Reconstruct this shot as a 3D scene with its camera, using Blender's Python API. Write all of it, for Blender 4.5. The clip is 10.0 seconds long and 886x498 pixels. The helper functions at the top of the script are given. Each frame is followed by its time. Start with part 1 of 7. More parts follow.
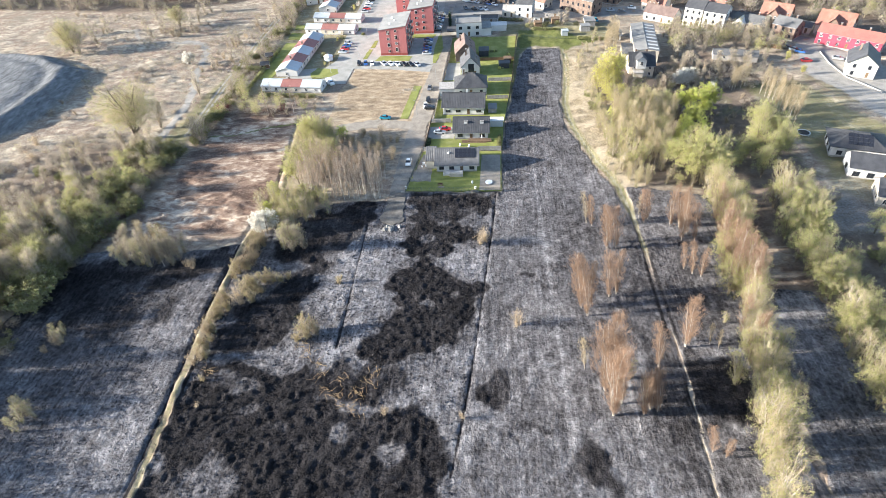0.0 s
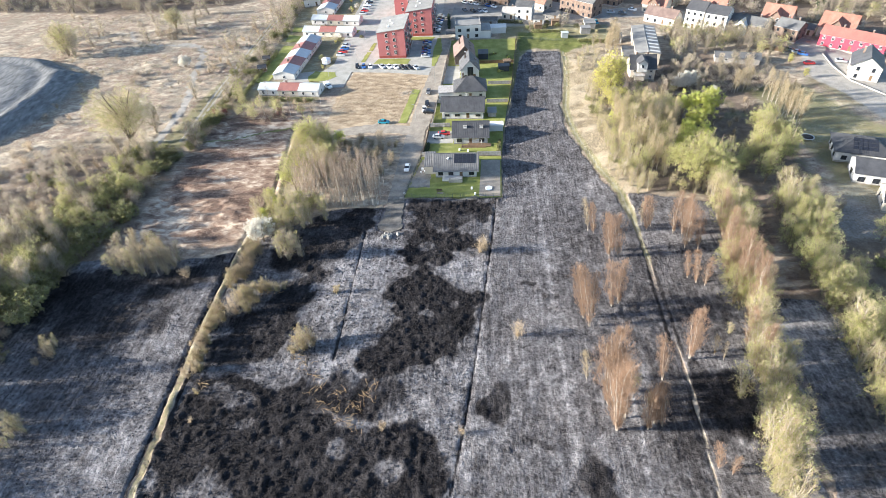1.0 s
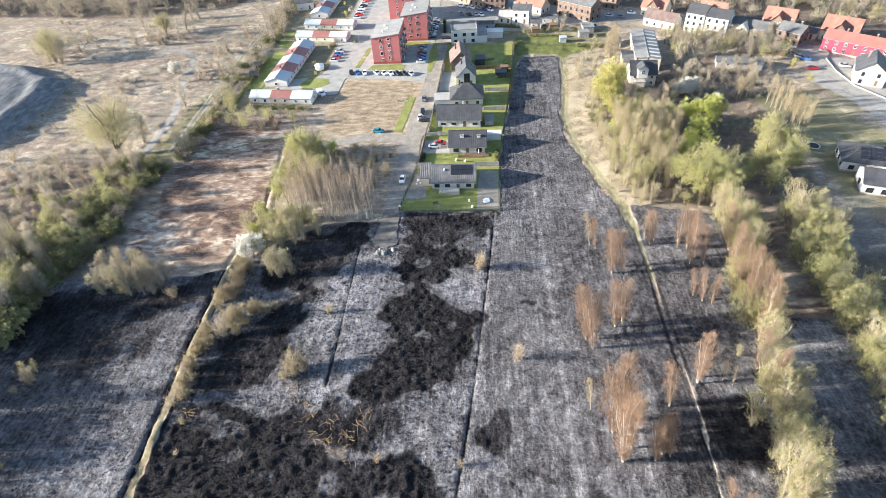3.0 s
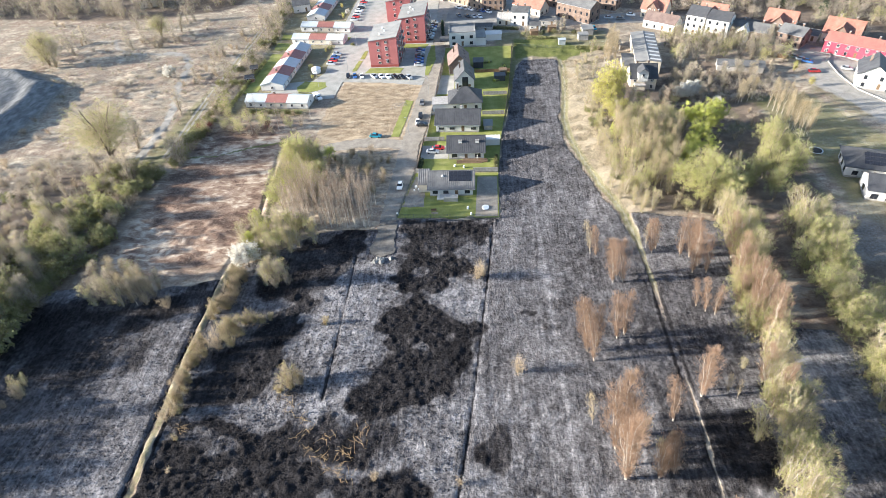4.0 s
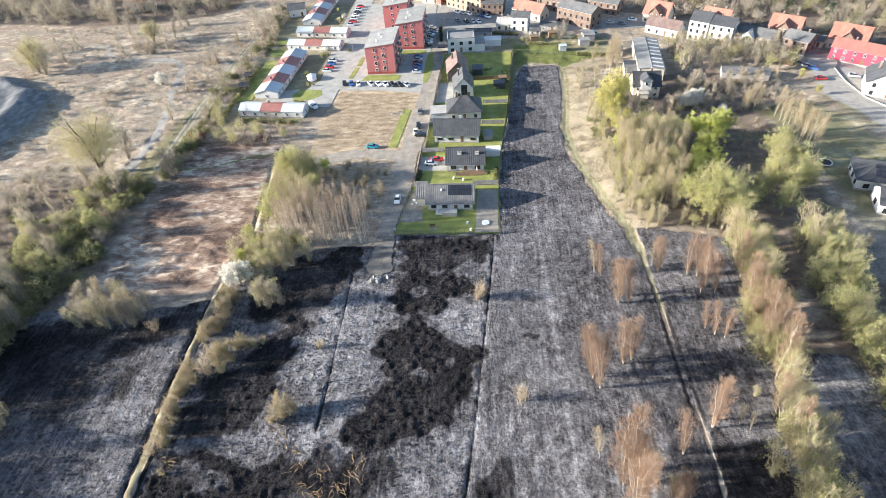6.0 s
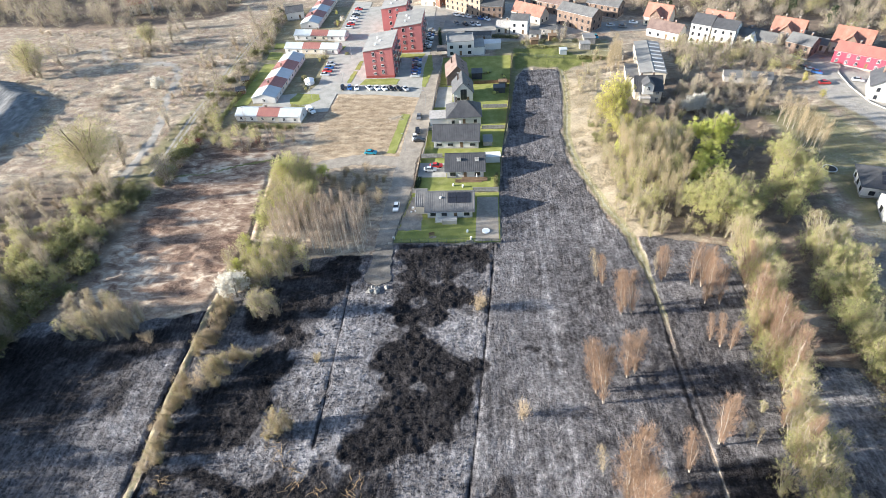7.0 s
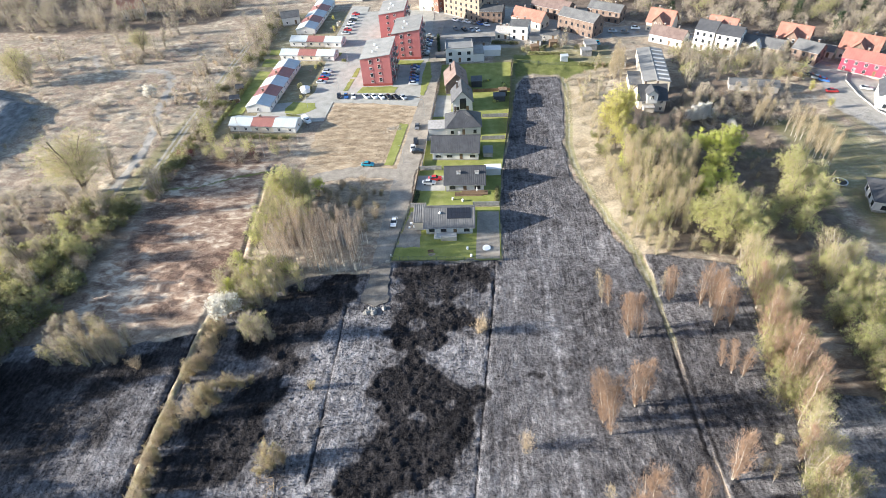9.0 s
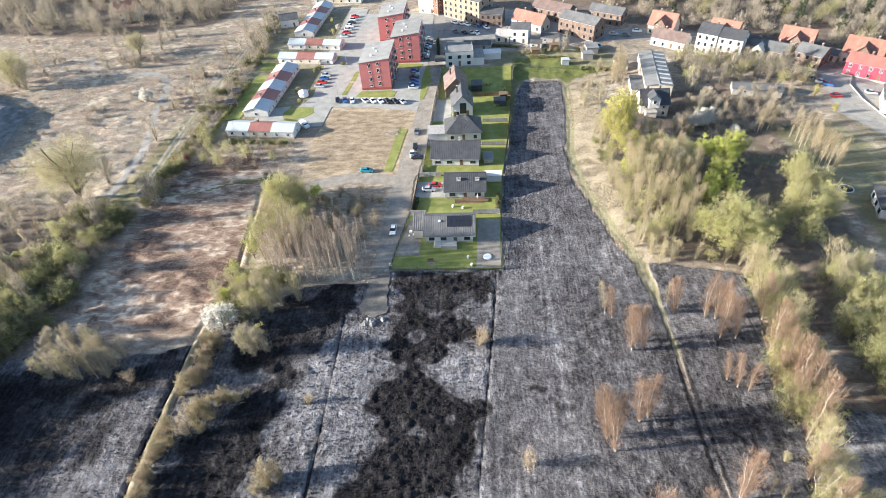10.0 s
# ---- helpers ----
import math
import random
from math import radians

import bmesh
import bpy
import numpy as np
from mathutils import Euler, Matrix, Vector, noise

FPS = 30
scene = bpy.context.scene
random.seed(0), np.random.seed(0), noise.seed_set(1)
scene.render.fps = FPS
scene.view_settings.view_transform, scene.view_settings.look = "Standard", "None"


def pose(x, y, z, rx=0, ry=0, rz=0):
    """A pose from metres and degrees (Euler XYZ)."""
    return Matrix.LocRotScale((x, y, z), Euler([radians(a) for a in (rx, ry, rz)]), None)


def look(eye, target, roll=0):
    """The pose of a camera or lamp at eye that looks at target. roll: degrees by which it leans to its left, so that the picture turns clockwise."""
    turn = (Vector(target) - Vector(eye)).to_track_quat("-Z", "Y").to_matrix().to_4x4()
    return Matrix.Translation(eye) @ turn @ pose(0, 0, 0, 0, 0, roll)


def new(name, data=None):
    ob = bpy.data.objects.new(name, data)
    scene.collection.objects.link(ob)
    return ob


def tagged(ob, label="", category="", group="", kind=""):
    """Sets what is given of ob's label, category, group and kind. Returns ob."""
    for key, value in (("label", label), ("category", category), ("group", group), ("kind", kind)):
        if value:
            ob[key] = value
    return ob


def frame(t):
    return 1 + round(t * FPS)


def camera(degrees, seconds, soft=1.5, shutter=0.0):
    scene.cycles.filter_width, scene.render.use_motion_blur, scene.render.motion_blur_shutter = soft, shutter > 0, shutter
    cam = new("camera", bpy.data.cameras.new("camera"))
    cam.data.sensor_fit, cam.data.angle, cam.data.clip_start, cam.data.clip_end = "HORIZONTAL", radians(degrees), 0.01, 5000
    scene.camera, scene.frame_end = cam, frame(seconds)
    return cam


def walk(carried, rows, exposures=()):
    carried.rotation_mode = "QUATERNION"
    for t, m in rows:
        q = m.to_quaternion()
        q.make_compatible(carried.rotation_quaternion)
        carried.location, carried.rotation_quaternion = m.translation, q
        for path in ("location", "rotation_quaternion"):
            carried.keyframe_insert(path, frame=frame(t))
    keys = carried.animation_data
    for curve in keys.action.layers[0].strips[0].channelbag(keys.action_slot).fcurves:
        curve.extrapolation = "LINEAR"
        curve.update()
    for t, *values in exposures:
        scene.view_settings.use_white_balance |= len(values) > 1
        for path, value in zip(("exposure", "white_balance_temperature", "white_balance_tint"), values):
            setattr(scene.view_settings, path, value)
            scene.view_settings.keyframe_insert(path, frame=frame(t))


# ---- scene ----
cam = camera(76.9, 10.0, soft=0.9)
METRES, EYE, TILT, LEAN, TURN = 34.93, 100.0, 0.0, 0.0, 5.6
ROWS = [
    (0.0, 0.0, 0.0, 0.0, -2.67, -41.09, 3.07),
    (0.5, 0.0024, 0.0483, 0.0005, -2.7, -41.11, 3.08),
    (1.0, 0.0064, 0.097, -0.0005, -2.78, -41.11, 3.11),
    (1.5, 0.0097, 0.1456, -0.0011, -2.95, -41.13, 3.11),
    (2.0, 0.0126, 0.1946, -0.0018, -3.03, -41.15, 3.14),
    (2.5, 0.0157, 0.2442, -0.0017, -3.11, -41.17, 3.15),
    (4.0, 0.028, 0.3944, 0.0042, -3.41, -41.26, 3.18),
    (4.5, 0.0303, 0.4444, 0.0065, -3.48, -41.29, 3.18),
    (5.0, 0.033, 0.4948, 0.0084, -3.52, -41.29, 3.19),
    (5.5, 0.0356, 0.5452, 0.0113, -3.56, -41.31, 3.19),
    (7.0, 0.0418, 0.6978, 0.0192, -3.71, -41.34, 3.17),
    (7.5, 0.0443, 0.7484, 0.0215, -3.76, -41.34, 3.17),
    (8.0, 0.0461, 0.7986, 0.0237, -3.81, -41.34, 3.17),
    (8.5, 0.0481, 0.8483, 0.025, -3.86, -41.35, 3.16),
    (9.0, 0.0496, 0.8987, 0.0264, -3.9, -41.35, 3.17),
    (9.5, 0.0504, 0.9485, 0.0292, -3.93, -41.37, 3.16),
    (10.0, 0.0535, 0.9976, 0.031, -3.95, -41.36, 3.16),
]
EXPOSURES = [(0.0, 2.07), (2.5, 2.03), (5.0, 1.99), (7.5, 1.96), (10.0, 1.93)]
walk(cam, [(t, pose(0, 0, EYE, TILT, LEAN, TURN) @ pose(METRES * x, METRES * y, METRES * z, 90 + pitch, roll, yaw)) for t, x, y, z, yaw, pitch, roll in ROWS], EXPOSURES)

# ---- light: a low sun from the west (-x), clear sky ----
SUN_UP = radians(16.0)
world = bpy.data.worlds.new("sky")
scene.world = world
world.use_nodes = True
wn = world.node_tree.nodes
sky = wn.new("ShaderNodeTexSky")
sky.sky_type = "NISHITA"
sky.sun_disc = False
sky.sun_elevation = SUN_UP
sky.sun_rotation = radians(265)
sky.air_density = 1.0
sky.dust_density = 0.9
sky.ozone_density = 2.0
wn["Background"].inputs["Strength"].default_value = 0.1
world.node_tree.links.new(sky.outputs[0], wn["Background"].inputs["Color"])
sun = new("sun", bpy.data.lights.new("sun", "SUN"))
sun.data.energy = 5.0
sun.data.angle = radians(0.6)
sun.data.color = (1.0, 0.94, 0.84)
sun.matrix_world = look((0, 0, 0), (math.cos(SUN_UP) * math.cos(radians(5)), math.cos(SUN_UP) * math.sin(radians(5)), -math.sin(SUN_UP)))

# ---- small tools ----
rng = np.random.default_rng(7)


def soup(name, tris, material):
    """A mesh of loose triangles from an array of shape (n, 3, 3)."""
    n = len(tris)
    me = bpy.data.meshes.new(name)
    me.vertices.add(3 * n)
    me.vertices.foreach_set("co", np.ascontiguousarray(tris, dtype=np.float32).ravel())
    me.loops.add(3 * n)
    me.loops.foreach_set("vertex_index", np.arange(3 * n, dtype=np.int32))
    me.polygons.add(n)
    me.polygons.foreach_set("loop_start", np.arange(0, 3 * n, 3, dtype=np.int32))
    me.update(calc_edges=True)
    me.materials.append(material)
    return me


def bm_mesh(name, bm, material):
    bmesh.ops.recalc_face_normals(bm, faces=bm.faces)
    me = bpy.data.meshes.new(name)
    bm.to_mesh(me)
    bm.free()
    me.materials.append(material)
    return me


def box(bm, x0, x1, y0, y1, z0, z1, bevel=0.0):
    vs = [bm.verts.new(p) for p in ((x0, y0, z0), (x1, y0, z0), (x1, y1, z0), (x0, y1, z0), (x0, y0, z1), (x1, y0, z1), (x1, y1, z1), (x0, y1, z1))]
    fs = [bm.faces.new([vs[i] for i in f]) for f in ((3, 2, 1, 0), (4, 5, 6, 7), (0, 1, 5, 4), (1, 2, 6, 5), (2, 3, 7, 6), (3, 0, 4, 7))]
    if bevel:
        es = {e for f in fs for e in f.edges}
        bmesh.ops.bevel(bm, geom=list(es), offset=bevel, segments=1, affect="EDGES")
    return bm


def slab(bm, pts, thick):
    """A sheet through pts (counter-clockwise from above), thick downwards."""
    top = [bm.verts.new(p) for p in pts]
    low = [bm.verts.new((p[0], p[1], p[2] - thick)) for p in pts]
    n = len(pts)
    bm.faces.new(top)
    bm.faces.new(low[::-1])
    for i in range(n):
        bm.faces.new((low[i], low[(i + 1) % n], top[(i + 1) % n], top[i]))


def part(name, bm, material, parent, label=""):
    me = bm if isinstance(bm, bpy.types.Mesh) else bm_mesh(name, bm, material)
    ob = new(name, me)
    ob.parent = parent
    if label:
        ob["label"] = label
    return ob


def thing(name, x, y, z=0.0, turn=0.0, label="", category="", group="", kind=""):
    ob = new(name)
    ob.empty_display_size = 0.5
    ob.matrix_basis = pose(x, y, z, 0, 0, turn)
    return tagged(ob, label, category, group, kind)


def single(name, bm, material, label="", category="", group="", kind=""):
    me = bm if isinstance(bm, bpy.types.Mesh) else bm_mesh(name, bm, material)
    return tagged(new(name, me), label, category, group, kind)


# ---- materials ----
def material(name, colors, scale=2.0, fine=None, rough=0.85, bump=0.2, metal=0.0, vary=0.0, detail=4.0, stretch=(1, 1, 1), spec=0.3, through_light=0.0, island=False):
    """A noise-mottled surface. colors: two or three linear colours; scale: mottling per metre; vary: brightness change from thing to thing."""
    m = bpy.data.materials.new(name)
    m.use_nodes = True
    nt = m.node_tree
    nd, ln = nt.nodes, nt.links
    bsdf = nd["Principled BSDF"]
    tc = nd.new("ShaderNodeTexCoord")
    mp = nd.new("ShaderNodeMapping")
    mp.inputs["Scale"].default_value = stretch
    ln.new(tc.outputs["Object"], mp.inputs["Vector"])
    big = nd.new("ShaderNodeTexNoise")
    big.inputs["Scale"].default_value = scale
    big.inputs["Detail"].default_value = detail
    small = nd.new("ShaderNodeTexNoise")
    small.inputs["Scale"].default_value = fine or scale * 9
    small.inputs["Detail"].default_value = 3.0
    ln.new(mp.outputs[0], big.inputs["Vector"])
    ln.new(mp.outputs[0], small.inputs["Vector"])
    mixf = nd.new("ShaderNodeMix")
    mixf.inputs["Factor"].default_value = 0.4
    ln.new(big.outputs["Fac"], mixf.inputs["A"])
    ln.new(small.outputs["Fac"], mixf.inputs["B"])
    ramp = nd.new("ShaderNodeValToRGB")
    els = ramp.color_ramp.elements
    while len(els) < len(colors):
        els.new(0.5)
    for i, c in enumerate(colors):
        els[i].position = 0.32 + 0.36 * i / (len(colors) - 1)
        els[i].color = (*c, 1)
    ln.new(mixf.outputs["Result"], ramp.inputs["Fac"])
    out = ramp.outputs["Color"]
    if vary or island:
        hsv = nd.new("ShaderNodeHueSaturation")
        mr = nd.new("ShaderNodeMapRange")
        mr.inputs["To Min"].default_value, mr.inputs["To Max"].default_value = 1 - vary, 1 + vary
        if island:
            geo = nd.new("ShaderNodeNewGeometry")
            ln.new(geo.outputs["Random Per Island"], mr.inputs["Value"])
        else:
            oi = nd.new("ShaderNodeObjectInfo")
            ln.new(oi.outputs["Random"], mr.inputs["Value"])
        ln.new(mr.outputs["Result"], hsv.inputs["Value"])
        ln.new(out, hsv.inputs["Color"])
        out = hsv.outputs["Color"]
    ln.new(out, bsdf.inputs["Base Color"])
    bsdf.inputs["Roughness"].default_value = rough
    bsdf.inputs["Metallic"].default_value = metal
    bsdf.inputs["Specular IOR Level"].default_value = spec
    if bump:
        bp = nd.new("ShaderNodeBump")
        bp.inputs["Strength"].default_value = bump
        bp.inputs["Distance"].default_value = 0.05
        ln.new(small.outputs["Fac"], bp.inputs["Height"])
        ln.new(bp.outputs["Normal"], bsdf.inputs["Normal"])
    if through_light:
        tr = nd.new("ShaderNodeBsdfTranslucent")
        mx = nd.new("ShaderNodeMixShader")
        mx.inputs["Fac"].default_value = through_light
        ln.new(out, tr.inputs["Color"])
        ln.new(bsdf.outputs[0], mx.inputs[1])
        ln.new(tr.outputs[0], mx.inputs[2])
        ln.new(mx.outputs[0], nd["Material Output"].inputs["Surface"])
    return m


M_ASPHALT = material("asphalt", [(0.13, 0.125, 0.12), (0.2, 0.195, 0.185), (0.26, 0.25, 0.235)], 0.25, 6.0, 0.9, 0.1)
M_PAVING = material("concrete paving", [(0.205, 0.2, 0.182), (0.278, 0.272, 0.25), (0.338, 0.33, 0.305)], 0.3, 4.0, 0.9, 0.1)
M_DIRT = material("dirt track", [(0.15, 0.13, 0.108), (0.232, 0.205, 0.172), (0.318, 0.285, 0.245)], 0.35, 3.0, 0.95, 0.5, detail=7.0)
M_LAWN = material("lawn", [(0.115, 0.13, 0.032), (0.18, 0.195, 0.05), (0.26, 0.255, 0.095)], 0.3, 5.0, 0.95, 0.5)
M_WHITE = material("white render", [(0.47, 0.46, 0.445), (0.58, 0.57, 0.55)], 0.3, 5.0, 0.85, 0.05, vary=0.06)
M_CREAM = material("cream render", [(0.46, 0.4, 0.325), (0.56, 0.51, 0.43)], 0.3, 5.0, 0.85, 0.05)
M_REDWALL = material("red render", [(0.37, 0.125, 0.125), (0.43, 0.155, 0.152)], 0.2, 3.0, 0.85, 0.05)
M_PINK = material("pink render", [(0.31, 0.035, 0.062), (0.37, 0.055, 0.085)], 0.3, 5.0, 0.85, 0.05)
M_BRICK = material("brown brick", [(0.1, 0.07, 0.056), (0.155, 0.112, 0.092), (0.22, 0.168, 0.14)], 0.7, 9.0, 0.9, 0.2, vary=0.12)
M_SANDBRICK = material("sand brick", [(0.17, 0.13, 0.1), (0.24, 0.19, 0.148), (0.31, 0.25, 0.2)], 0.7, 9.0, 0.9, 0.2, vary=0.08)
M_BROWNROOF = material("dark brown tile", [(0.09, 0.062, 0.055), (0.14, 0.1, 0.09), (0.18, 0.135, 0.12)], 0.5, 6.0, 0.7, 0.15)
M_CHAR = material("anthracite tile", [(0.0338, 0.0353, 0.0398), (0.0525, 0.054, 0.06), (0.0713, 0.0735, 0.0788)], 0.5, 6.0, 0.6, 0.15, vary=0.2)
M_GREYROOF = material("grey roof felt", [(0.14, 0.14, 0.14), (0.2, 0.2, 0.195), (0.25, 0.245, 0.235)], 0.3, 4.0, 0.85, 0.1, vary=0.12)
M_TOWNROOF = material("weathered roofing felt", [(0.06, 0.061, 0.064), (0.092, 0.093, 0.096), (0.13, 0.13, 0.13)], 0.4, 5.0, 0.85, 0.12, vary=0.2)
M_TERRA = material("orange clay tile", [(0.19, 0.085, 0.064), (0.245, 0.118, 0.09), (0.3, 0.16, 0.126)], 0.5, 6.0, 0.85, 0.2, vary=0.12)
M_MAROON = material("maroon sheet metal", [(0.2, 0.085, 0.075), (0.27, 0.12, 0.1)], 0.4, 6.0, 0.5, 0.1, vary=0.08)
M_PALEROOF = material("pale sheet metal", [(0.33, 0.365, 0.38), (0.43, 0.46, 0.475)], 0.4, 6.0, 0.5, 0.1, vary=0.06)
M_FRAME = material("white plastic", [(0.7, 0.7, 0.7), (0.8, 0.8, 0.8)], 2.0, None, 0.5, 0.0)
M_DARKFRAME = material("dark plastic", [(0.03, 0.03, 0.033), (0.05, 0.05, 0.055)], 2.0, None, 0.5, 0.0)
M_GLASS = material("window glass", [(0.012, 0.015, 0.02), (0.03, 0.035, 0.045)], 0.6, None, 0.08, 0.0, spec=0.6)
M_SOLAR = material("solar cell", [(0.014, 0.015, 0.02), (0.024, 0.026, 0.034)], 3.0, None, 0.15, 0.0, spec=0.6)
M_METAL = material("galvanised metal", [(0.35, 0.36, 0.37), (0.5, 0.5, 0.5)], 2.0, None, 0.45, 0.05, metal=0.8)
M_WOOD = material("brown wood", [(0.1, 0.065, 0.04), (0.18, 0.12, 0.075)], 2.0, None, 0.85, 0.2, vary=0.2)
M_STONE = material("grey rubble", [(0.2, 0.19, 0.18), (0.38, 0.36, 0.34)], 1.5, None, 0.9, 0.4, vary=0.15)
M_RUBBER = material("black rubber", [(0.012, 0.012, 0.012), (0.025, 0.025, 0.025)], 4.0, None, 0.8, 0.0)

# ---- ground: one sheet, to the horizon ----
def smooth(a, b, v):
    t = np.clip((v - a) / (b - a), 0, 1)
    return t * t * (3 - 2 * t)


def lattice(x, y, seed):
    """Smooth value noise, 0 to 1, one cell a metre."""
    xi, yi = np.floor(x).astype(np.int64), np.floor(y).astype(np.int64)
    fx, fy = x - xi, y - yi
    fx, fy = fx * fx * (3 - 2 * fx), fy * fy * (3 - 2 * fy)

    def cell(i, j):
        n = (i * 374761393 + j * 668265263 + seed * 974634377) & 0x7FFFFFFF
        n = ((n ^ (n >> 13)) * 1274126177) & 0x7FFFFFFF
        return ((n ^ (n >> 16)) & 0xFFFF) / 65535.0

    a, b, c, d = cell(xi, yi), cell(xi + 1, yi), cell(xi, yi + 1), cell(xi + 1, yi + 1)
    return a + (b - a) * fx + (c - a) * fy + (a - b - c + d) * fx * fy


def fractal(x, y, size, seed, octaves=4):
    total, amp, norm = 0.0, 1.0, 0.0
    for k in range(octaves):
        total = total + amp * lattice(x / size * 2 ** k, y / size * 2 ** k, seed + k)
        norm += amp
        amp *= 0.5
    return total / norm


def inside(x, y, poly):
    """Signed distance to a closed outline: above zero inside."""
    best = np.full(np.shape(x), 1e9)
    odd = np.zeros(np.shape(x), bool)
    for (ax, ay), (bx, by) in zip(poly, poly[1:] + poly[:1]):
        dx, dy = bx - ax, by - ay
        t = np.clip(((x - ax) * dx + (y - ay) * dy) / (dx * dx + dy * dy), 0, 1)
        best = np.minimum(best, np.hypot(x - ax - t * dx, y - ay - t * dy))
        if ay != by:
            odd ^= ((ay > y) != (by > y)) & (x < dx * (y - ay) / dy + ax)
    return np.where(odd, best, -best)


def along(x, y, line):
    """Distance from an open line of points."""
    best = np.full(np.shape(x), 1e9)
    for (ax, ay), (bx, by) in zip(line, line[1:]):
        dx, dy = bx - ax, by - ay
        t = np.clip(((x - ax) * dx + (y - ay) * dy) / (dx * dx + dy * dy), 0, 1)
        best = np.minimum(best, np.hypot(x - ax - t * dx, y - ay - t * dy))
    return best


BURNT = [(-150, 20), (-121, 84), (-116, 114), (-100, 114.5), (-86, 113), (-76, 115), (-69, 118), (-46, 136), (-28, 137), (-24, 141), (5.6, 141), (6.2, 163), (7.4, 180), (9.8, 198), (13.5, 222), (15.7, 239),
         (17, 247), (20, 251.5), (24, 252.8), (32, 252.8), (34.4, 249), (34.2, 238), (32, 218), (29.3, 197), (29.4, 180), (32.3, 171), (37, 147), (40.5, 142), (55, 140), (66, 138), (63, 112), (60, 90), (60, 20)]
BURNT_RIGHT = [(62, 96), (64, 99), (78, 98), (80, 90), (82, 20), (60, 20)]
DITCH = [(-65.0, 30), (-66.2, 50), (-67.2, 70), (-68.0, 90), (-68.0, 118), (-65.0, 145), (-69, 190)]
FURROW = [(-6.5, 50), (-4.9, 60), (-3.6, 69), (-1.9, 83), (0.6, 107), (2.0, 120), (3.8, 141)]
DITCH_SMALL = [(-34.2, 80), (-33.8, 92), (-34, 104), (-33.8, 126)]
TRAIL = [(40, 30), (40.7, 47), (41.5, 58), (42.5, 74), (42.2, 100), (42.6, 114), (42.0, 132), (40.8, 142), (36.5, 156), (33.6, 171), (31.2, 185), (31.0, 198), (33.8, 218), (35.8, 238), (36.0, 252)]
FAR_WOODS = [(-335, 345), (-260, 335), (-207, 326), (-176, 326), (-140, 337), (-135, 346), (-136, 372), (-106, 382), (-106, 415), (-335, 425)]
LANE = [(-150, 277), (-140, 272), (-135, 264), (-132, 252), (-129, 235), (-123, 216), (-121, 203), (-120.5, 184), (-121, 172)]
LANE_TWO = [(-110.5, 180), (-111.3, 218), (-111.2, 240), (-112, 274), (-110, 340)]
HEATH_PATH = [(-140, 272), (-153, 274.5), (-172, 277), (-180, 284), (-188, 296)]
# black patches, scorched and in places with painted-in shade, and pale ash patches: outlines with their weight, and
# ovals (middle, half widths, weight)
BLACK_LAND = [
    (1.0, [(-19.7, 124.6), (-15.9, 128.5), (-9.2, 127.1), (-3.5, 123.1), (-1.1, 118.1), (-8.8, 114.6), (-14.6, 109.6), (-9.9, 105.2), (-3.9, 101.4), (-0.6, 99), (-1.6, 93.6), (-3.4, 87.3), (-5.6, 83), (-7.5, 81), (-15, 78.8), (-19.9, 76.4), (-25, 76.4), (-27.9, 78.7), (-26.6, 82.8), (-22.8, 89.9), (-22.2, 96.5), (-24.3, 101.5), (-21.8, 105.7), (-18.4, 109), (-21.5, 117.1)]),
    (0.97, [(-66.5, 75.1), (-62.2, 74.4), (-54.8, 76.1), (-47.4, 73), (-40.3, 75.4), (-36.5, 70.2), (-30.4, 64.7), (-24, 61.5), (-13.8, 64.3), (-10.1, 61.7), (-10.9, 56.1), (-8.4, 51.6), (-6.1, 40), (-24.6, 36), (-43.6, 36), (-47.2, 49.5), (-55.6, 54), (-64, 55), (-65.4, 62.7), (-65, 68.3)]),
    # from here on the outlines mix char with shade of trees, hedge and fence
    (0.8, [(-60.1, 89.8), (-56, 97.5), (-48.2, 108.1), (-40.9, 110.3), (-42.7, 97.5), (-46.6, 89.8), (-47.5, 82.7), (-54.6, 79.3), (-64.1, 76), (-63.9, 82.6)]),
    (0.75, [(-60.3, 117.6), (-50.4, 131.9), (-34.2, 138.8), (-31.5, 132.4), (-34.6, 119.8), (-39.7, 112.6), (-48.2, 108.1), (-55.4, 105.9)]),
    (0.72, [(-23.4, 140), (4.1, 140.8), (4.7, 130.9), (-9.3, 128.4), (-20.8, 127.3)]),
    (0.7, [(-116, 100), (-114.6, 108), (-86.3, 110), (-71.9, 115), (-68, 110), (-78.7, 101.7), (-97, 97.6), (-106.7, 95.5)])]
ASH_LAND = [
    (0.72, [(-41.2, 119.8), (-25.5, 124.7), (-19.1, 117.1), (-23.3, 105.7), (-23.3, 93.6), (-27.3, 82.8), (-34, 82.8), (-39.7, 84.5), (-40.5, 97.5)]),
    (0.8, [(-14.6, 109.6), (-4.1, 114.6), (1.2, 116.9), (-1.2, 83), (-2.9, 76.6), (-1.7, 89.9), (-0.3, 99), (-6.9, 104.6)]),
    (1.0, [(-36.6, 82.8), (-27.3, 82.8), (-21.6, 79.6), (-22.2, 74.8), (-29.6, 73.2), (-37.9, 76.2)]),
    (0.5, [(-19.7, 74.9), (-7.4, 80.5), (-1, 83), (-2.2, 69.2), (-3.2, 58.7), (-1, 36), (-5, 40), (-9.7, 55), (-16.1, 63.6), (-20.1, 67.6)]),
    (0.45, [(-92.9, 89.7), (-74, 97.5), (-71.5, 75.9), (-70, 58.7), (-70.6, 40), (-92.3, 40), (-96.2, 50.7), (-87.4, 66.6)])]
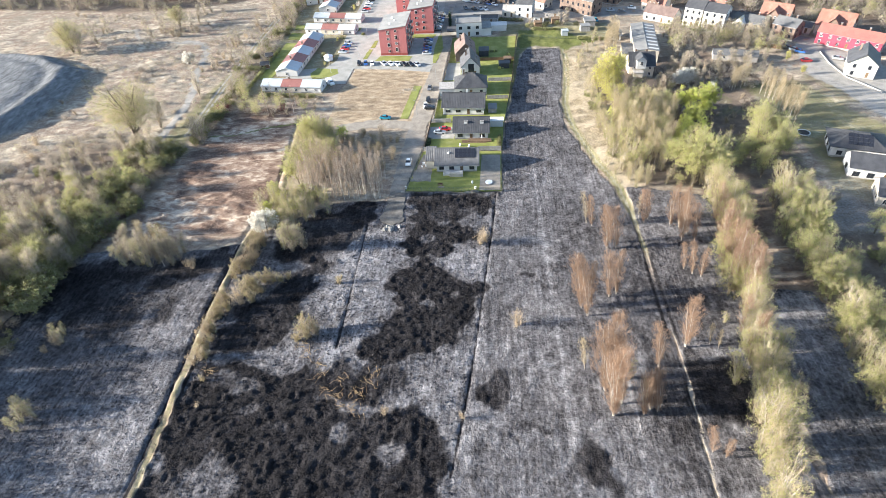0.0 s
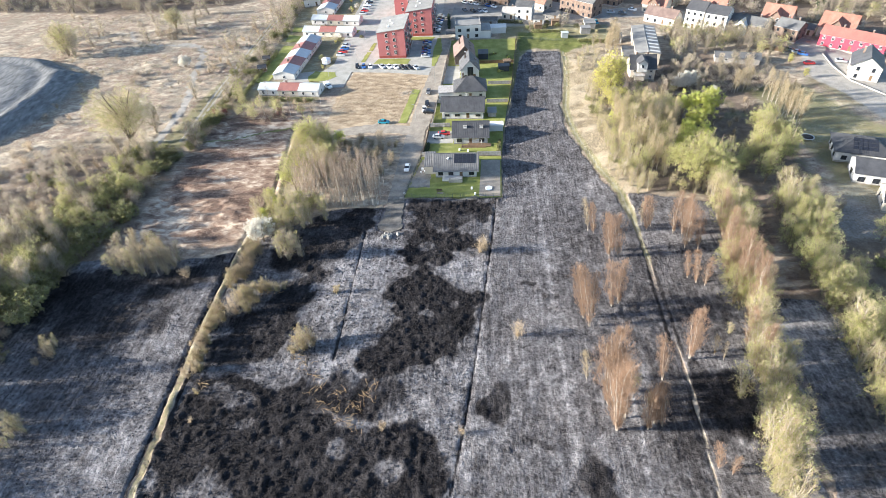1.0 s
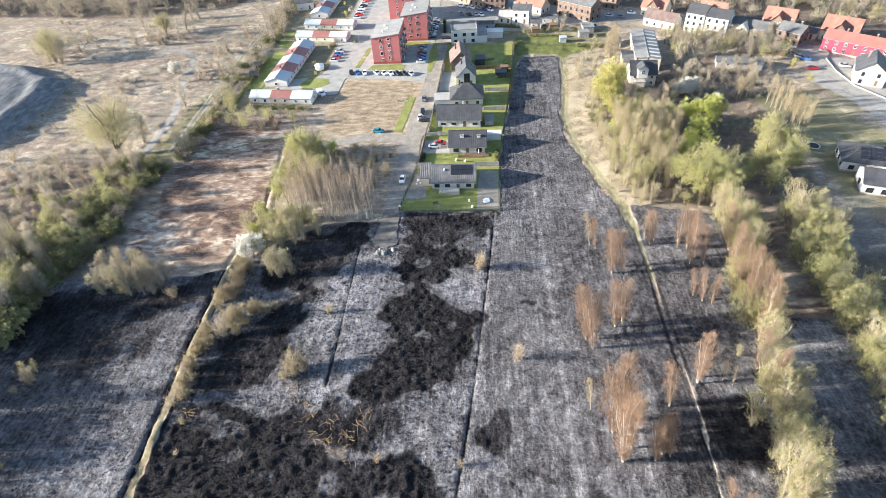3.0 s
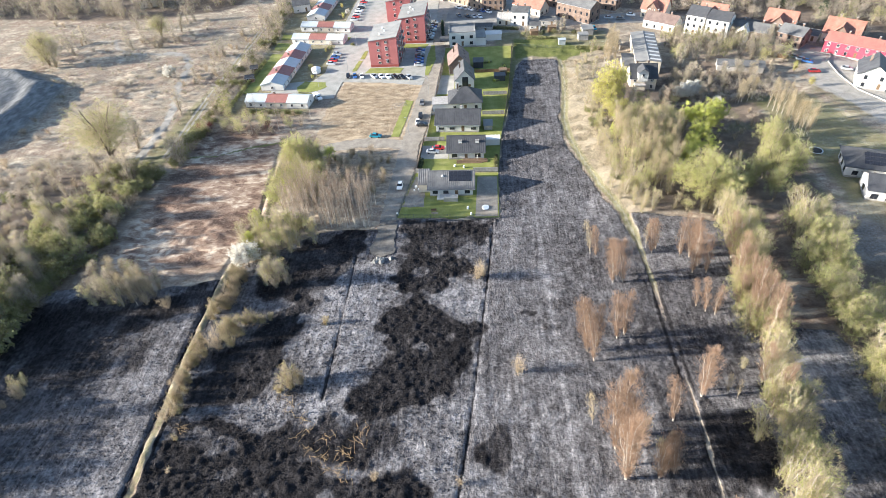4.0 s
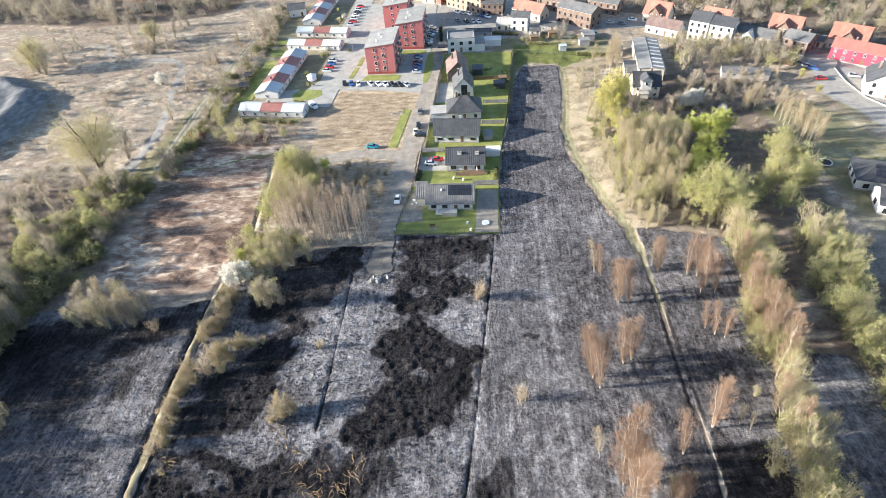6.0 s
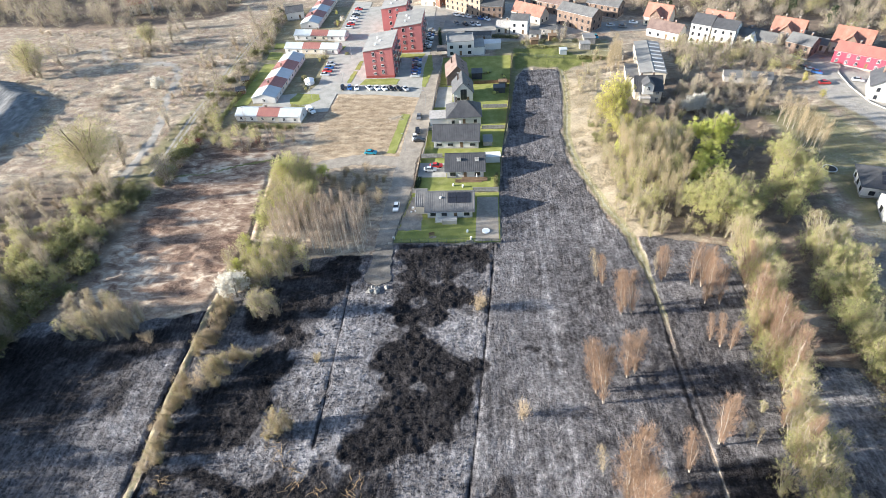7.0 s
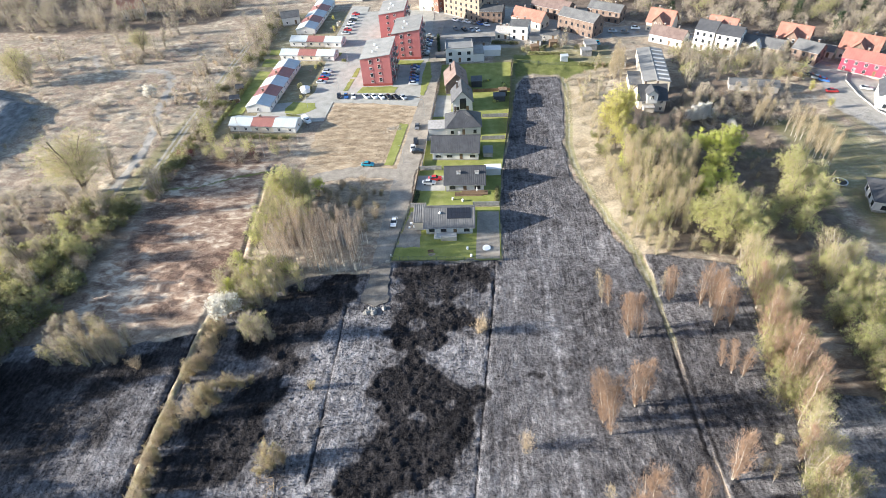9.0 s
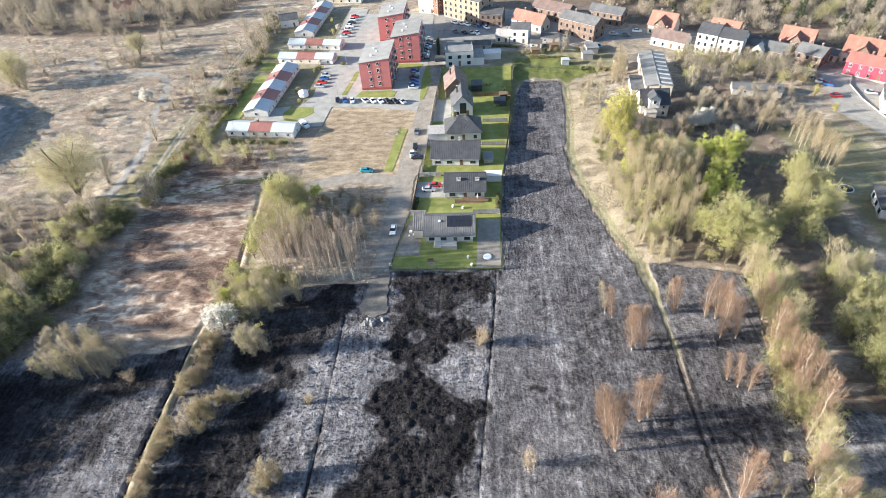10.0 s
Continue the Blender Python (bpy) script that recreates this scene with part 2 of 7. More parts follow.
# the western ovals are burnt ground deepened further for hedge and thicket shade
BLACK = [(-92, 78, 20, 12, 0.42), (-98, 92, 22, 11, 0.62), (-60, 60, 6, 9, 0.85), (-62, 46, 6, 8, 0.6), (-97, 104, 18, 6, 0.7), (-50, 52, 9, 6, 0.5), (20.5, 52, 4.5, 7, 0.75), (1.3, 68.6, 3, 3.4, 0.75), (12, 104.5, 3.4, 1.5, 0.6), (17.6, 101.4, 3, 1.3, 0.55), (4.4, 88.2, 2.2, 1.4, 0.6), (6.1, 101.4, 2, 1.2, 0.4), (8.5, 62, 5, 2.4, 0.5), (-118, 88, 6, 12, 0.6), (18, 188, 14, 42, 0.34), (16, 157, 14, 16, 0.2),
         # ovals from x 42 to 50 also paint the birches' long shadows into the char
         (-22, 70.5, 5, 4, 0.55), (-30, 69, 9, 6, 0.8), (-42, 68, 12, 6, 0.8), (-58, 68, 7, 6, 0.7), (38, 80, 5, 40, 0.5), (42, 110, 10, 20, 0.48), (49, 67, 10, 12, 0.8), (50, 100, 10, 18, 0.48), (-96, 62, 16, 5, 0.3), (25, 100, 4, 30, 0.2)]
ASH = [(71, 84, 8, 13, 0.9), (10, 70, 14, 20, 0.3), (-72, 96, 5, 12, 0.4), (13, 120, 8, 8, 0.3), (-100, 75, 10, 6, 0.25), (-72, 106, 3, 4, 0.6), (-30, 131, 4, 5, 0.5), (-28, 126, 5, 5, 0.5), (-45, 80, 5, 3, 0.6)]


def land(x, y, rows):
    """Outlined patches with frayed, wandering edges."""
    wx = x + 5 * (fractal(x, y, 9, 41, 3) - 0.5) + 2.4 * (fractal(x, y, 2.5, 43, 3) - 0.5)
    wy = y + 5 * (fractal(x, y, 9, 57, 3) - 0.5) + 2.4 * (fractal(x, y, 2.5, 59, 3) - 0.5)
    total = np.zeros(np.shape(x))
    for w, poly in rows:
        total = np.maximum(total, w * smooth(-1.6, 1.6, inside(wx, wy, poly) + 5.5 * (fractal(x, y, 4, 67, 4) - 0.5)))
    return total


def blobs(x, y, rows, wander=1.0):
    """Patches with frayed, wandering edges."""
    wx = x + wander * (12 * (fractal(x, y, 16, 41, 3) - 0.5) + 5 * (fractal(x, y, 4, 43, 3) - 0.5))
    wy = y + wander * (12 * (fractal(x, y, 16, 57, 3) - 0.5) + 5 * (fractal(x, y, 4, 59, 3) - 0.5))
    fray = 0.9 * (fractal(x, y, 5, 67, 4) - 0.5)
    total = np.zeros(np.shape(x))
    for cx, cy, rx, ry, w in rows:
        r = np.sqrt(((wx - cx) / rx) ** 2 + ((wy - cy) / ry) ** 2)
        total = np.maximum(total, w * smooth(1.35, 0.6, r + fray))
    return total


HEAP = [(-186, 176), (-178, 184), (-175.5, 199), (-176.5, 217), (-183, 241), (-208, 259), (-260, 268), (-340, 262), (-345, 180), (-262, 164), (-215, 166)]


def heap(x, y):
    """The spoil heap: metres inwards from its foot."""
    return inside(x, y, HEAP) + 5 * (fractal(x, y, 14, 91, 3) - 0.5)


def ground_z(x, y):
    x, y = np.asarray(x, float), np.asarray(y, float)
    near = smooth(400, 250, np.hypot(x, y - 120))
    z = 0.5 * (fractal(x, y, 30, 5, 3) - 0.5) * near * smooth(-20, -40, x) + 0.25 * (fractal(x, y, 4, 9, 3) - 0.5) * near
    town = smooth(140, 150, y) * smooth(-98, -90, x) * smooth(18, 14, x)
    z = z * (1 - town)
    d = along(x, y, DITCH)
    west = np.where(x < -67.2 + 0.02 * (y - 75), 1, 0)
    z = z - 0.6 * np.exp(-((d - 1.4) / 0.6) ** 2) * west + 0.35 * np.exp(-((d - 0.2) / 1.2) ** 2)
    z = z - 0.24 * np.exp(-(along(x, y, FURROW) / 0.35) ** 2)
    z = z - 0.22 * np.exp(-(along(x, y, DITCH_SMALL) / 0.4) ** 2)
    z = z - 0.12 * np.exp(-(along(x, y, TRAIL) / 0.8) ** 2)
    rise = smooth(30, 44, x) * smooth(135, 150, y) * smooth(250, 225, y) * smooth(70, 55, x)
    z = z + 1.4 * rise
    h = heap(x, y)
    z = z + 5.8 * np.clip(h / 10, 0, 1) ** 0.9 + 0.8 * smooth(10, 60, h) + smooth(9, 14, h) * 1.0 * (fractal(x * 0.16 + y * 0.05, y * 1.1 + x * 0.12, 5, 31, 3) - 0.5) - 0.8 * np.exp(-((h - 14) / 3) ** 2)
    return z


def steps(spans):
    out = []
    for a, b, s in spans:
        out.append(np.arange(a, b, s))
    return np.concatenate(out + [[spans[-1][1]]])


gx = steps([(-3000, -600, 300), (-600, -320, 20), (-320, -124, 1.8), (-124, -70, 0.6), (-70, 6, 0.42), (6, 88, 0.58), (88, 200, 1.8), (200, 600, 25), (600, 3000, 300)])
gy = steps([(-2004, -204, 300), (-204, 36, 12), (36, 142, 0.43), (142, 200, 1.0), (200, 290, 1.6), (290, 420, 3.0), (420, 900, 30), (900, 4500, 300)])
GX, GY = np.meshgrid(gx, gy)
PX, PY = GX.ravel(), GY.ravel()
nx_, ny_ = len(gx), len(gy)
edge = 2.6 * (fractal(PX, PY, 5, 71) - 0.5)
burn_in = np.maximum(inside(PX, PY, BURNT), inside(PX, PY, BURNT_RIGHT))
burn = smooth(-0.5, 0.6, burn_in + edge)
trail_d = along(PX, PY, TRAIL)
ditch_d = along(PX, PY, DITCH)
unburnt = smooth(1.3, 0.5, ditch_d + 0.45 * edge) * smooth(150, 120, PY) + (0.2 + 0.6 * smooth(96, 112, PY) + 0.6 * smooth(90, 80, PY)) * smooth(0.6 + 0.5 * smooth(100, 115, PY), 0.2, trail_d + 0.3 * edge) + smooth(2.2, 1.4, trail_d + 0.4 * edge) * smooth(122, 140, PY)
burn = burn * (1 - np.clip(unburnt, 0, 1))
black = np.maximum(blobs(PX, PY, BLACK), land(PX, PY, BLACK_LAND))
black = np.maximum(black, 0.85 * smooth(0.45, 0.08, along(PX, PY, FURROW)) + 0.75 * smooth(0.5, 0.1, along(PX, PY, DITCH_SMALL) + 0.12 * edge) + 0.9 * smooth(0.6, 0.2, np.abs(ditch_d - 1.3)) * (PX < -65))
black = np.maximum(black, 0.85 * smooth(0.55, 0.2, np.abs(trail_d - 0.8)) * smooth(118, 106, PY) * (0.45 + 0.55 * smooth(78, 90, PY)))
black = np.clip(black, 0, 1)
ash = np.clip(np.maximum(blobs(PX, PY, ASH), land(PX, PY, ASH_LAND)) * (1 - 0.85 * black), 0, 1)
PALE = [(-15.6, 94, 2.0, 1.4, 0.95), (-15.7, 119, 2.6, 1.6, 0.9), (-18.5, 54.4, 3.4, 2.8, 0.95), (-51.6, 70, 3, 2.6, 0.8), (-48.9, 63.7, 2.2, 2, 0.75), (-53.8, 49.4, 5, 3.5, 0.75), (-58.1, 72.1, 3.4, 2.2, 0.75), (-45, 76.2, 5, 2.6, 0.8), (-29.2, 58.2, 1.8, 1.5, 0.7), (-41, 60, 1.6, 1.6, 0.6), (-9, 97, 1.4, 1, 0.7)]
pale = blobs(PX, PY, PALE, 0.3)
black = black * (1 - 0.75 * pale) * (0.75 + 0.25 * smooth(0.3, 0.55, fractal(PX, PY, 6, 83, 3)))
# faint mown tracks along the strip
ash = np.clip(ash + 0.35 * (fractal(PX, PY * 0.05, 1.5, 101, 2) - 0.5) * smooth(2, 6, PX) * (PX < 62), 0, 1)
ash = np.clip(ash + 0.7 * np.exp(-((PX - 16.5 + 0.01 * (PY - 100)) / 0.8) ** 2) * (PY < 160) + 0.8 * np.exp(-((PX - 29.8) / 0.7) ** 2) * (PY < 75), 0, 1)
green = np.maximum(0.45 * smooth(1.2, 0.5, ditch_d) * (PY < 140), 0.55 * smooth(2.0, 0.9, trail_d) * smooth(104, 116, PY))
green = np.maximum(green, 0.5 * smooth(-2, 3, inside(PX, PY, [(6, 256), (24, 262), (60, 258), (62, 284), (8, 291)])))
green = np.maximum(green, 0.8 * smooth(-1, 1.5, inside(PX, PY, [(15.8, 247), (16.4, 276), (33, 276), (43, 268), (53, 259), (40, 252), (37.5, 247.5), (34, 252.6), (24, 255), (18, 253)]) + 0.5 * edge))
green = np.maximum(green, 0.6 * smooth(-0.5, 0.5, inside(PX, PY, [(7.6, 186), (10, 198), (13.6, 222), (16.5, 246), (22, 256), (16, 268), (14, 246), (9, 205)])))
green = np.maximum(green, 0.52 * smooth(-3, 3, inside(PX, PY, [(99, 212), (104, 150), (101, 140), (112, 128), (150, 128), (150, 160), (133, 182), (122, 214)])))
green = np.maximum(green, 0.46 * smooth(-2, 2, inside(PX, PY, [(-101, 208), (-66, 206), (-62, 240), (-66, 345), (-101, 345)])))
green = np.maximum(green, 0.5 * smooth(-2, 2, inside(PX, PY, [(-120, 172), (-108, 172), (-108, 225), (-110, 300), (-114, 300), (-113, 240), (-117, 215)]) + edge))
green = np.maximum(green, 0.5 * smooth(1.3, 0.5, along(PX, PY, [(-64, 145), (-69, 190)])))
green = np.maximum(green, 0.75 * smooth(1.0, 0.3, along(PX, PY, [(-104, 178), (-92, 179), (-82, 184), (-68, 188)]) + 0.4 * edge))
green = np.maximum(green, 0.4 * smooth(0.5, 0.75, fractal(PX, PY, 9, 77)) * (PX > 82) * (PY < 220))
bare = smooth(1.9, 1.1, along(PX, PY, LANE) + 0.2 * edge) + 0.7 * smooth(0.9, 0.35, np.abs(along(PX, PY, LANE_TWO) - 1.0)) + 0.8 * smooth(1.6, 0.8, along(PX, PY, HEATH_PATH) + 0.3 * edge)
bare = np.maximum(bare, smooth(-1, 2, inside(PX, PY, [(135, 250), (128.5, 228), (127, 216), (133, 203), (137, 180), (146, 165), (160, 165), (152, 190), (160, 222), (147, 250)])))
bare = np.maximum(bare, 0.45 * smooth(-3, 3, inside(PX, PY, [(88, 128), (100, 142), (112, 150), (118, 130), (112, 118), (95, 118)]) + edge))
bare = np.maximum(bare, 0.8 * smooth(-3, 3, inside(PX, PY, [(-22, 286), (14, 284), (60, 292), (140, 262), (140, 300), (60, 330), (-25, 345)]) + edge) * (PX < 62))
bare = np.clip(np.maximum(bare, 0.45 * smooth(0.7, 0.3, trail_d)), 0, 1)
# below zero: the pale dry bank east of the strip
slag = smooth(0.0, 2.5, heap(PX, PY)) - smooth(-1, 2, inside(PX, PY, [(41, 142), (34, 165), (31, 185), (32, 215), (35, 262), (56, 262), (46, 215), (47, 175), (50, 142)]))
wood = np.clip(smooth(-4, 4, inside(PX, PY, [(50, 141), (47, 175), (46, 215), (60, 240), (95, 240), (112, 212), (100, 200), (100, 150), (92, 141)]) + 2 * edge)
               + smooth(-4, 6, inside(PX, PY, [(70, 312), (92, 302), (118, 286), (142, 275), (168, 254), (260, 235), (600, 240), (600, 700), (-20, 700), (-20, 360)])) + smooth(-4, 4, inside(PX, PY, FAR_WOODS)) + smooth(405, 425, PY) * (PX < -100) + 0.45 * smooth(-4, 4, inside(PX, PY, [(66, 141), (66, 99), (80, 99), (84, 141)])) + smooth(76, 84, PX) * smooth(140, 130, PY)
               + 0.8 * smooth(-6, 6, inside(PX, PY, [(-160, 60), (-122, 84), (-107, 125), (-106, 160), (-116, 180), (-150, 170), (-200, 100)]) + 3 * edge), 0, 1)
rust = smooth(-4, 6, inside(PX, PY, [(-107, 118), (-69, 118), (-64, 150), (-70, 205), (-104, 200), (-106, 160)]) + edge)
rust = np.maximum(rust, smooth(-3, 3, inside(PX, PY, [(66, 141), (64, 99), (82, 99), (86, 141)])))
zz = ground_z(PX, PY)
tuss = 1.3 * fractal(PX, PY, 1.05, 3, 2) ** 2 + 0.45 * fractal(PX, PY, 2.8, 6, 2)
zz = zz + (tuss - 0.6) * burn * (0.2 + 0.5 * black)
flat = np.clip(smooth(140, 150, PY) * smooth(-98, -90, PX) * smooth(18, 14, PX) + bare + np.maximum(slag, 0), 0, 1)
laid = fractal(PX * 0.45 + 2.2 * fractal(PX, PY, 11, 23, 2), PY, 2.4, 21, 3)
zz = zz + 1.5 * (laid - 0.5) * (1 - burn) * (1 - flat) * smooth(-320, -260, PX) * smooth(330, 280, PY) * (PY > 40)
gme = bpy.data.meshes.new("ground")
gme.vertices.add(nx_ * ny_)
gme.vertices.foreach_set("co", np.stack([PX, PY, zz], 1).astype(np.float32).ravel())
ii, jj = np.meshgrid(np.arange(nx_ - 1), np.arange(ny_ - 1))
base = (jj * nx_ + ii).ravel()
quads = np.stack([base, base + 1, base + nx_ + 1, base + nx_], 1).astype(np.int32)
gme.loops.add(4 * len(quads))
gme.loops.foreach_set("vertex_index", quads.ravel())
gme.polygons.add(len(quads))
gme.polygons.foreach_set("loop_start", np.arange(0, 4 * len(quads), 4, dtype=np.int32))
gme.update(calc_edges=True)
gme.shade_smooth()
for nm, chans in (("cover", (burn, green, bare, wood)), ("tone", (black, ash, slag, rust))):
    at = gme.attributes.new(nm, "FLOAT_COLOR", "POINT")
    at.data.foreach_set("color", np.stack(chans, 1).astype(np.float32).ravel())


def ground_material():
    m = bpy.data.materials.new("field ground")
    m.use_nodes = True
    nt = m.node_tree
    nd, ln = nt.nodes, nt.links
    bsdf = nd["Principled BSDF"]
    bsdf.inputs["Roughness"].default_value = 0.95
    bsdf.inputs["Specular IOR Level"].default_value = 0.05
    geo = nd.new("ShaderNodeNewGeometry")

    def noise_at(scale, detail=4.0, stretch=None, rough=0.6, twist=0.0):
        n = nd.new("ShaderNodeTexNoise")
        n.inputs["Scale"].default_value, n.inputs["Detail"].default_value, n.inputs["Roughness"].default_value = scale, detail, rough
        n.inputs["Distortion"].default_value = twist
        if stretch:
            mp = nd.new("ShaderNodeMapping")
            mp.inputs["Scale"].default_value = stretch
            ln.new(geo.outputs["Position"], mp.inputs["Vector"])
            ln.new(mp.outputs[0], n.inputs["Vector"])
        else:
            ln.new(geo.outputs["Position"], n.inputs["Vector"])
        return n.outputs["Fac"]

    def calc(op, a, b, clamp=False):
        c = nd.new("ShaderNodeMath")
        c.operation, c.use_clamp = op, clamp
        for k, v in enumerate((a, b)):
            if isinstance(v, (int, float)):
                c.inputs[k].default_value = v
            else:
                ln.new(v, c.inputs[k])
        return c.outputs[0]

    def ramp(fac, stops):
        r = nd.new("ShaderNodeValToRGB")
        els = r.color_ramp.elements
        while len(els) < len(stops):
            els.new(0.5)
        for e, (p, c) in zip(els, stops):
            e.position, e.color = p, (*c, 1)
        ln.new(fac, r.inputs["Fac"])
        return r.outputs["Color"]

    def blend(fac, a, b):
        x = nd.new("ShaderNodeMix")
        x.data_type = "RGBA"
        ln.new(fac, x.inputs["Factor"])
        ln.new(a, x.inputs["A"])
        ln.new(b, x.inputs["B"])
        return x.outputs["Result"]

    def mask(v, n, soft=0.25):
        """Roughen the edge of a mask by a noise."""
        s = calc("ADD", v, calc("MULTIPLY", calc("SUBTRACT", n, 0.5), 0.9))
        r = nd.new("ShaderNodeMapRange")
        r.inputs["From Min"].default_value, r.inputs["From Max"].default_value = 0.5 - soft, 0.5 + soft
        ln.new(s, r.inputs["Value"])
        return r.outputs["Result"]

    def channels(name):
        a = nd.new("ShaderNodeAttribute")
        a.attribute_name = name
        s = nd.new("ShaderNodeSeparateColor")
        ln.new(a.outputs["Color"], s.inputs[0])
        return s.outputs[0], s.outputs[1], s.outputs[2], a.outputs["Alpha"]

    burn_, green_, bare_, wood_ = channels("cover")
    black_, ash_, slag_, rust_ = channels("tone")
    n_field, n_clump, n_tuft, n_grain = noise_at(0.06), noise_at(0.35, 5), noise_at(1.6, 5, None, 0.65), noise_at(5.0, 4)
    n_wind = noise_at(0.3, 6, (0.6, 1.3, 1.0), 0.62, 0.7)
    n_rows = noise_at(1.0, 3, (1.4, 0.08, 1.0))
    # matted straw
    straw = ramp(calc("ADD", calc("MULTIPLY", n_wind, 0.75), calc("MULTIPLY", n_tuft, 0.25)),
                 [(0.34, (0.14, 0.108, 0.083)), (0.44, (0.27, 0.225, 0.172)), (0.53, (0.39, 0.335, 0.258)), (0.64, (0.53, 0.475, 0.38))])
    rusty = ramp(n_tuft, [(0.3, (0.12, 0.085, 0.068)), (0.7, (0.32, 0.245, 0.19))])
    dry = blend(mask(calc("ADD", n_clump, calc("MULTIPLY", rust_, 0.04)), n_field, 0.16), straw, rusty)
    dull = ramp(n_tuft, [(0.3, (0.12, 0.1, 0.08)), (0.7, (0.29, 0.255, 0.2))])
    n_patch = noise_at(0.045, 5, None, 0.6, 0.6)
    dry = blend(mask(calc("SUBTRACT", noise_at(0.11, 4), calc("ADD", calc("ADD", 0.09, calc("MULTIPLY", rust_, 0.14)), calc("MULTIPLY", slag_, -0.16))), n_patch, 0.12), dry, dull)
    n_sway = noise_at(0.05, 3, (1.0, 1.3, 1.0), 0.5, 1.0)
    warm = ramp(calc("ADD", calc("ADD", calc("MULTIPLY", n_wind, 0.5), calc("MULTIPLY", n_clump, 0.25)), calc("ADD", calc("MULTIPLY", n_sway, 0.42), -0.085)), [(0.41, (0.075, 0.046, 0.037)), (0.465, (0.165, 0.106, 0.08)), (0.515, (0.275, 0.2, 0.152)), (0.58, (0.52, 0.44, 0.35))])
    dry = blend(calc("MULTIPLY", rust_, 0.88), dry, warm)
    dry = blend(calc("MULTIPLY", calc("MULTIPLY", rust_, 0.45), mask(calc("SUBTRACT", noise_at(0.2, 5, (0.6, 1.3, 1.0), 0.6, 1.5), 0.05), n_tuft, 0.12)), dry, rusty)
    gold = ramp(calc("ADD", calc("MULTIPLY", n_clump, 0.45), calc("MULTIPLY", n_tuft, 0.55)), [(0.32, (0.17, 0.137, 0.094)), (0.5, (0.29, 0.245, 0.175)), (0.68, (0.42, 0.365, 0.275))])
    dry = blend(calc("MULTIPLY", slag_, -0.85), dry, gold)
    litter = ramp(calc("ADD", calc("MULTIPLY", n_clump, 0.5), calc("MULTIPLY", n_grain, 0.5)), [(0.3, (0.07, 0.054, 0.043)), (0.5, (0.14, 0.11, 0.088)), (0.7, (0.24, 0.196, 0.156))])
    grass = ramp(calc("ADD", calc("MULTIPLY", n_clump, 0.5), calc("MULTIPLY", n_grain, 0.5)), [(0.3, (0.06, 0.072, 0.022)), (0.5, (0.11, 0.122, 0.04)), (0.7, (0.2, 0.19, 0.085))])
    earth = ramp(calc("ADD", calc("MULTIPLY", n_clump, 0.5), calc("MULTIPLY", n_grain, 0.5)), [(0.3, (0.18, 0.167, 0.15)), (0.5, (0.272, 0.257, 0.235)), (0.7, (0.355, 0.338, 0.312))])
    spoil = ramp(noise_at(0.7, 5, (1.0, 0.3, 1.0)), [(0.3, (0.085, 0.087, 0.09)), (0.5, (0.145, 0.148, 0.152)), (0.7, (0.22, 0.223, 0.228))])
    # char, stubble and ash
    n_fleck = noise_at(3.6, 2, (1.0, 1.0, 1.0), 0.7)
    n_edge = calc("ADD", calc("MULTIPLY", n_clump, 0.4), calc("MULTIPLY", n_tuft, 0.6))
    # black_ also carries the shade painted into the BLACK patches
    black_m = mask(black_, n_edge, 0.2)
    ash_m = mask(ash_, n_edge, 0.4)
    lift = calc("ADD", calc("MULTIPLY", calc("SUBTRACT", n_tuft, 0.5), 0.5), calc("MULTIPLY", calc("SUBTRACT", n_fleck, 0.5), 0.45))
    lift = calc("ADD", lift, calc("MULTIPLY", calc("SUBTRACT", n_grain, 0.5), 0.3))
    lift = calc("ADD", lift, calc("MULTIPLY", calc("SUBTRACT", n_rows, 0.5), 0.6))
    lift = calc("ADD", lift, calc("MULTIPLY", calc("SUBTRACT", n_clump, 0.5), 0.95))
    lift = calc("ADD", lift, calc("MULTIPLY", calc("SUBTRACT", n_field, 0.5), 0.7))
    tufts = nd.new("ShaderNodeTexVoronoi")
    tufts.inputs["Scale"].default_value = 1.25
    ln.new(geo.outputs["Position"], tufts.inputs["Vector"])
    lift = calc("ADD", lift, calc("MULTIPLY", calc("SUBTRACT", tufts.outputs["Distance"], 0.42), 0.3))
    lift = calc("MULTIPLY", lift, calc("SUBTRACT", 1.0, calc("MULTIPLY", black_m, 0.45)))
    level = calc("SUBTRACT", calc("ADD", 0.52, calc("MULTIPLY", ash_m, 0.23)), calc("MULTIPLY", black_m, 0.38))
    scorched = ramp(calc("ADD", level, lift, True), [(0.0, (0.0062, 0.006, 0.007)), (0.2, (0.027, 0.025, 0.0265)), (0.36, (0.058, 0.0545, 0.057)), (0.5, (0.098, 0.093, 0.097)), (0.72, (0.166, 0.159, 0.166)), (1.0, (0.314, 0.305, 0.315))])
    col = blend(mask(wood_, n_clump), dry, litter)
    col = blend(mask(green_, n_tuft), col, grass)
    col = blend(mask(bare_, n_tuft), col, earth)
    col = blend(slag_, col, spoil)
    col = blend(mask(burn_, n_tuft, 0.15), col, scorched)
    ln.new(col, bsdf.inputs["Base Color"])
    bp = nd.new("ShaderNodeBump")
    bp.inputs["Strength"].default_value, bp.inputs["Distance"].default_value = 1.0, 0.75
    fine = calc("ADD", calc("MULTIPLY", n_tuft, 1.1), calc("ADD", calc("MULTIPLY", n_fleck, 0.35), calc("MULTIPLY", n_grain, 0.12)))
    ln.new(calc("ADD", calc("MULTIPLY", fine, calc("ADD", calc("MULTIPLY", burn_, 0.8), 0.2)), calc("MULTIPLY", n_wind, 0.55)), bp.inputs["Height"])
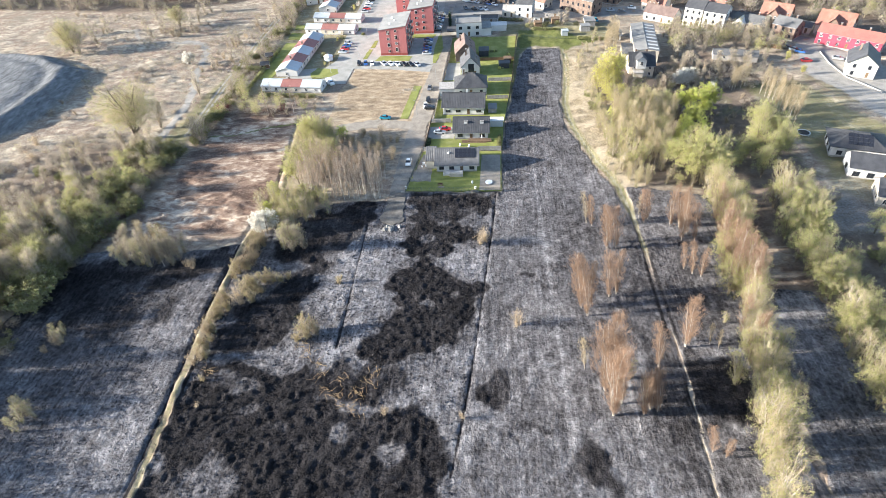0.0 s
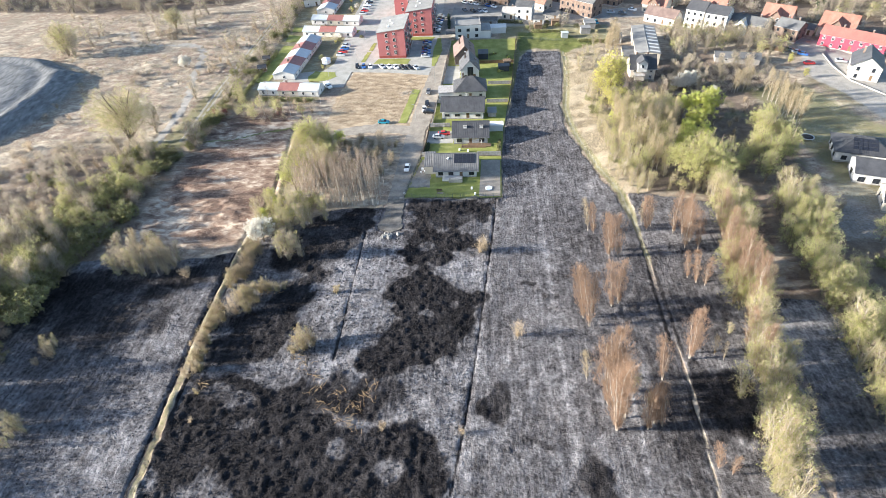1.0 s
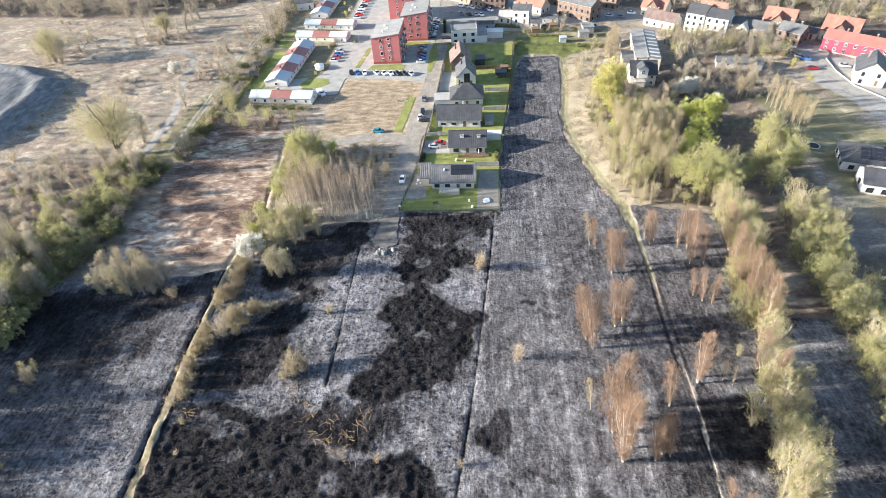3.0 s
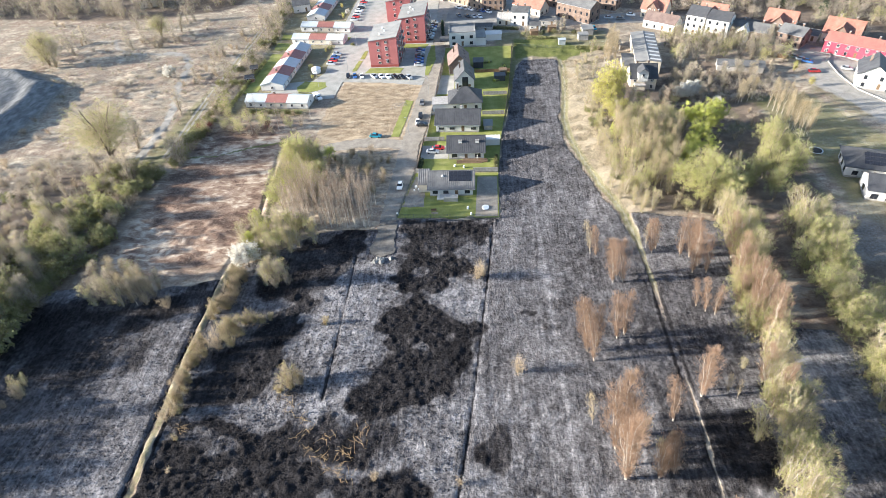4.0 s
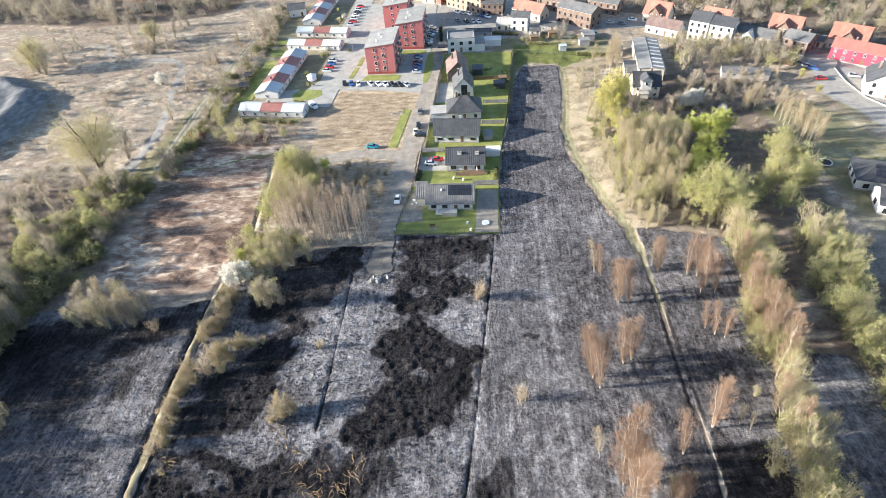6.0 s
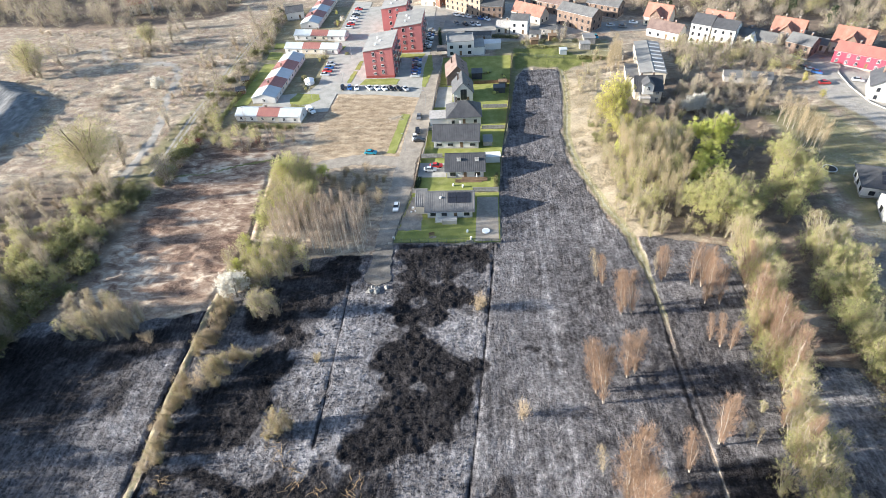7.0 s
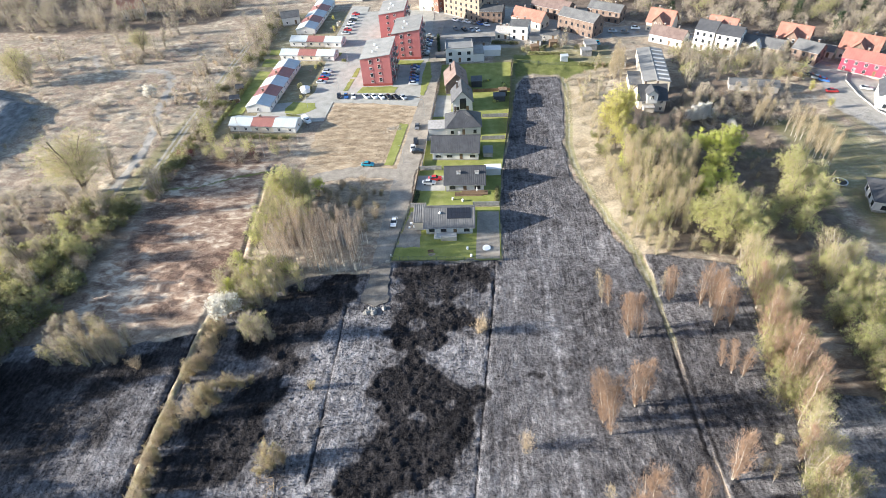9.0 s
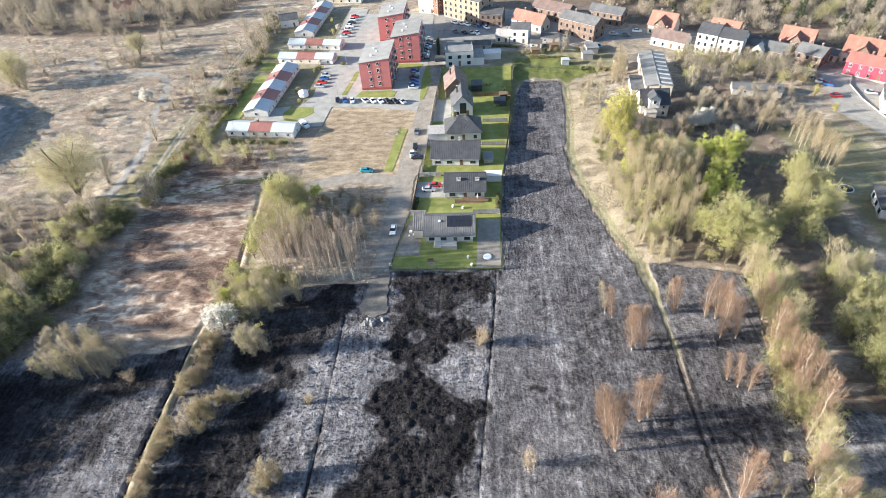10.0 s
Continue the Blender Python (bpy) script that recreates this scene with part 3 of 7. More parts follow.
    ln.new(bp.outputs["Normal"], bsdf.inputs["Normal"])
    return m


gme.materials.append(ground_material())
tagged(new("ground", gme), "burnt field with ash patches beside dry straw meadow", "ground", kind="structure")


def gz(x, y):
    return float(ground_z(x, y))


def sheet(name, outline, material_, lift, label, category, fray=0.0):
    """A flat paved or planted patch; fray: how far its edge wanders."""
    pts = outline
    if fray:
        pts = []
        for (ax, ay), (bx, by) in zip(outline, outline[1:] + outline[:1]):
            n = max(1, int(math.hypot(bx - ax, by - ay) / 0.7))
            for k in range(n):
                x, y = ax + (bx - ax) * k / n, ay + (by - ay) * k / n
                q = noise.noise_vector((x * 0.5, y * 0.5, 3.0)) + 0.6 * noise.noise_vector((x * 1.7, y * 1.7, 8.0))
                pts.append((x + fray * q.x, y + fray * q.y))
    bm = bmesh.new()
    top = [bm.verts.new((x, y, lift)) for x, y in pts]
    low = [bm.verts.new((x, y, -0.4)) for x, y in pts]
    f = bm.faces.new(top)
    bm.faces.new(low[::-1])
    for i in range(len(pts)):
        j = (i + 1) % len(pts)
        bm.faces.new((low[i], low[j], top[j], top[i]))
    return single(name, bm, material_, label, category, kind="structure")

# ---- roads and lawns of the estate ----
LOTS_Z = 0.16
sheet("road", [(-28.9, 141.2), (-24.2, 141), (-21.2, 164), (-20.4, 184), (-17.6, 206), (-15.8, 240), (-14.8, 270), (-12.6, 312), (-17.5, 314), (-20.5, 272), (-22.8, 231), (-27.2, 184), (-29.0, 150)], M_DIRT, 0.13, "pale worn gravel road between houses and meadow", "road", 0.7)
M_DARKDIRT = material("dark trodden dirt", [(0.07, 0.064, 0.058), (0.115, 0.106, 0.096), (0.175, 0.162, 0.148)], 0.5, 3.0, 0.95, 0.5, detail=7.0)
sheet("road_end", [(-30.4, 126.6), (-27, 125.4), (-23.8, 126.4), (-24.2, 140.9), (-28.9, 141.1)], M_DARKDIRT, 0.12, "dark trodden dirt where the gravel road ends", "road", 0.7)
sheet("side_road", [(-27.0, 180.5), (-26.4, 186.5), (-40, 188.5), (-53, 185.5), (-59, 176), (-56, 173), (-50, 180), (-38, 182.5)], M_DIRT, 0.15, "dark damp gravel side road", "road", 0.9)
sheet("estate_street", [(-22.9, 230), (-22, 237), (-30, 239.5), (-57, 243), (-57.5, 300), (-57, 350), (-67, 352), (-68.5, 300), (-66.5, 246), (-70, 238), (-86, 236), (-86, 226), (-70, 220), (-58, 221), (-57, 236), (-40, 234)], M_PAVING, 0.14, "pale concrete block street of the estate", "street")
sheet("car_park", [(-58.2, 243.1), (-30, 239.4), (-22.2, 237.8), (-20.6, 272), (-20.5, 340), (-58.4, 342)], M_PAVING, 0.12, "grey block-paved car park round red apartment blocks", "car park")
M_DRYGRASS = material("golden dry grass", [(0.16, 0.115, 0.075), (0.3, 0.228, 0.152), (0.47, 0.38, 0.265)], 0.4, 2.6, 0.95, 0.9, detail=6.0, stretch=(0.6, 1.2, 1))
M_PALEGRASS = material("pale dry grass", [(0.26, 0.215, 0.145), (0.36, 0.3, 0.21), (0.46, 0.395, 0.29)], 0.5, 3.0, 0.95, 0.3)
M_BROWNGRASS = material("brown dry grass", [(0.13, 0.098, 0.07), (0.27, 0.212, 0.155), (0.45, 0.37, 0.28)], 0.7, 3.0, 0.95, 0.8, detail=6.0, stretch=(0.6, 1.2, 1))
sheet("dry_lot", [(-58.5, 184), (-59, 214), (-57.6, 219.5), (-56.2, 234.5), (-40, 233.6), (-22.4, 230.2), (-24.2, 210), (-26.6, 186), (-40, 186), (-50, 184)], M_DRYGRASS, 0.1, "golden dry grass on an empty lot", "grass", 0.8)
sheet("dry_lot", [(-49, 153), (-27.0, 151.5), (-25.0, 184), (-38, 185), (-53, 182), (-56, 172)], M_BROWNGRASS, 0.08, "dry grass between the gravel road and the poplars", "grass", 0.8)
sheet("town_street", [(56, 289.6), (70, 291), (82, 290.2), (112, 270), (140, 247.5), (147, 251), (118, 277), (90, 299), (84, 304), (60, 303.4)], M_ASPHALT, 0.14, "grey asphalt street between brick houses", "street")
sheet("town_yard", [(-16, 300), (9, 296.5), (16, 303), (13, 312), (2, 315.5), (-14, 328)], M_ASPHALT, 0.14, "dark asphalt yard with parked cars", "yard")
sheet("pavement", [(-15.5, 272), (4, 269), (5, 276), (-14, 280)], M_PAVING, 0.17, "paved court of the white house", "pavement")
for k, (o, nm) in enumerate([
        ([(-24.2, 141.8), (5.4, 141.2), (6.0, 164.4), (-20.6, 165)], "mown green front lawn behind wire fence"),
        ([(-20.3, 165.6), (6.1, 165), (7.6, 184.5), (-19.6, 185)], "mown green lawn beside dark-roofed bungalow"),
        ([(-18.6, 185.6), (7.8, 185.1), (9.8, 203), (-17.6, 203.6)], "small green lawn behind the long bungalow"),
        ([(-17.4, 204), (10.0, 203.6), (11.6, 219), (-16.6, 219.6)], "shaded green garden lawn"),
        ([(-16.4, 220), (11.8, 219.6), (13.6, 240), (-15, 240.6)], "striped green garden lawn"),
        ([(-14.8, 241), (13.8, 240.6), (15.6, 268), (-14.5, 268)], "shaded green garden lawn"),
        ([(-48.5, 243.6), (-33, 242.6), (-32, 247.4), (-35, 248.6), (-47, 248.8)], "grass strip in front of red apartment block"),
        ([(-54.6, 246), (-52.6, 246), (-51.4, 257), (-53.2, 257.4)], "narrow grass bed in the car park"),
        ([(-53, 259), (-51, 259), (-50.4, 268), (-52, 268)], "narrow grass bed in the car park"),
        ([(-22.2, 239.6), (-20.8, 239), (-18.4, 256), (-19.6, 272), (-21.2, 272), (-22.6, 256)], "sunlit grass verge beside the gravel road"),
        ([(-75.7, 232), (-73.5, 237.5), (-64.4, 236), (-63, 231.5), (-66, 228), (-70, 227), (-74.7, 228.5)], "rounded green lawn by the terraced bungalows"),
        ([(-97.5, 228), (-92, 229), (-90.6, 268), (-96.4, 269)], "shaded green garden strip behind the terraces"),
        ([(-97, 288), (-62, 282.6), (-61.6, 286.4), (-80, 290.6), (-97.6, 294)], "green garden strip between the terraces"),
        ([(-97, 274), (-90, 273.4), (-90.6, 281.6), (-97.4, 283)], "green garden plot beside the terraces"),
        ([(-31.2, 189), (-28.2, 188.6), (-25.2, 216), (-28.4, 217)], "green verge along the gravel road"),
        ([(-34.5, 270.4), (-24, 268.6), (-22.6, 273.6), (-35.4, 275)], "grass strip in front of red apartment block")]):
    sheet("lawn", o, M_LAWN, LOTS_Z + 0.03 * (k > 5), nm, "lawn", 0.25 if k > 5 else 0.0)
sheet("terrace", [(-23.2, 147), (-17, 146.8), (-16.6, 162), (-20.4, 163)], M_DIRT, 0.2, "bare earth driveway beside the bungalow", "driveway", 0.6)
sheet("terrace", [(-1.4, 141.7), (5.1, 141.6), (5.6, 162), (-0.6, 162.2)], M_DIRT, 0.2, "bare trodden garden ground beside the bungalow", "terrace")
sheet("driveway", [(-20.2, 173.5), (-10.4, 173.3), (-10.4, 181.5), (-19.8, 182)], M_PAVING, 0.2, "grey block-paved driveway", "driveway")
sheet("driveway", [(-17.4, 206), (-10, 205.8), (-10, 217), (-16.8, 217.4)], M_PAVING, 0.2, "pale block-paved driveway", "driveway")
sheet("driveway", [(-16.2, 221), (-9.5, 221), (-9.5, 238), (-15.2, 238.5)], M_PAVING, 0.2, "pale block-paved driveway", "driveway")


# ---- trees and shrubs ----
def bark(name, colors, scale=3.0):
    return material(name, colors, scale, None, 0.9, 0.3, stretch=(1, 1, 0.5), vary=0.12)


def leafy(name, colors, vary=0.2, light=0.3):
    return material(name, colors, 0.9, 4.0, 0.8, 0.0, vary=vary, through_light=light, spec=0.2)


M_BIRCH = bark("white birch bark", [(0.13, 0.105, 0.09), (0.4, 0.36, 0.31), (0.55, 0.51, 0.46)])
M_BARK = bark("grey brown bark", [(0.09, 0.07, 0.05), (0.18, 0.145, 0.11), (0.26, 0.22, 0.17)])
M_TWIG_ORANGE = leafy("orange birch twigs", [(0.18, 0.118, 0.084), (0.285, 0.192, 0.137), (0.37, 0.264, 0.193)], 0.15, 0.3)
M_TWIG_TAN = leafy("tan bare twigs", [(0.25, 0.193, 0.132), (0.375, 0.302, 0.215), (0.465, 0.39, 0.288)], 0.18, 0.35)
M_TWIG_GREY = leafy("grey brown bare twigs", [(0.22, 0.185, 0.15), (0.345, 0.295, 0.24), (0.45, 0.395, 0.33)], 0.18, 0.35)
M_TWIG_STRAW = leafy("straw twigs", [(0.21, 0.165, 0.105), (0.33, 0.27, 0.175), (0.41, 0.345, 0.24)], 0.15, 0.35)
M_LEAF_OLIVE = leafy("olive spring buds", [(0.235, 0.245, 0.09), (0.345, 0.358, 0.142), (0.43, 0.435, 0.2)], 0.2, 0.5)
M_LEAF_LIME = leafy("lime spring leaves", [(0.33, 0.365, 0.085), (0.46, 0.49, 0.125), (0.54, 0.56, 0.19)], 0.2, 0.5)
M_LEAF_SPRING = leafy("yellow-green spring leaves", [(0.27, 0.285, 0.095), (0.385, 0.4, 0.145), (0.47, 0.48, 0.21)], 0.2, 0.5)
M_LEAF_YELLOW = leafy("yellow spring flowers", [(0.4, 0.39, 0.085), (0.52, 0.5, 0.14), (0.6, 0.58, 0.22)], 0.15, 0.5)
M_LEAF_GREEN = leafy("fresh green leaves", [(0.15, 0.15, 0.072), (0.225, 0.225, 0.105), (0.305, 0.3, 0.15)], 0.25, 0.45)
M_LEAF_WHITE = leafy("white blossom", [(0.55, 0.52, 0.46), (0.7, 0.68, 0.62)], 0.06)
M_NEEDLE = leafy("dark conifer needles", [(0.03, 0.045, 0.025), (0.055, 0.075, 0.04)], 0.15, 0.1)
M_RED = leafy("dark red twigs", [(0.15, 0.06, 0.055), (0.25, 0.11, 0.1)], 0.15, 0.2)


def tube(path, radii, sides=5, hook=None):
    """A tapering tube of triangles along a path; hook: a point that its first ring grows from."""
    path = np.asarray(path, float)
    rings = []
    for k, p in enumerate(path):
        ax = path[min(k + 1, len(path) - 1)] - path[max(k - 1, 0)]
        ax = ax / (np.linalg.norm(ax) + 1e-9)
        u = np.cross(ax, (0.3, 0.9, 0.2))
        u /= np.linalg.norm(u)
        v = np.cross(ax, u)
        a = np.arange(sides) * 2 * np.pi / sides
        rings.append(p + radii[k] * (np.cos(a)[:, None] * u + np.sin(a)[:, None] * v))
    if hook is not None:
        rings[0][0] = hook
    tris = []
    for r0, r1 in zip(rings, rings[1:]):
        for s in range(sides):
            t = (s + 1) % sides
            tris += [(r0[s], r0[t], r1[t]), (r0[s], r1[t], r1[s])]
    return tris


def slivers(g, base, way, length, width):
    """Thin three-cornered twigs from base along way."""
    n = len(base)
    side = np.cross(way, g.normal(size=(n, 3)))
    side /= np.linalg.norm(side, axis=1, keepdims=True) + 1e-9
    w = (width * g.uniform(0.7, 1.3, n))[:, None] * side
    return np.stack([base - w, base + w, base + way * length[:, None]], 1)


def flakes(g, centre, size):
    """Small leaves, one triangle each."""
    n = len(centre)
    a = g.normal(size=(n, 3))
    a /= np.linalg.norm(a, axis=1, keepdims=True)
    b = np.cross(a, g.normal(size=(n, 3)))
    b /= np.linalg.norm(b, axis=1, keepdims=True) + 1e-9
    s = (size * g.uniform(0.6, 1.4, n))[:, None]
    return np.stack([centre - a * s * 0.5 - b * s * 0.4, centre + a * s * 0.7, centre - a * s * 0.3 + b * s * 0.6], 1)


def grow(seed, height=9.0, radius=2.5, stems=1, spread=0.15, clear=0.25, limbs=8, rise=0.8, twigs=1500, twig_len=0.9, twig_w=0.02, leaves=0, leaf=0.14, trunk_r=0.12, fan=False, lobes=9, loose=0.35, bunch=9, clump=0.24, foot=0.08):
    """Wood, twigs and leaves of one tree, as arrays of triangles, its base at the origin. fan: twigs stream up and out from the
    foot, as on birches and bare shrubs; else they fill rounded lobes of a crown."""
    g = np.random.default_rng(seed)
    wood, at, way = [], [], []
    share = g.dirichlet(np.full(stems, 6.0)) if stems > 1 else np.ones(1)
    for s in range(stems):
        az = 2 * np.pi * (s + g.uniform(-0.3, 0.3)) / stems
        lean = spread * g.uniform(0.5, 1.2) * (1 if stems > 1 else 0.3)
        h = height * (1.0 if s == 0 else g.uniform(0.68, 0.98))
        out = np.array([math.cos(az), math.sin(az), 0])
        pts = np.array([out * (0.12 * (stems > 1) + lean * h * (0.5 * f + 0.5 * f * f)) + np.array([g.normal(0, 0.012 * h * f), g.normal(0, 0.012 * h * f), f * h - 0.15]) for f in np.linspace(0, 1, 7)])
        r0 = trunk_r * (1.0 if s == 0 else g.uniform(0.6, 0.9))

        def stem_at(f):
            i = min(int(f * 6), 5)
            return pts[i] + (pts[i + 1] - pts[i]) * (f * 6 - i)

        stem = tube([stem_at(k / 12) for k in range(13)], [r0 * (1 - 0.72 * k / 12) for k in range(13)], 5, (0.0, 0.0, -0.2))
        wood += stem
        skin = np.array(stem).reshape(-1, 3)
        for _ in range(limbs):
            f = min(11, round(12 * (clear + (0.95 - clear) * g.uniform(0, 1)))) / 12
            rel = (f - clear) / (1 - clear)
            ln_ = max(0.3, radius * (0.35 + 0.65 * math.sin(math.pi * (0.15 + 0.75 * rel))) * g.uniform(0.7, 1.1))
            a2 = g.uniform(0, 2 * np.pi)
            d = np.array([math.cos(a2), math.sin(a2), rise * g.uniform(0.6, 1.4)])
            d /= np.linalg.norm(d)
            q = [stem_at(f)]
            for k in range(3):
                d = d + np.array([g.normal(0, 0.15), g.normal(0, 0.15), 0.12])
                d /= np.linalg.norm(d)
                q.append(q[-1] + d * ln_ / 3)
            wood += tube(q, [r0 * 0.42 * (1 - f * 0.6) * v for v in (1, 0.65, 0.4, 0.12)], 3, skin[np.argmin(((skin - q[0]) ** 2).sum(1))])
        if fan:
            n = int(twigs * share[s])
            f = clear + (1.0 - clear) * g.uniform(0, 1, n) ** 0.9
            rel = (f - clear) / (1 - clear)
            env = radius * np.clip(1.15 * np.sin(np.pi * (0.04 + 0.8 * rel)), foot, 1) / stems ** 0.35
            aa = g.uniform(0, 2 * np.pi, n)
            spray = g.uniform(0.25, 1.25, (10, 7))[np.clip((rel * 10 + 0.4 * np.sin(aa)).astype(int), 0, 9), (aa / (2 * np.pi) * 7).astype(int) % 7]
            env = env * spray
            rr = env * np.sqrt(g.uniform(0, 1, n))
            core = np.stack([np.interp(f, np.linspace(0, 1, 7), pts[:, k]) for k in range(3)], 1)
            p = core + np.stack([rr * np.cos(aa), rr * np.sin(aa), g.normal(0, 0.2, n)], 1)
            w = (p - core) / (env[:, None] + 0.3) * 0.75 + np.array([0, 0, 0.9]) + out * lean + g.normal(0, loose, (n, 3))
            at.append(p)
            way.append(w)
    if not fan:
        lo, hi = clear * height, height
        mid = np.array([0, 0, 0.5 * (lo + hi) + 0.04 * height])
        weight = []
        cores = []
        for k in range(lobes):
            u = g.normal(size=3)
            u /= np.linalg.norm(u)
            c = mid + u * np.array([radius, radius, 0.5 * (hi - lo)]) * g.uniform(0.35, 0.68)
            r = np.array([radius, radius, min(radius, 0.5 * (hi - lo)) * 1.05]) * g.uniform(0.36, 0.56)
            c[2] = max(c[2], 0.75 * r[2])
            cores.append((c, r))
            weight.append(r[0] ** 2)
        pick = g.choice(lobes, twigs, p=np.array(weight) / sum(weight))
        C, R = np.array([c for c, r in cores])[pick], np.array([r for c, r in cores])[pick]
        u = g.normal(size=(twigs, 3))
        u /= np.linalg.norm(u, axis=1, keepdims=True)
        p = C + R * u * (g.uniform(0, 1, twigs) ** 0.45)[:, None]
        p[:, 2] = np.maximum(p[:, 2], 0.15)
        at.append(p)
        way.append(u * 0.7 + np.array([0, 0, 0.35]) + g.normal(0, loose + 0.1, (twigs, 3)))
    at, way = np.concatenate(at), np.concatenate(way)
    way /= np.linalg.norm(way, axis=1, keepdims=True)
    n = len(at)
    # twigs stand in bunches with gaps between them
    near = g.integers(0, max(12, n // bunch), n)
    at = at[near] + g.normal(0, clump, (n, 3))
    at[:, 2] = np.maximum(at[:, 2], 0.1)
    way = 0.55 * way[near] + 0.45 * way
    way /= np.linalg.norm(way, axis=1, keepdims=True)
    length = twig_len * g.uniform(0.4, 1.3, n)
    tw = slivers(g, at - way * (length * 0.4)[:, None], way, length, twig_w)
    lv = np.zeros((0, 3, 3))
    if leaves:
        q = g.integers(0, n, leaves)
        lv = flakes(g, at[q] + way[q] * (length[q] * g.uniform(-0.3, 0.6, leaves))[:, None] + g.normal(0, 0.1 + 0.2 * leaf, (leaves, 3)), leaf)
    return np.array(wood), tw, lv


KINDS = {}


RAW = {}


def kind_of(name, label, category, wood_m, twig_m, leaf_m, variants, seed, **how):
    protos = []
    for v in range(variants):
        w, t, l = grow(seed + 17 * v, **how)
        RAW.setdefault(name, []).append((w, t, l, wood_m, twig_m, leaf_m))
        parts = [("trunk", soup("trunk", w, wood_m)), ("crown", soup("crown", t, twig_m))]
        if len(l):
            parts.append(("leaves", soup("leaves", l, leaf_m)))
        protos.append(parts)
    KINDS[name] = (label, category, protos)


kind_of("birch", "slender white-stemmed birch with orange bare twigs on burnt ground", "tree", M_BIRCH, M_TWIG_ORANGE, M_LEAF_OLIVE, 4, 100,
        height=17, radius=2.95, stems=2, spread=0.07, clear=0.1, limbs=12, rise=1.5, twigs=4000, twig_len=1.35, twig_w=0.0148, trunk_r=0.13, fan=True, loose=0.24, bunch=3, clump=0.12, foot=0.3)
kind_of("pale_birch", "white-stemmed birch with pale tan bare twigs", "tree", M_BIRCH, M_TWIG_STRAW, M_LEAF_OLIVE, 2, 130,
        height=15, radius=2.3, stems=2, spread=0.07, clear=0.22, limbs=7, rise=1.8, twigs=1700, twig_len=1.4, twig_w=0.013, trunk_r=0.08, fan=True, loose=0.25, bunch=3, clump=0.1)
kind_of("birch_clump", "many-stemmed birch clump with orange bare twigs on burnt ground", "tree", M_BIRCH, M_TWIG_ORANGE, M_LEAF_OLIVE, 2, 160,
        height=19, radius=3.8, stems=6, spread=0.12, clear=0.08, limbs=8, rise=1.6, twigs=7500, twig_len=1.4, twig_w=0.0148, trunk_r=0.14, fan=True, loose=0.24, bunch=3, clump=0.12, foot=0.3)
kind_of("willow", "rounded willow with pale olive spring buds", "tree", M_BARK, M_TWIG_TAN, M_LEAF_OLIVE, 4, 200,
        height=12, radius=4.2, stems=4, spread=0.18, clear=0.06, limbs=5, rise=1.1, twigs=1500, twig_len=1.1, twig_w=0.018, leaves=3100, leaf=0.155, trunk_r=0.13, lobes=16)
kind_of("grey_willow", "rounded bare willow with fine tan twigs and pale stems", "tree", M_BIRCH, M_TWIG_TAN, M_LEAF_OLIVE, 3, 230,
        height=13, radius=4.4, stems=5, spread=0.17, clear=0.06, limbs=7, rise=1.6, twigs=1900, twig_len=1.35, twig_w=0.0165, leaves=1300, leaf=0.15, trunk_r=0.11, fan=True, loose=0.3, bunch=4, clump=0.14, foot=0.45)
kind_of("bare_shrub", "bare tan shrub of dense thin stems", "shrub", M_BARK, M_TWIG_TAN, M_LEAF_OLIVE, 3, 260,
        height=4.2, radius=2.6, stems=7, spread=0.32, clear=0.05, limbs=2, rise=1.5, twigs=1000, twig_len=1.0, twig_w=0.015, leaves=0, leaf=0.13, trunk_r=0.035, fan=True, bunch=2, clump=0.08, foot=0.4)
kind_of("ditch_shrub", "straw-coloured dry shrub beside the ditch", "shrub", M_BARK, M_TWIG_STRAW, M_LEAF_OLIVE, 2, 280,
        height=3.6, radius=2.3, stems=7, spread=0.35, clear=0.03, limbs=2, rise=1.6, twigs=1300, twig_len=1.0, twig_w=0.015, leaves=120, leaf=0.13, trunk_r=0.03, fan=True, bunch=2, clump=0.06, loose=0.2, foot=0.3)
M_TWIG_POPLAR = leafy("reddish poplar twigs", [(0.2, 0.142, 0.108), (0.31, 0.235, 0.18), (0.4, 0.318, 0.25)], 0.15, 0.35)
kind_of("poplar_sapling", "thin bare young tree with pale straight stem", "tree", M_BIRCH, M_TWIG_POPLAR, M_LEAF_OLIVE, 3, 300,
        height=12, radius=1.3, stems=2, spread=0.04, clear=0.3, limbs=6, rise=2.6, twigs=300, twig_len=1.3, twig_w=0.01, trunk_r=0.075, fan=True, loose=0.22, bunch=3, clump=0.08)
kind_of("green_bush", "dense bush with fresh green leaves", "shrub", M_BARK, M_TWIG_GREY, M_LEAF_GREEN, 3, 340,
        height=4.6, radius=3.4, stems=4, spread=0.3, clear=0.0, limbs=4, rise=0.8, twigs=600, twig_len=0.9, twig_w=0.022, leaves=1900, leaf=0.25, trunk_r=0.06, lobes=12)
kind_of("maple", "tall broad tree in pale yellow-green spring leaf", "tree", M_BARK, M_TWIG_TAN, M_LEAF_SPRING, 3, 400,
        height=15, radius=5.4, stems=3, spread=0.16, clear=0.06, limbs=9, rise=1.0, twigs=3400, twig_len=1.3, twig_w=0.02, leaves=8000, leaf=0.155, trunk_r=0.24, lobes=22)
kind_of("lime_tree", "tree in bright lime-green new leaf", "tree", M_BARK, M_TWIG_TAN, M_LEAF_LIME, 2, 440,
        height=12, radius=5.0, stems=3, spread=0.16, clear=0.04, limbs=8, rise=0.8, twigs=1500, twig_len=1.2, twig_w=0.022, leaves=6600, leaf=0.23, trunk_r=0.2, lobes=18)
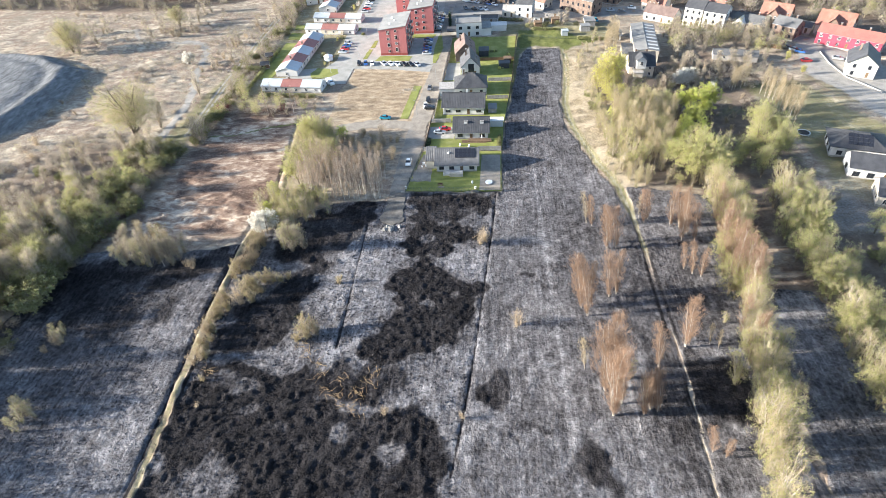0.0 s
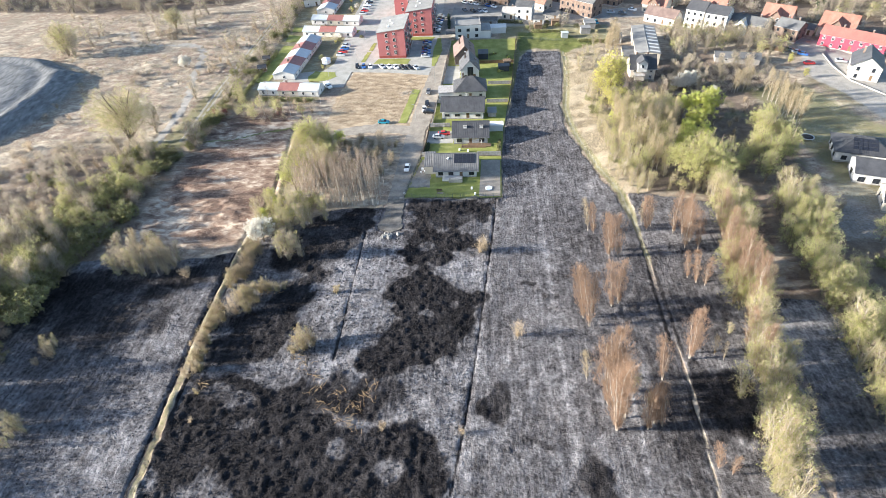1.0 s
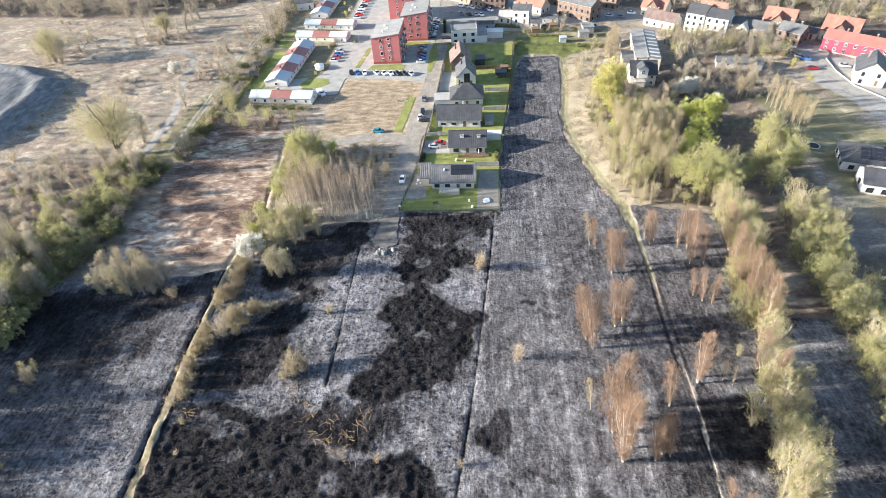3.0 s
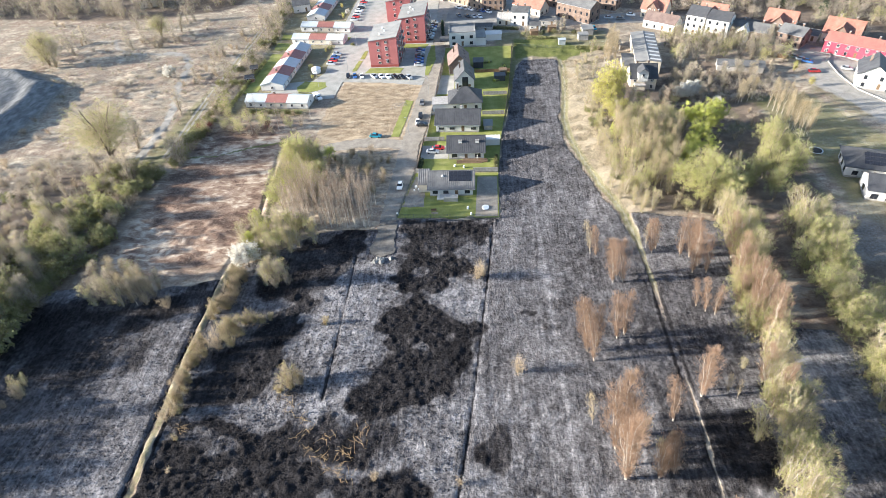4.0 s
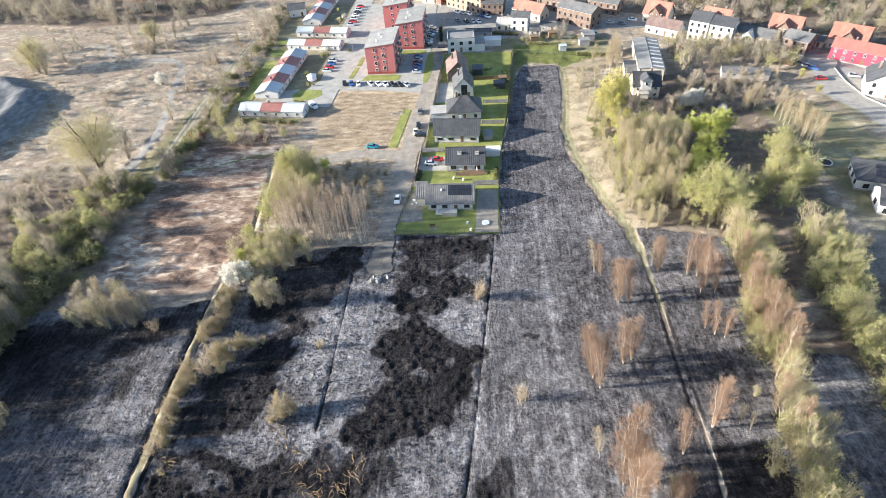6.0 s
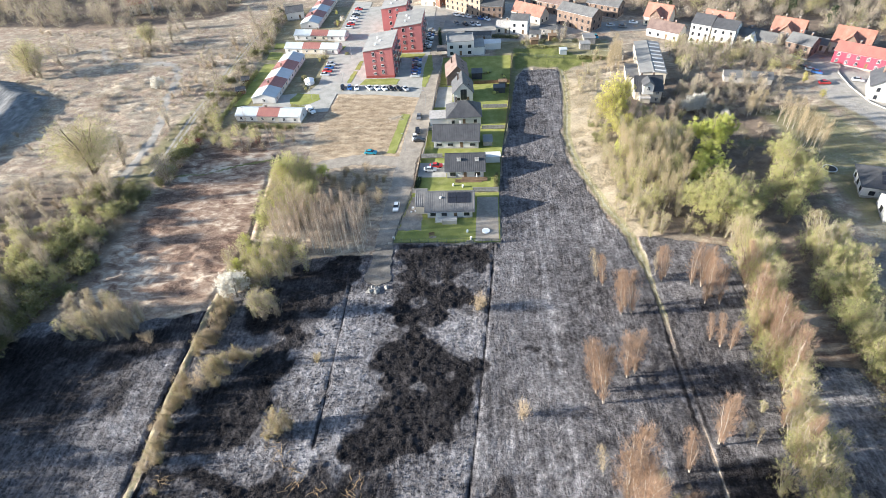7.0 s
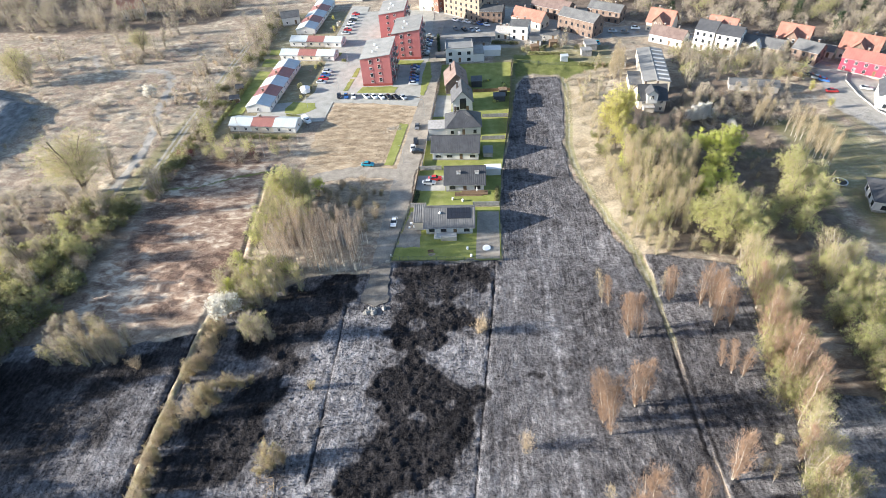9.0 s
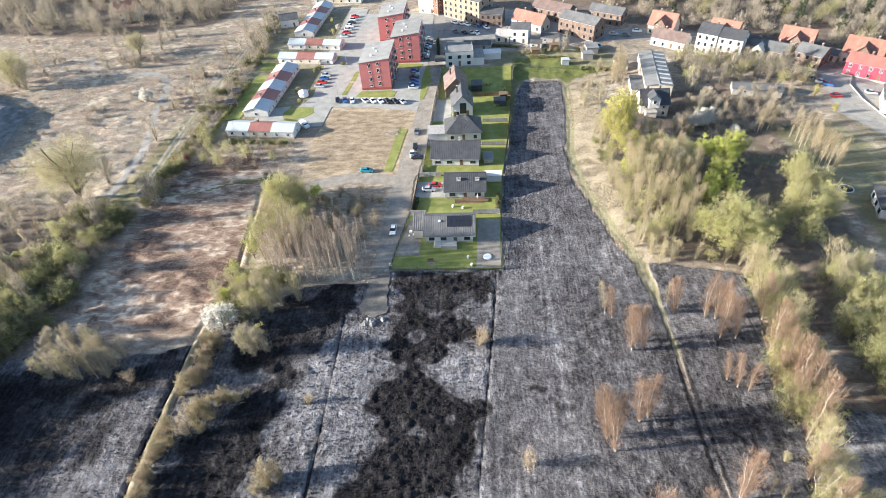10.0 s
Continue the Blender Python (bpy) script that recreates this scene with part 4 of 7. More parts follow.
kind_of("yellow_tree", "large tree full of yellow spring flowers", "tree", M_BARK, M_TWIG_TAN, M_LEAF_YELLOW, 2, 480,
        height=16, radius=5.6, stems=3, spread=0.16, clear=0.02, limbs=8, rise=0.9, twigs=2800, twig_len=1.4, twig_w=0.022, leaves=5200, leaf=0.22, trunk_r=0.24, lobes=20)
kind_of("bare_tree", "bare grey-brown tree with dense fine twigs", "tree", M_BARK, M_TWIG_GREY, M_LEAF_OLIVE, 3, 520,
        height=13, radius=4.2, stems=4, spread=0.16, clear=0.05, limbs=6, rise=1.6, twigs=2500, twig_len=1.6, twig_w=0.02, leaves=300, leaf=0.19, trunk_r=0.14, fan=True, bunch=4, clump=0.16, foot=0.4)
kind_of("far_tree", "bare grey-brown tree of the far woods", "tree", M_BARK, M_TWIG_GREY, M_LEAF_OLIVE, 4, 640,
        height=12, radius=5.0, stems=3, spread=0.16, clear=0.03, limbs=3, rise=1.3, twigs=520, twig_len=2.2, twig_w=0.05, leaves=60, leaf=0.35, trunk_r=0.14, fan=True, bunch=2, clump=0.3, foot=0.4)
kind_of("far_leafy_tree", "olive budding tree of the far woods", "tree", M_BARK, M_TWIG_TAN, M_LEAF_OLIVE, 3, 660,
        height=12, radius=4.6, stems=2, spread=0.16, clear=0.03, limbs=3, rise=0.9, twigs=480, twig_len=1.8, twig_w=0.045, leaves=800, leaf=0.28, trunk_r=0.15, lobes=14, bunch=2, clump=0.35)
kind_of("scrub", "low grey-brown scrub on the heath", "shrub", M_BARK, M_TWIG_GREY, M_LEAF_OLIVE, 3, 690,
        height=3.6, radius=2.8, stems=4, spread=0.3, clear=0.0, limbs=2, rise=0.8, twigs=560, twig_len=1.1, twig_w=0.026, leaves=0, leaf=0.2, trunk_r=0.05, lobes=8, bunch=2, clump=0.2)
kind_of("low_scrub", "low grey-brown scrub on the heath", "shrub", M_BARK, M_TWIG_GREY, M_LEAF_OLIVE, 3, 770,
        height=3.4, radius=2.9, stems=3, spread=0.3, clear=0.0, limbs=1, rise=0.8, twigs=240, twig_len=1.3, twig_w=0.043, leaves=40, leaf=0.26, trunk_r=0.05, lobes=7, bunch=2, clump=0.25)
kind_of("spreading_tree", "old wide-spreading tree in pale olive bud", "tree", M_BARK, M_TWIG_TAN, M_LEAF_OLIVE, 2, 710,
        height=15, radius=9.0, stems=5, spread=0.35, clear=0.15, limbs=14, rise=1.0, twigs=9000, twig_len=1.4, twig_w=0.018, leaves=14000, leaf=0.14, trunk_r=0.34, lobes=30, bunch=3, clump=0.25)
kind_of("blossom_tree", "small tree covered in white blossom", "tree", M_BARK, M_TWIG_GREY, M_LEAF_WHITE, 1, 560,
        height=5.5, radius=3.0, stems=3, spread=0.25, clear=0.02, limbs=6, rise=0.7, twigs=700, twig_len=0.9, twig_w=0.018, leaves=3400, leaf=0.23, trunk_r=0.1, lobes=9)
kind_of("red_shrub", "dark red bare shrub at the meadow's edge", "shrub", M_BARK, M_RED, M_LEAF_OLIVE, 1, 580,
        height=4.0, radius=2.8, stems=6, spread=0.3, clear=0.0, limbs=3, rise=1.0, twigs=1300, twig_len=0.9, twig_w=0.024, trunk_r=0.05, fan=True)
kind_of("conifer", "dark green conifer among the gardens", "tree", M_BARK, M_TWIG_GREY, M_NEEDLE, 1, 600,
        height=12, radius=3.0, stems=1, spread=0.02, clear=0.0, limbs=8, rise=0.1, twigs=500, twig_len=1.2, twig_w=0.06, leaves=1300, leaf=0.55, trunk_r=0.18, fan=True)


def plant(name, x, y, size=1.0, tall=1.0, group="", label="", lean=0.0):
    lab, cat, protos = KINDS[name]
    parts = protos[int(rng.integers(len(protos)))]
    ob = thing(name, x, y, gz(x, y) - 0.05, 0, label or lab, cat, group)
    ob.matrix_basis = Matrix.LocRotScale((x, y, gz(x, y) - 0.05), Euler((0, lean, 0)).to_quaternion() @ Euler((0, 0, float(rng.uniform(0, 6.28)))).to_quaternion(), (size, size, size * tall))
    for nm, me in parts:
        o = new(nm, me)
        o.parent = ob
    return ob


def scatter(poly, count, kinds, sizes=(0.8, 1.2), gap=2.0, group=""):
    """Plants count things at random inside an outline, no two nearer than gap."""
    xs, ys = [p[0] for p in poly], [p[1] for p in poly]
    done, tries = [], 0
    while len(done) < count and tries < count * 60:
        tries += 1
        x, y = rng.uniform(min(xs), max(xs)), rng.uniform(min(ys), max(ys))
        if inside(np.array([x]), np.array([y]), poly)[0] < 0 or any((x - a) ** 2 + (y - b) ** 2 < gap * gap for a, b in done):
            continue
        done.append((x, y))
        plant(kinds[int(rng.integers(len(kinds)))], x, y, float(rng.uniform(*sizes)), 1.0, group)


def thick_woods(name, poly, count, kinds, sizes, gap, label):
    """A wood that nobody could count, as one mesh."""
    xs, ys = [p[0] for p in poly], [p[1] for p in poly]
    done, tries, piles = [], 0, {}
    while len(done) < count and tries < count * 60:
        tries += 1
        x, y = rng.uniform(min(xs), max(xs)), rng.uniform(min(ys), max(ys))
        if inside(np.array([x]), np.array([y]), poly)[0] < 0 or any((x - a) ** 2 + (y - b) ** 2 < gap * gap for a, b in done):
            continue
        done.append((x, y))
        raws = RAW[kinds[int(rng.integers(len(kinds)))]]
        w, t, l, *mats = raws[int(rng.integers(len(raws)))]
        a, sz = rng.uniform(0, 6.28), rng.uniform(*sizes)
        turn = np.array([[math.cos(a), math.sin(a), 0], [-math.sin(a), math.cos(a), 0], [0, 0, 1]]) * sz
        for tris, m_ in zip((w, t, l), mats):
            if len(tris):
                piles.setdefault(m_.name, []).append(tris @ turn + np.array([x, y, gz(x, y) - 0.05]))
    names = sorted(piles)
    stacks = [np.concatenate(piles[n]) for n in names]
    me = soup(name, np.concatenate(stacks), bpy.data.materials[names[0]])
    for n in names[1:]:
        me.materials.append(bpy.data.materials[n])
    me.polygons.foreach_set("material_index", np.concatenate([np.full(len(st), k, np.int32) for k, st in enumerate(stacks)]))
    return tagged(new(name, me), label, "woods", kind="stuff")


def clumps(poly, count, each, reach, kinds, sizes, group=""):
    """Loose clumps of scrub with bare ground between them."""
    xs, ys = [p[0] for p in poly], [p[1] for p in poly]
    made = 0
    while made < count:
        x, y = float(rng.uniform(min(xs), max(xs))), float(rng.uniform(min(ys), max(ys)))
        if inside(np.array([x]), np.array([y]), poly)[0] < 0:
            continue
        made += 1
        for _ in range(int(rng.integers(1, each + 1))):
            plant(kinds[int(rng.integers(len(kinds)))], x + float(rng.normal(0, reach)), y + float(rng.normal(0, reach * 0.6)), float(rng.uniform(*sizes)), 1.0, group)


def row_of(line, every, kinds, sizes=(0.8, 1.2), off=1.0, group="", lean=0.0):
    for (ax, ay), (bx, by) in zip(line, line[1:]):
        n = max(1, int(math.hypot(bx - ax, by - ay) / every))
        for k in range(n):
            f = (k + float(rng.uniform(0.2, 0.8))) / n
            plant(kinds[int(rng.integers(len(kinds)))], ax + (bx - ax) * f + float(rng.normal(0, off)), ay + (by - ay) * f + float(rng.normal(0, off)), float(rng.uniform(*sizes)), 1.0, group, lean=lean)


# birches on the burnt strip
G_B = "birches on the burnt field"
for x, y, s, nm in [(25.5, 63.6, 1.2, "birch_clump"), (24.8, 69.6, 1.3, "birch"), (27.5, 66.2, 1.2, "birch"), (26.4, 72.0, 1.25, "birch"), (31.5, 63.9, 0.8, "birch_clump"), (32.9, 65, 0.85, "birch"), (34.4, 64.6, 0.7, "birch"), (37, 75.5, 0.8, "birch"), (24.2, 90, 1.0, "birch"), (23.2, 92.7, 1.05, "birch"), (25.2, 93.6, 0.85, "birch"),
                    (30.2, 96.4, 0.95, "birch"), (32, 97.4, 0.85, "birch"), (21.4, 74.6, 0.68, "pale_birch"), (32.8, 114.2, 0.9, "birch"), (35, 114.2, 0.8, "birch"), (34, 116.5, 0.75, "birch"), (28.8, 125.1, 0.75, "pale_birch"), (30.2, 124, 0.65, "birch"), (44.7, 124.9, 0.7, "birch"), (46, 126.5, 0.6, "birch"), (43.6, 127, 0.55, "pale_birch")]:
    plant(nm, x, y, s, 1.0, G_B, lean=-0.13)
for x, y, s, nm in [(52.7, 117.4, 0.95, "birch"), (54.8, 119.8, 0.9, "birch"), (51.3, 123.5, 0.85, "birch"), (53.6, 123, 0.7, "birch_clump"), (56, 117, 0.7, "birch"), (44, 80.9, 0.95, "birch"), (45.2, 82.6, 0.6, "birch"), (49.4, 81.7, 0.5, "pale_birch"), (51, 80.5, 0.4, "pale_birch"), (42.5, 56.1, 0.5, "birch"), (44.5, 55, 0.42, "birch"),
                    (52, 104.3, 0.6, "birch"), (53.8, 103.3, 0.55, "birch"), (50.4, 106, 0.5, "birch"), (61.5, 112.8, 0.95, "birch"), (60.9, 103.2, 0.9, "birch"), (30.5, 72.5, 0.5, "grey_willow"), (33.4, 68.6, 0.45, "grey_willow"), (36, 72.5, 0.4, "bare_shrub"), (54.6, 88, 0.35, "grey_willow"), (53.5, 63, 0.35, "grey_willow")]:
    plant(nm, x, y, s, 1.0, G_B, lean=-0.13)
# wood-edge rows
G_R = "row of willows and birches"
row_of([(69, 140), (64.6, 117), (61.6, 100), (59, 88)], 2.0, ["willow", "grey_willow", "willow", "birch", "grey_willow"], (0.85, 1.15), 1.6, G_R, lean=-0.12)
row_of([(59, 88), (56.2, 73), (53.2, 58), (51.4, 46), (50, 34)], 2.4, ["willow", "grey_willow", "grey_willow"], (0.85, 1.1), 1.4, G_R, lean=-0.12)
for x, y, s in [(57, 73, 1.1), (50.9, 55.9, 1.3), (53.2, 57.6, 1.2), (62, 97, 0.9)]:
    plant("grey_willow", x, y, s, 1.0, G_R, lean=-0.12)
row_of([(86, 138), (83, 122), (81.5, 103), (80, 87), (78.5, 72), (78, 56), (77, 40)], 2.2, ["willow", "willow", "grey_willow", "willow"], (0.85, 1.15), 2.0, G_R, lean=-0.12)
row_of([(73, 137), (68.5, 117), (65, 100), (62, 88), (59, 73), (56, 57)], 3.2, ["willow", "grey_willow"], (0.7, 0.95), 1.2, G_R, lean=-0.12)
row_of([(91, 138), (88, 120), (86, 103), (85, 87), (84, 70), (83, 56)], 3.2, ["willow", "willow", "grey_willow"], (0.7, 1.0), 1.4, G_R, lean=-0.12)
row_of([(103, 122), (99, 104), (96, 90)], 4.0, ["willow", "green_bush", "willow"], (0.6, 0.85), 1.6, G_R, lean=-0.12)
row_of([(64.5, 128), (61, 108), (58, 90), (55, 72)], 8.0, ["birch"], (0.8, 1.05), 0.8, G_R, lean=-0.12)
# grove east of the strip
G_W = "trees of the grove"
for x, y, s in [(47.5, 204.5, 1.1), (51, 206, 0.95), (44, 202, 0.8), (46, 198, 0.7), (45, 192, 0.55), (50.5, 196, 0.5)]:
    plant("yellow_tree", x, y, s, 1.0, G_W)
for x, y, s in [(74.5, 184, 1.05), (79, 188, 1.0), (70, 187, 0.85), (70, 175, 0.9), (66.5, 170, 0.75), (63.6, 163.5, 0.75), (72, 169, 0.7), (48, 190, 0.5), (55.5, 187, 0.5), (45.5, 183, 0.42)]:
    plant("lime_tree", x, y, s, 1.0, G_W)
for x, y, s in [(62.6, 143.5, 1.0), (58.4, 148, 0.95), (67.5, 146.5, 1.05), (64.5, 152, 1.05), (69.5, 154, 0.85), (86.4, 153.5, 0.8), (85.2, 158, 0.85), (92, 156.5, 0.8), (95.5, 161.5, 0.75), (91, 168, 0.85), (96, 170, 0.7), (91, 176, 0.75), (97, 180, 0.6), (88, 164, 0.7), (75.5, 150, 0.62), (80, 154, 0.7), (84, 147, 0.75), (48, 182, 0.6), (44.5, 176, 0.6), (52, 190, 0.6), (60, 190, 0.55), (66, 192, 0.5)]:
    plant("maple", x, y, s, 1.0, G_W)
plant("grey_willow", 76.2, 156, 0.72, 1.1, G_W)
scatter([(43.5, 147), (42.6, 165), (43.5, 188), (62, 188), (67, 180), (61, 165), (56, 147)], 62, ["grey_willow", "pale_birch", "grey_willow", "pale_birch", "willow"], (0.7, 0.95), 2.3, G_W)
scatter([(44, 190), (66, 192), (72, 200), (66, 212), (54, 206), (43, 200)], 22, ["scrub", "bare_tree", "green_bush", "willow", "grey_willow"], (0.4, 0.6), 2.6, G_W)
scatter([(45, 140.5), (41.4, 150), (41.5, 176), (44, 178), (46, 152), (50, 144), (66, 143), (66, 140.5)], 24, ["willow", "grey_willow", "grey_willow"], (0.34, 0.55), 2.2, G_W)
scatter([(39, 228), (43, 224), (52, 240), (60, 252), (60, 262), (46, 258), (40, 244)], 20, ["bare_shrub", "grey_willow", "bare_shrub", "scrub"], (0.35, 0.65), 2.4, G_W)
row_of([(41, 206), (41.2, 180), (40.8, 160), (42, 147)], 2.3, ["grey_willow", "willow", "green_bush", "grey_willow"], (0.38, 0.6), 0.9, G_W)
thick_woods("grove_scrub", [(72, 200), (100, 206), (112, 212), (118, 226), (90, 230), (70, 226)], 60, ["low_scrub", "scrub"], (0.5, 0.9), 3.0, "grey brown undergrowth beside the old house")
scatter([(70, 206), (80, 203), (86, 215), (78, 226), (72, 218)], 10, ["bare_tree", "scrub", "green_bush"], (0.45, 0.6), 3.0, G_W)
scatter([(73, 220), (92, 214), (118, 222), (122, 229), (96, 229), (78, 232)], 26, ["bare_tree", "bare_tree", "scrub", "bare_shrub"], (0.45, 0.7), 3.2, G_W)
scatter([(82, 236), (98, 242), (124, 236), (126, 252), (104, 262), (82, 262)], 40, ["bare_tree", "far_tree", "bare_tree", "far_leafy_tree", "scrub"], (0.55, 0.85), 3.2, G_W)
for x, y, s in [(77, 212, 1.2), (74.2, 211, 0.9), (80.3, 213.4, 1.1), (86.4, 204.8, 0.7)]:
    plant("blossom_tree", x, y, s, 1.0, G_W)
scatter([(103.5, 203), (103, 184), (106, 179), (109, 181), (107, 198)], 20, ["pale_birch"], (0.6, 0.85), 1.2, "birches by the lawn")
scatter([(94, 205), (101, 206), (101, 210), (94, 209)], 9, ["pale_birch"], (0.5, 0.65), 1.1, "birches by the lawn")
scatter([(86, 146), (99, 140), (98, 128), (90, 130)], 8, ["bare_shrub", "scrub"], (0.6, 1.0), 2.5, G_W)
scatter([(79, 150), (76, 165), (80, 195), (98, 200), (99, 184), (84, 172)], 16, ["scrub", "bare_shrub"], (0.4, 0.7), 3.0, G_W)

# hedgerow west of the meadow
G_H = "hedgerow bushes"
scatter([(-120, 94), (-114, 108), (-108, 124), (-107.5, 160), (-111, 168), (-113, 140), (-119, 112)], 20, ["green_bush", "willow", "green_bush", "bare_tree"], (0.6, 1.0), 3.2, G_H)
scatter([(-128, 88), (-119, 100), (-119, 116), (-113, 140), (-111, 170), (-120, 176), (-130, 150), (-136, 110)], 46, ["green_bush", "bare_tree", "green_bush", "willow"], (0.55, 1.0), 3.2, G_H)
scatter([(-128, 84), (-113, 92), (-111.5, 110), (-108, 126), (-108.5, 165), (-118, 172), (-126, 140), (-134, 108)], 24, ["green_bush", "scrub", "green_bush"], (1.2, 1.7), 3.6, G_H)
scatter([(-150, 84), (-128, 86), (-124, 100), (-126, 122), (-148, 120)], 22, ["bare_tree", "bare_tree", "willow"], (0.95, 1.2), 3.0, G_H)
scatter([(-123, 60), (-113, 64), (-112, 78), (-114, 90), (-126, 88), (-130, 70)], 20, ["bare_tree", "green_bush", "scrub"], (0.7, 1.1), 2.4, G_H)
scatter([(-109, 164), (-103, 166), (-101, 212), (-105.5, 214), (-107, 186)], 24, ["bare_shrub", "green_bush", "green_bush", "scrub"], (0.6, 1.0), 1.7, G_H)
scatter([(-150, 120), (-122, 116), (-114, 160), (-122, 176), (-150, 172)], 26, ["bare_tree", "green_bush", "bare_tree"], (0.42, 0.7), 3.0, G_H)
scatter([(-178, 118), (-128, 118), (-122, 174), (-165, 186)], 16, ["scrub", "scrub", "bare_shrub"], (0.9, 1.35), 4.0, "heath scrub")
thick_woods("west_scrub", [(-180, 82), (-128, 86), (-136, 110), (-130, 150), (-150, 165), (-185, 120)], 90, ["low_scrub", "low_scrub", "scrub", "green_bush"], (0.6, 0.9), 3.0, "dense grey and olive scrub behind the hedgerow")
scatter([(-99, 107.5), (-85, 107.5), (-83, 113), (-90, 119), (-102, 115)], 22, ["grey_willow", "pale_birch", "bare_tree"], (0.55, 0.8), 1.7, "bare thicket at the field's edge")
for x, y, s in [(-101.5, 80.4, 1.1), (-97.0, 61.5, 1.0), (-103.5, 78, 0.6), (-79, 107, 0.9), (-80.5, 108, 0.7)]:
    plant("bare_shrub", x, y, s)
thick_woods("hedge_scrub", [(-128, 88), (-114, 100), (-110, 124), (-107.5, 160), (-112, 172), (-128, 172), (-134, 110)], 120, ["low_scrub", "scrub"], (0.6, 1.0), 2.4, "grey undergrowth between hedgerow bushes")
thick_woods("west_thicket", [(-165, 20), (-112, 26), (-109, 50), (-114, 62), (-120, 72), (-128, 84), (-165, 84)], 70, ["far_tree", "far_leafy_tree"], (0.75, 1.15), 3.6, "dense thicket west of the burnt field")
scatter([(-128, 84), (-119, 93), (-113.5, 108), (-113, 118), (-126, 116)], 28, ["bare_tree", "willow", "green_bush"], (0.75, 1.1), 2.6, G_H)
for x, y, s in [(-102.5, 82, 0.4), (-100.9, 81.2, 0.36), (-101.8, 83.6, 0.34), (-97.0, 59.5, 0.45), (-95.0, 61, 0.42), (-98.6, 62.2, 0.48), (-96.4, 57.6, 0.4)]:
    plant("grey_willow", x, y, s, 1.0, "bushes on the western field", "rounded tan bush standing on burnt ground")
# growth along the ditch
for x, y, s, nm in [(-52.8, 113.6, 0.8, "bare_tree"), (-55.6, 114.6, 0.72, "grey_willow"), (-49.8, 115.0, 0.76, "bare_tree"), (-52.6, 116, 0.74, "willow"), (-41.3, 83.4, 1.6, "ditch_shrub"), (-39.6, 85.0, 1.2, "ditch_shrub"), (-43.8, 82.2, 0.8, "ditch_shrub"), (-39.6, 84.2, 0.8, "bare_shrub"), (-62.4, 121.6, 1.45, "blossom_tree"), (-65.0, 124, 1.1, "blossom_tree"), (-37.5, 101.0, 0.75, "ditch_shrub"),
                    (-57.4, 101.6, 1.2, "ditch_shrub"), (-55, 102.4, 1.1, "ditch_shrub"), (-53, 102, 0.95, "ditch_shrub"), (-59.6, 100, 1.3, "ditch_shrub"), (-51.4, 102.6, 0.7, "ditch_shrub"), (-57, 98, 1.0, "ditch_shrub"), (-61.0, 97, 1.4, "ditch_shrub"), (-59, 98, 1.5, "ditch_shrub"), (-58.5, 95, 1.2, "ditch_shrub"), (-61, 94, 1.3, "bare_shrub")]:
    plant(nm, x, y, s)
for x, y, s, nm in [(-62.5, 111, 1.1, "ditch_shrub"), (-64, 115, 1.2, "ditch_shrub"), (-63.5, 107, 0.9, "bare_shrub"), (-61.5, 116, 1.1, "bare_shrub"), (-65.5, 103, 0.8, "ditch_shrub"), (-1.2, 116.2, 1.35, "bare_shrub"), (0.4, 117.2, 1.0, "bare_shrub"), (7.3, 87.2, 1.2, "bare_shrub"),
                    (-62, 71, 0.5, "ditch_shrub"), (-61, 64, 0.45, "bare_shrub"), (-20.7, 62.8, 0.6, "bare_shrub"), (-4.4, 62.4, 0.6, "bare_shrub"), (-69, 84, 0.5, "bare_shrub")]:
    plant(nm, x, y, s)
row_of([(-65.2, 75), (-65.4, 96)], 0.9, ["ditch_shrub", "bare_shrub", "ditch_shrub"], (0.7, 1.1), 0.6, "growth along the ditch")
row_of([(-64.5, 104), (-63, 120)], 1.0, ["ditch_shrub", "bare_shrub"], (0.9, 1.3), 1.0, "growth along the ditch")
scatter([(-66, 123), (-58, 123), (-46, 131), (-46, 136), (-58, 139), (-66, 144)], 28, ["willow", "grey_willow", "green_bush", "grey_willow"], (0.5, 0.75), 2.2, "growth along the ditch")
scatter([(-57.5, 140), (-49, 137.4), (-31.5, 137.5), (-31.5, 150), (-56, 153)], 104, ["poplar_sapling"], (0.85, 1.2), 1.1, "stand of young poplars")
scatter([(-63, 145), (-49, 150), (-49, 162), (-56, 178), (-65, 180)], 38, ["willow", "willow", "grey_willow", "willow"], (0.6, 0.9), 2.0, "growth along the ditch")
plant("maple", -59, 168, 0.9, 1.2, "growth along the ditch")
for x, y, s in [(-50, 174, 0.5), (-65, 131, 0.4), (-62, 136, 0.42), (-66, 142, 0.36), (-57, 131, 0.36), (-63, 150, 0.45), (-61, 158, 0.4)]:
    plant("lime_tree", x, y, s, 1.0, "growth along the ditch")
scatter([(-48, 155), (-31, 154), (-29.5, 176), (-40, 179), (-52, 174)], 30, ["bare_shrub", "scrub", "ditch_shrub", "bare_shrub"], (0.7, 1.2), 2.2, "growth along the ditch")
